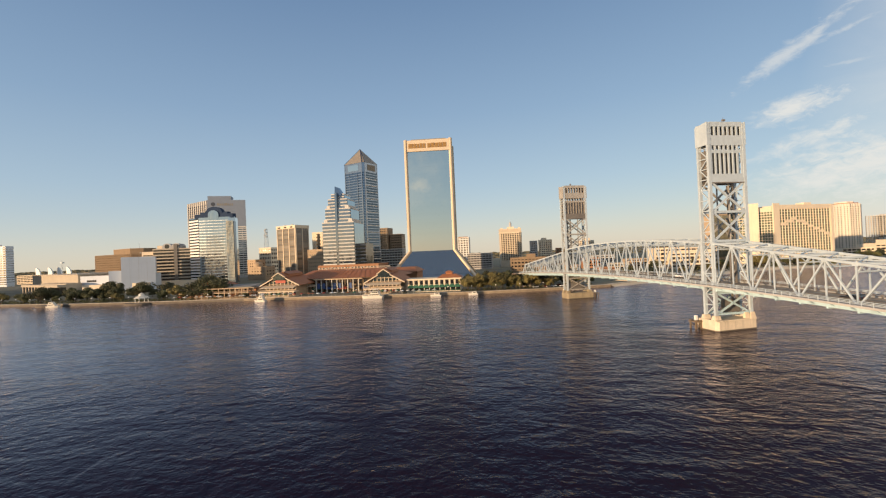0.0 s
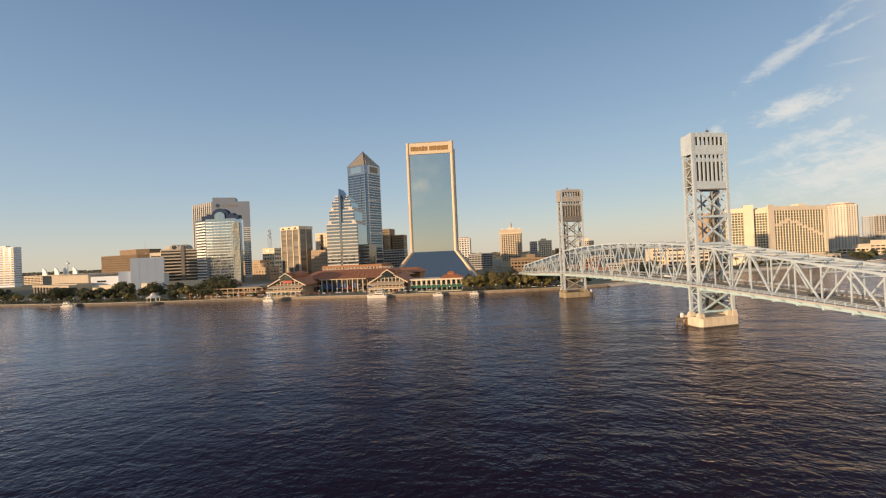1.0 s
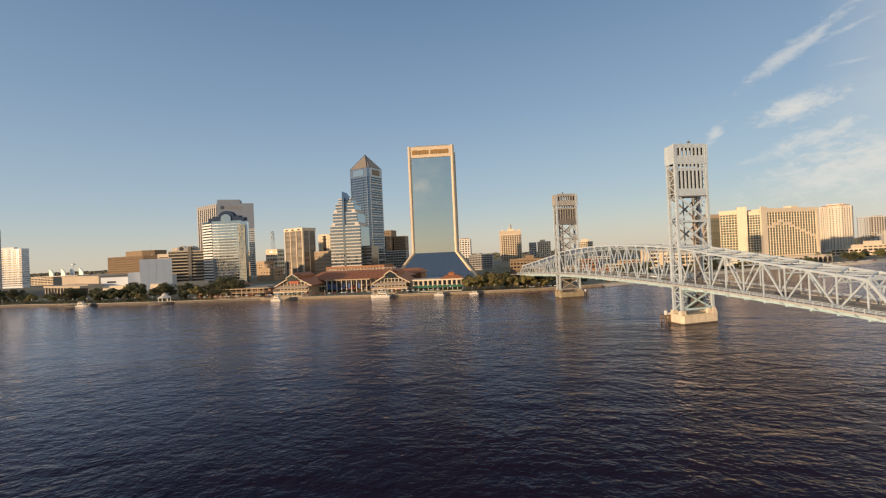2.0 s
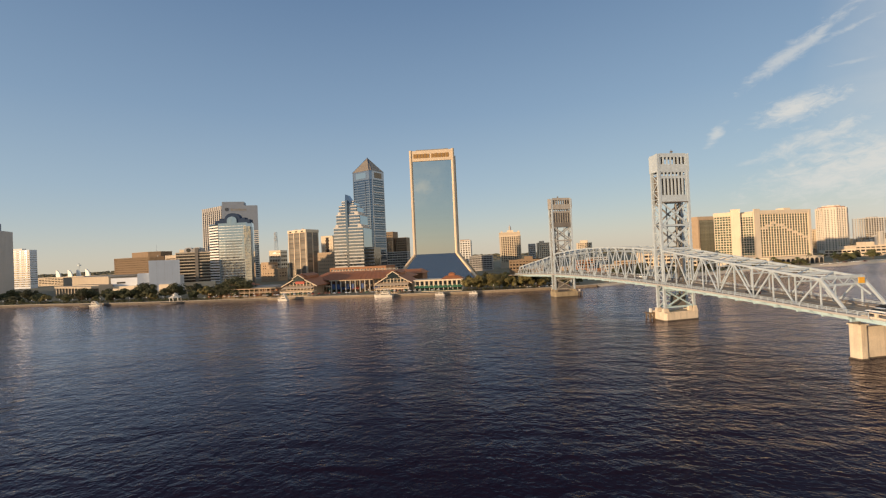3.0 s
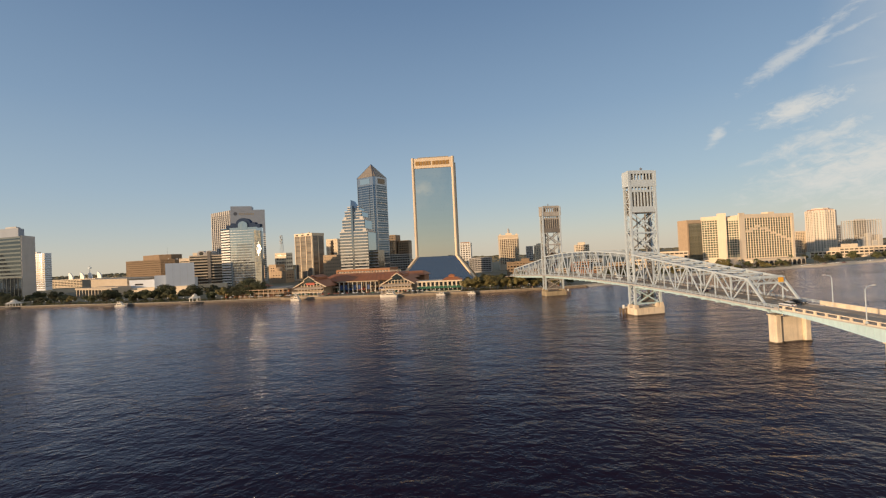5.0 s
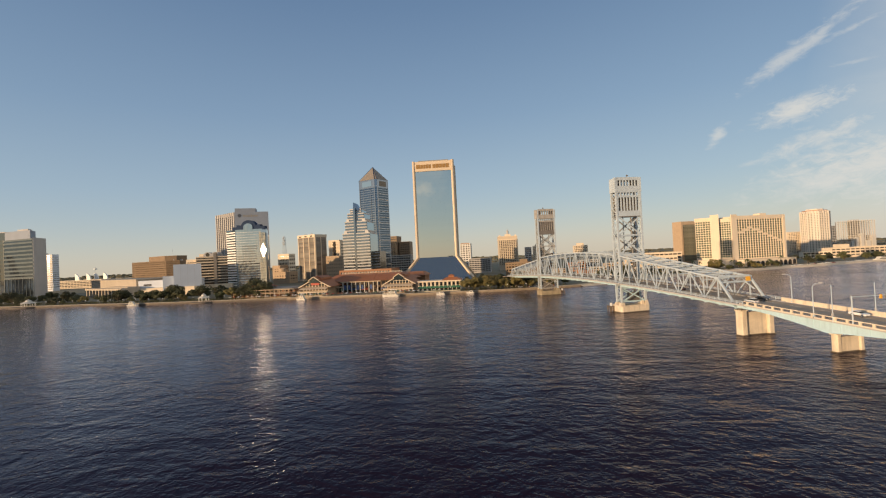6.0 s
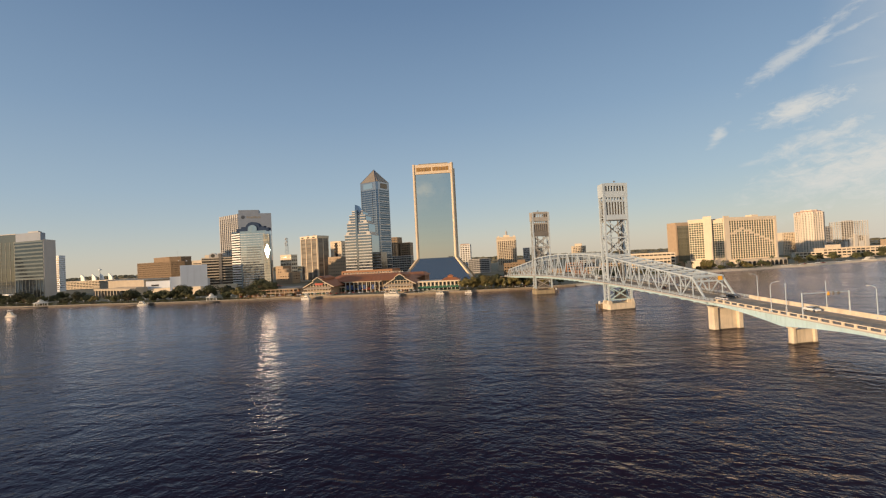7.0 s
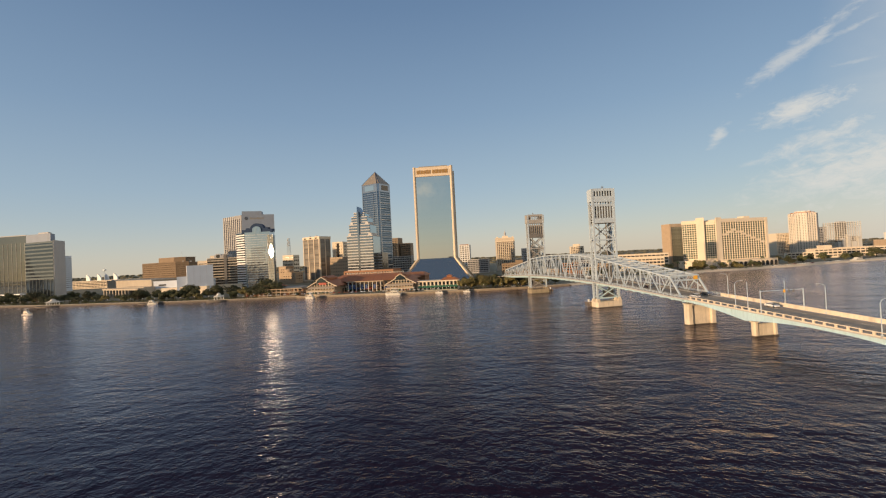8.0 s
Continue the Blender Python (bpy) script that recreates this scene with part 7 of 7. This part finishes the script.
    for z in (17.6, 18.6):
        beam(bm, (10, 8, z), (82, 8, z), 0.25)
    for k in range(19):
        beam(bm, (10 + k * 4, 8, 16.4), (10 + k * 4, 8, 18.8), 0.25)
    part("roof_rail", bm, "off_white", t)


market_middle()


def awning_restaurant():
    t = thing("restaurant", (-77, 325, GROUND), 2, "two-storey riverside restaurant with green awnings and cream columns", "restaurant")
    w, d = 40.0, 18.0
    bm = bmnew()
    block(bm, 0, w, 2, d, 0, 9.2)
    part("wall", bm, "off_white", t)
    bm = bmnew()
    block(bm, -0.8, w + 0.8, -1.2, d + 0.8, 8.6, 9.6)
    part("cornice", bm, "cream", t)
    for k in range(11):
        bm = bmnew()
        x = k * (w - 0.9) / 10
        block(bm, x, x + 0.9, -0.8, 0.1, 4.5, 8.6)
        part("column", bm, "cream", t)
        bm = bmnew()
        block(bm, x + 1.0, x + 3.3, 1.85, 2.0, 5.0, 8.2)
        part("window", bm, "g_dark", t)
    for k in range(10):
        bm = bmnew()
        x0, x1 = k * 4.0 + 0.15, k * 4.0 + 3.85
        hexa(bm, [(x0, -3.2, 3.0), (x1, -3.2, 3.0), (x1, 0, 4.7), (x0, 0, 4.7), (x0, -3.2, 3.15), (x1, -3.2, 3.15), (x1, 0, 4.9), (x0, 0, 4.9)])
        part("awning", bm, "green", t)
        bm = bmnew()
        block(bm, x0 + 0.2, x1 - 0.2, 1.85, 2.0, 0.3, 3.2)
        part("window", bm, "g_dark", t)
    bm = bmnew()
    block(bm, 0, w, -4.5, 2, -0.2, 0.4)
    part("terrace", bm, "cream", t)
    bm = bmnew()
    for dz in (0.8, 1.4):
        beam(bm, (0, -4.4, dz), (w, -4.4, dz), 0.12)
    for k in range(21):
        beam(bm, (k * 2, -4.4, 0.4), (k * 2, -4.4, 1.45), 0.14)
    part("railing", bm, "green", t)
    # small orange roofed upper room
    bm = bmnew()
    hexa(bm, [(22, 0, 9.6), (w + 1.4, 0, 9.6), (w + 1.4, d, 9.6), (22, d, 9.6), (26, 5, 12.2), (36, 5, 12.2), (36, d - 5, 12.2), (26, d - 5, 12.2)])
    part("hip_roof", bm, "roof_orange", t)
    bm = bmnew()
    block(bm, 28.5, 33.5, 5.5, d - 6, 12.2, 13.4)
    hexa(bm, [(27.6, 4.8, 13.4), (34.4, 4.8, 13.4), (34.4, d - 5, 13.4), (27.6, d - 5, 13.4), (30, 7, 14.8), (32, 7, 14.8), (32, d - 7.5, 14.8), (30, d - 7.5, 14.8)])
    part("lantern", bm, "roof_orange", t)


awning_restaurant()


def west_terrace():
    """Low dining terrace at the west end of the market, with a small orange-roofed pavilion."""
    t = thing("dining_terrace", (-262, 318, GROUND), 0, "open dining terrace with cream beams and an orange pavilion roof", "terrace")
    w = 60.0
    for z in (0.4, 4.6):
        bm = bmnew()
        block(bm, 0, w, -3, 16, z - 0.5, z)
        part("floor_slab", bm, "tan", t)
        for dz in (0.55, 1.1):
            bm = bmnew()
            beam(bm, (0, -2.9, z + dz), (w, -2.9, z + dz), 0.14)
            part("rail", bm, "tan", t)
    for k in range(13):
        bm = bmnew()
        block(bm, k * 4.9, k * 4.9 + 0.5, -2.9, -2.4, 0.4, 7.6)
        part("post", bm, "tan", t)
    bm = bmnew()
    block(bm, -0.5, w + 0.5, -3.2, -2.2, 7.5, 8.1)
    part("beam", bm, "tan", t)
    bm = bmnew()
    block(bm, 1, w - 1, 9, 16, 0.4, 7.4)
    part("back_wall", bm, "brick", t)
    for k in range(10):
        bm = bmnew()
        block(bm, 3 + k * 5.6, 6.6 + k * 5.6, 8.85, 9.0, 5.2, 7.0)
        part("window", bm, "g_dark", t)
    bm = bmnew()
    hexa(bm, [(3, 0, 8.1), (26, 0, 8.1), (26, 16, 8.1), (3, 16, 8.1), (11, 6, 12.4), (18, 6, 12.4), (18, 10, 12.4), (11, 10, 12.4)])
    part("hip_roof", bm, "roof_orange", t)
    bm = bmnew()
    hexa(bm, [(27, 1, 8.3), (w, 1, 8.3), (w, 16, 9.8), (27, 16, 9.8), (27, 1, 8.6), (w, 1, 8.6), (w, 16, 10.1), (27, 16, 10.1)])
    part("lean_roof", bm, "roof_grey", t)


west_terrace()


def parasol(p, cloth):
    t = thing("parasol", p, 0, "cafe parasol on the market terrace", "parasol", "parasols on the market terraces")
    bm = bmnew()
    rod(bm, (0, 0, 0), (0, 0, 2.7), 0.05, 0.05, 6)
    rod(bm, (0, 0, 0), (0, 0, 0.12), 0.4, 0.35, 8)
    part("pole", bm, "off_white", t)
    bm = bmnew()
    rod(bm, (0, 0, 2.2), (0, 0, 2.95), 1.7, 0.08, 8)
    part("canopy", bm, cloth, t)


rng = random.Random(77)
for k in range(46):
    parasol((-262 + k * 4.6 + rng.uniform(-1, 1), 309.5 + rng.uniform(-1.0, 2.2), GROUND + 0.06), rng.choice(("off_white", "off_white", "red_sign", "green", "white", "roof_orange")))


def west_cafes():
    t = thing("restaurant", (-252, 328, GROUND), -2, "low waterside cafes with dark awnings and an orange hipped roof", "restaurant")
    w = 50.0
    bm = bmnew()
    block(bm, 0, w, 2, 24, 0, 7.4)
    part("wall", bm, "tan", t)
    for z0, z1 in ((3.2, 3.9), (7.2, 7.9)):
        bm = bmnew()
        block(bm, -1, w + 1, -4.5, 25, z0, z1)
        part("floor_edge", bm, "sandstone", t)
    for k in range(13):
        bm = bmnew()
        x = k * w / 12
        block(bm, x - 0.25, x + 0.25, -4.2, -3.7, 0, 7.2)
        part("post", bm, "sandstone", t)
        if k < 12:
            bm = bmnew()
            block(bm, x + 0.4, x + w / 12 - 0.4, 1.85, 2.0, 0.4, 3.0)
            part("window", bm, "g_dark", t)
            bm = bmnew()
            hexa(bm, [(x + .2, -7, 2.3), (x + w / 12 - .2, -7, 2.3), (x + w / 12 - .2, -4.4, 3.2), (x + .2, -4.4, 3.2), (x + .2, -7, 2.45), (x + w / 12 - .2, -7, 2.45), (x + w / 12 - .2, -4.4, 3.4), (x + .2, -4.4, 3.4)])
            part("awning", bm, "brick" if k % 3 else "timber", t)
    bm = bmnew()
    hexa(bm, [(2, 0, 7.9), (26, 0, 7.9), (26, 20, 7.9), (2, 20, 7.9), (10, 7, 12.2), (18, 7, 12.2), (18, 13, 12.2), (10, 13, 12.2)])
    part("hip_roof", bm, "roof_orange", t)


west_cafes()


# ---- gazebos, boats ----
def gazebo(x, y, z=GROUND, r=4.6):
    t = thing("gazebo", (x, y, z), 20, "small white riverside gazebo with a tiered hipped roof", "gazebo", "gazebos on the promenade")
    for k in range(8):
        a = k * math.pi / 4
        bm = bmnew()
        rod(bm, (r * math.cos(a), r * math.sin(a), 0), (r * math.cos(a), r * math.sin(a), 3.4), 0.2, 0.2, 6)
        part("post", bm, "white", t)
    for r0, r1, z0, z1 in ((r * 1.25, r * 0.45, 3.3, 5.4), (r * 0.55, 0.1, 6.0, 7.6)):
        bm = bmnew()
        lo = [bm.verts.new((r0 * math.cos(k * math.pi / 4), r0 * math.sin(k * math.pi / 4), z0)) for k in range(8)]
        hi = [bm.verts.new((r1 * math.cos(k * math.pi / 4), r1 * math.sin(k * math.pi / 4), z1)) for k in range(8)]
        bm.faces.new(lo[::-1])
        bm.faces.new(hi)
        for k in range(8):
            bm.faces.new((lo[k], lo[(k + 1) % 8], hi[(k + 1) % 8], hi[k]))
        part("roof", bm, "off_white", t)
    bm = bmnew()
    rod(bm, (0, 0, 5.3), (0, 0, 6.1), r * 0.42, r * 0.42, 8)
    part("drum", bm, "white", t)
    bm = bmnew()
    rod(bm, (0, 0, -0.3), (0, 0, 0.3), r * 1.15, r * 1.15, 8)
    part("floor", bm, "promenade", t)


def jut(x, y, r):
    """A rounded piece of promenade that stands out over the water."""
    bm = bmnew()
    pts = [(x + r * math.cos(k * math.pi / 8), y + r * 0.7 * math.sin(k * math.pi / 8)) for k in range(16)]
    prism(bm, pts, -3, GROUND - 0.1)
    tagged(part("pavement_jut", bm, "seawall"), "rounded concrete landing standing out into the river", "promenade", kind="structure")


jut(-287, 303, 11)
gazebo(-287, 306)
jut(-512, 320, 16)
gazebo(-512, 323, r=6.0)
jut(-372, 303, 7)


def motor_boat(x, y, turn, ln, label, decks=2, group="boats on the river", canopy=False):
    t = thing("motor_boat", (x, y, 0), turn, label, "boat", group)
    b = ln * 0.15
    prof = [(-ln / 2, b), (ln * 0.15, b), (ln * 0.38, b * 0.62), (ln / 2, 0.02), (ln * 0.38, -b * 0.62), (ln * 0.15, -b), (-ln / 2, -b)]
    bm = bmnew()
    hz = ln * 0.10
    lo = [bm.verts.new((px * 0.92, py * 0.78, -0.5)) for px, py in prof]
    hi = [bm.verts.new((px, py, hz * (1.0 + 0.35 * max(0, px / ln * 2)))) for px, py in prof]
    bm.faces.new(hi[::-1])
    bm.faces.new(lo)
    for k in range(len(prof)):
        j = (k + 1) % len(prof)
        bm.faces.new((lo[j], lo[k], hi[k], hi[j]))
    bmesh.ops.recalc_face_normals(bm, faces=bm.faces[:])
    part("hull", bm, "off_white", t)
    z = hz
    x0, x1 = -ln * 0.36, ln * 0.2
    for k in range(decks):
        hh = max(1.6, ln * 0.085)
        bm = bmnew()
        hexa(bm, [(x0, -b * .82, z), (x1, -b * .82, z), (x1, b * .82, z), (x0, b * .82, z), (x0 + .2, -b * .76, z + hh), (x1 - hh * .7, -b * .76, z + hh), (x1 - hh * .7, b * .76, z + hh), (x0 + .2, b * .76, z + hh)])
        part("cabin", bm, "off_white", t)
        bm = bmnew()
        block(bm, x0 + 0.6, x1 - hh * 0.9, -b * .815, b * .815, z + hh * 0.42, z + hh * 0.78)
        part("cabin_window", bm, "g_dark", t)
        z += hh
        x0, x1 = x0 + ln * 0.06, x1 - ln * 0.12
    if canopy:
        bm = bmnew()
        block(bm, x0 - 1, x1 + 1, -b * .8, b * .8, z + 1.6, z + 1.75)
        for xx in (x0, x1):
            for yy in (-b * .7, b * .7):
                rod(bm, (xx, yy, z), (xx, yy, z + 1.6), 0.06, 0.06, 5)
        part("canopy", bm, "white", t)
    bm = bmnew()
    rod(bm, (x0 + 1, 0, z), (x0 + 0.6, 0, z + ln * 0.12), 0.06, 0.03, 5)
    part("mast", bm, "steel", t)
    bm = bmnew()
    for sgn in (-1, 1):
        beam(bm, (ln * 0.15, sgn * b * .9, hz + 1.0), (ln * 0.45, sgn * 0.2, hz * 1.3 + 0.9), 0.06)
        for f in (0, 0.5, 1):
            xx, yy = ln * (0.15 + 0.3 * f), sgn * (b * .9 * (1 - f) + 0.2 * f)
            beam(bm, (xx, yy, hz), (xx, yy, hz * (1 + .3 * f) + 1.0 - 0.1 * f), 0.05)
    part("bow_rail", bm, "steel", t)
    return t


motor_boat(-359, 299, 8, 11, "white motor cruiser moored beside the seawall")
motor_boat(-181, 296, 170, 10.5, "white motor cruiser lying off the promenade", canopy=True)
motor_boat(-97, 299, 178, 16, "white double-deck tour boat moored at the market", canopy=True)
motor_boat(-52, 301, 175, 8, "small white boat moored at the seawall", decks=1)
motor_boat(-26, 304, 175, 7, "small white boat at the quay edge", decks=1)
motor_boat(-427, 230, 5, 10, "white motor boat under way on the open river", canopy=True)
motor_boat(476, 560, 200, 22, "red and white excursion boat at the far quay")
motor_boat(545, 578, 25, 30, "white excursion boat at the far quay")


# ---- trees ----
def leaf_clumps(bm, rng, centre, r, n, size, squash=0.75):
    for _ in range(n):
        v = Vector((rng.gauss(0, 1), rng.gauss(0, 1), rng.gauss(0, 1))).normalized() * (r * rng.uniform(0.55, 1.05))
        c = Vector(centre) + Vector((v.x, v.y, v.z * squash))
        s = size * rng.uniform(0.6, 1.4)
        nrm = (v.normalized() + Vector((rng.uniform(-.7, .7), rng.uniform(-.7, .7), rng.uniform(-.2, .9)))).normalized()
        a = nrm.orthogonal().normalized()
        a.rotate(Matrix.Rotation(rng.uniform(0, 6.28), 3, nrm))
        b = nrm.cross(a)
        k = [c + a * s, c + b * s * 0.7 + nrm * s * 0.25, c - a * s * 0.9, c - b * s * 0.75 + nrm * s * 0.15]
        mid = bm.verts.new(c + nrm * s * 0.45)
        vs = [bm.verts.new(p) for p in k]
        for i in range(4):
            bm.faces.new((vs[i], vs[(i + 1) % 4], mid))


def broad_tree(seed, h, spread, leaf="leaf", label="broad dark green oak tree on the riverside promenade"):
    rng = random.Random(seed)
    t = thing("tree", (0, 0, -50), 0, label, "tree", "trees along the bank")
    bm = bmnew()
    rod(bm, (0, 0, -0.3), (0.2, 0.1, h * 0.26), h * 0.035, h * 0.022, 8)
    tips = []
    for k in range(8):
        a = k * 0.8 + rng.uniform(-.3, .3)
        ln = spread * rng.uniform(0.45, 0.75)
        tip = Vector((math.cos(a) * ln, math.sin(a) * ln, h * rng.uniform(0.34, 0.75)))
        rod(bm, (0.2, 0.1, h * 0.25), tip, h * 0.016, h * 0.005, 6)
        tips.append(tip)
    tips.append(Vector((0, 0, h * 0.8)))
    rod(bm, (0.2, 0.1, h * 0.25), tips[-1], h * 0.016, h * 0.005, 6)
    part("trunk", bm, "bark", t)
    bm = bmnew()
    for tip in tips:
        for _ in range(3):
            c = tip + Vector((rng.uniform(-1, 1) * spread * .28, rng.uniform(-1, 1) * spread * .28, rng.uniform(-.06, .12) * h))
            leaf_clumps(bm, rng, c, spread * rng.uniform(0.24, 0.40), 70, 0.55)
    part("crown", bm, leaf, t)
    return t


def palm_tree(seed, h):
    rng = random.Random(seed)
    t = thing("palm_tree", (0, 0, -50), 0, "slender palm tree with a drooping green crown", "palm tree", "palms along the bank")
    bm = bmnew()
    p = Vector((0, 0, -0.3))
    for k in range(5):
        q = Vector((0.12 * k * k * 0.3, 0, h * (k + 1) / 5))
        rod(bm, p, q, 0.26 - 0.02 * k, 0.24 - 0.02 * k, 7)
        p = q
    part("trunk", bm, "bark", t)
    bm = bmnew()
    for k in range(26):
        a = k * 2.4 + rng.uniform(-.2, .2)
        lift = rng.uniform(-0.3, 1.0)
        prev = p
        w = 0.35
        for j in range(1, 5):
            r = 2.9 * j / 4
            q = p + Vector((math.cos(a) * r, math.sin(a) * r, lift * r * 0.8 - 0.30 * r * r))
            side = Vector((-math.sin(a), math.cos(a), 0)) * w
            va = [bm.verts.new(x) for x in (prev - side, prev + side, q + side * 0.8, q - side * 0.8)]
            bm.faces.new(va)
            prev, w = q, w * 0.85
    part("crown", bm, "palm", t)
    return t


OAKS = [broad_tree(1, 12.0, 7.0), broad_tree(2, 10.0, 5.6), broad_tree(3, 14.0, 8.4), broad_tree(5, 8.0, 4.6)]
OLIVES = [broad_tree(11, 12.0, 7.5, "leaf_olive", "bushy sunlit olive-green tree near the water"), broad_tree(12, 9.0, 5.5, "leaf_olive", "small sunlit olive-green tree by the promenade")]
PALMS = [palm_tree(7, 9.0), palm_tree(8, 11.0)]


def shore_point(x, back):
    """A place the given metres behind the water's edge."""
    for (x0, y0), (x1, y1) in zip(SHORE, SHORE[1:]):
        if x0 <= x <= x1:
            d = Vector((x1 - x0, y1 - y0, 0)).normalized()
            return Vector((x, y0 + (y1 - y0) * (x - x0) / (x1 - x0), 0)) + Vector((-d.y, d.x, 0)) * back
    return Vector((x, 400, 0))


def plant(kinds, x, back, scale=1.0, used=set()):
    p = shore_point(x, back)
    k = random.Random(int(x * 7 + back * 13)).randrange(len(kinds))
    m = pose(p.x, p.y, GROUND - 0.05, 0, 0, (x * 37 + back * 11) % 360) @ Matrix.Scale(scale, 4)
    if kinds[k].name in used:
        new_tree = copy_thing(kinds[k], m)
        new_tree.scale = (scale, scale, scale)
    else:
        used.add(kinds[k].name)
        kinds[k].matrix_basis = m


def plant_all():
    rng = random.Random(12)
    x = -770.0
    while x < -225:
        x += rng.choice((5, 7, 9, 14, 24)) * rng.uniform(0.8, 1.2)
        plant(OAKS, x, rng.uniform(9, 24), rng.choice((0.45, 0.6, 0.8, 1.0, 1.2)) * rng.uniform(0.85, 1.15))
        if rng.random() < 0.6:
            plant(OAKS, x + 4, rng.uniform(30, 58), rng.uniform(0.8, 1.4))
    for x, b, s in ((-236, 14, 1.25), (-243, 20, 1.4), (-229, 18, 1.2), (-250, 13, 1.0), (-352, 24, 1.4), (-340, 30, 1.35), (-410, 26, 1.2)):
        plant(OAKS, x, b, s)
    for x, b, s in ((-262, 12, 1.35), (-322, 16, 0.8), (-455, 18, 0.7), (-30, 12, 0.9), (-22, 16, 1.0), (-8, 12, 1.1), (6, 14, 0.8), (18, 12, 1.0), (33, 13, 0.9), (48, 14, 0.8), (196, 22, 1.0), (214, 18, 0.9), (252, 18, 1.1), (262, 22, 1.0)):
        plant(OLIVES, x, b, s)
    # east of the market, up to the bridge
    x = -38.0
    while x < 62:
        x += rng.uniform(5.0, 10)
        plant(OLIVES if rng.random() < 0.6 else OAKS, x, rng.uniform(14, 28), rng.uniform(0.6, 1.1))
        plant(OAKS, x + 3, rng.uniform(36, 75), rng.uniform(0.8, 1.2))
    x = 78.0
    while x < 170:
        x += rng.uniform(8, 14)
        plant(OAKS, x, rng.uniform(14, 60), rng.uniform(0.6, 0.95))
    # hotel waterfront
    x = 170.0
    while x < 345:
        x += rng.uniform(6, 12)
        plant(OAKS if rng.random() < 0.5 else OLIVES, x, rng.uniform(14, 34), rng.uniform(0.45, 0.8))
        if rng.random() < 0.5:
            plant(PALMS, x + 3, rng.uniform(12, 22), rng.uniform(0.9, 1.25))
    x = 345.0
    while x < 720:
        x += rng.uniform(8, 18)
        plant(PALMS if rng.random() < 0.5 else OAKS, x, rng.uniform(14, 60), rng.uniform(0.75, 1.15))


plant_all()


# ---- small waterside things ----
def promenade_lamp(p):
    t = thing("promenade_lamp", p, 0, "dark promenade lamp post with a white globe", "lamp post", "lamp posts on the promenade")
    bm = bmnew()
    rod(bm, (0, 0, 0), (0, 0, 3.9), 0.12, 0.07, 6)
    rod(bm, (0, 0, 0), (0, 0, 0.6), 0.25, 0.15, 6)
    part("post", bm, "dark_steel", t)
    bm = bmnew()
    bmesh.ops.create_icosphere(bm, subdivisions=2, radius=0.42, matrix=Matrix.Translation((0, 0, 4.2)))
    part("globe", bm, "white", t)
    return t


LAMP = None
for k in range(44):
    x = -690 + k * 17.0
    if -215 < x < -35 and k % 2:
        continue
    p = shore_point(x, 3.0)
    m = pose(p.x, p.y, GROUND + 0.06)
    if LAMP is None:
        LAMP = promenade_lamp((p.x, p.y, GROUND + 0.06))
    else:
        copy_thing(LAMP, m)


def shrubs():
    """Low planting behind the promenade."""
    rng = random.Random(31)
    for lo, hi, n, label in ((-760, -222, 420, "low dark shrubs and hedges behind the promenade"), (-36, 66, 40, "low shrubs on the bank beside the bridge"),
                             (165, 345, 60, "low green shrubs along the hotel waterfront")):
        bm = bmnew()
        for _ in range(n):
            p = shore_point(rng.uniform(lo, hi), rng.uniform(8, 20))
            r = rng.uniform(0.9, 2.6)
            leaf_clumps(bm, rng, (p.x, p.y, GROUND + r * 0.45), r, 26, 0.42, 0.6)
        tagged(part("shrubs", bm, "leaf"), label, "shrubs", kind="stuff")


shrubs()


def parked_car(p, turn, paint):
    t = thing("parked_car", p, turn, "small parked car beside the promenade", "car", "cars parked on the bank")
    bm = bmnew()
    block(bm, -2.2, 2.2, -0.9, 0.9, 0.35, 0.95, 0.08)
    part("body", bm, paint, t)
    bm = bmnew()
    block(bm, -1.5, 0.9, -0.8, 0.8, 0.95, 1.5, 0.28)
    part("cabin", bm, "g_dark", t)
    for x in (-1.4, 1.4):
        for y in (-0.82, 0.82):
            bm = bmnew()
            rod(bm, (x, y - 0.1, 0.33), (x, y + 0.1, 0.33), 0.33, 0.33, 10)
            part("wheel", bm, "black_rubber", t)


for k in range(46):
    r = random.Random(k)
    x = r.choice((r.uniform(20, 66), r.uniform(345, 520), r.uniform(250, 420), r.uniform(-640, -430)))
    p = shore_point(x, r.uniform(9, 18))
    parked_car((p.x, p.y, GROUND), r.uniform(10, 40) if x > 0 else r.uniform(-15, 5), r.choice(("car_white", "car_white", "car_dark", "car_red")))
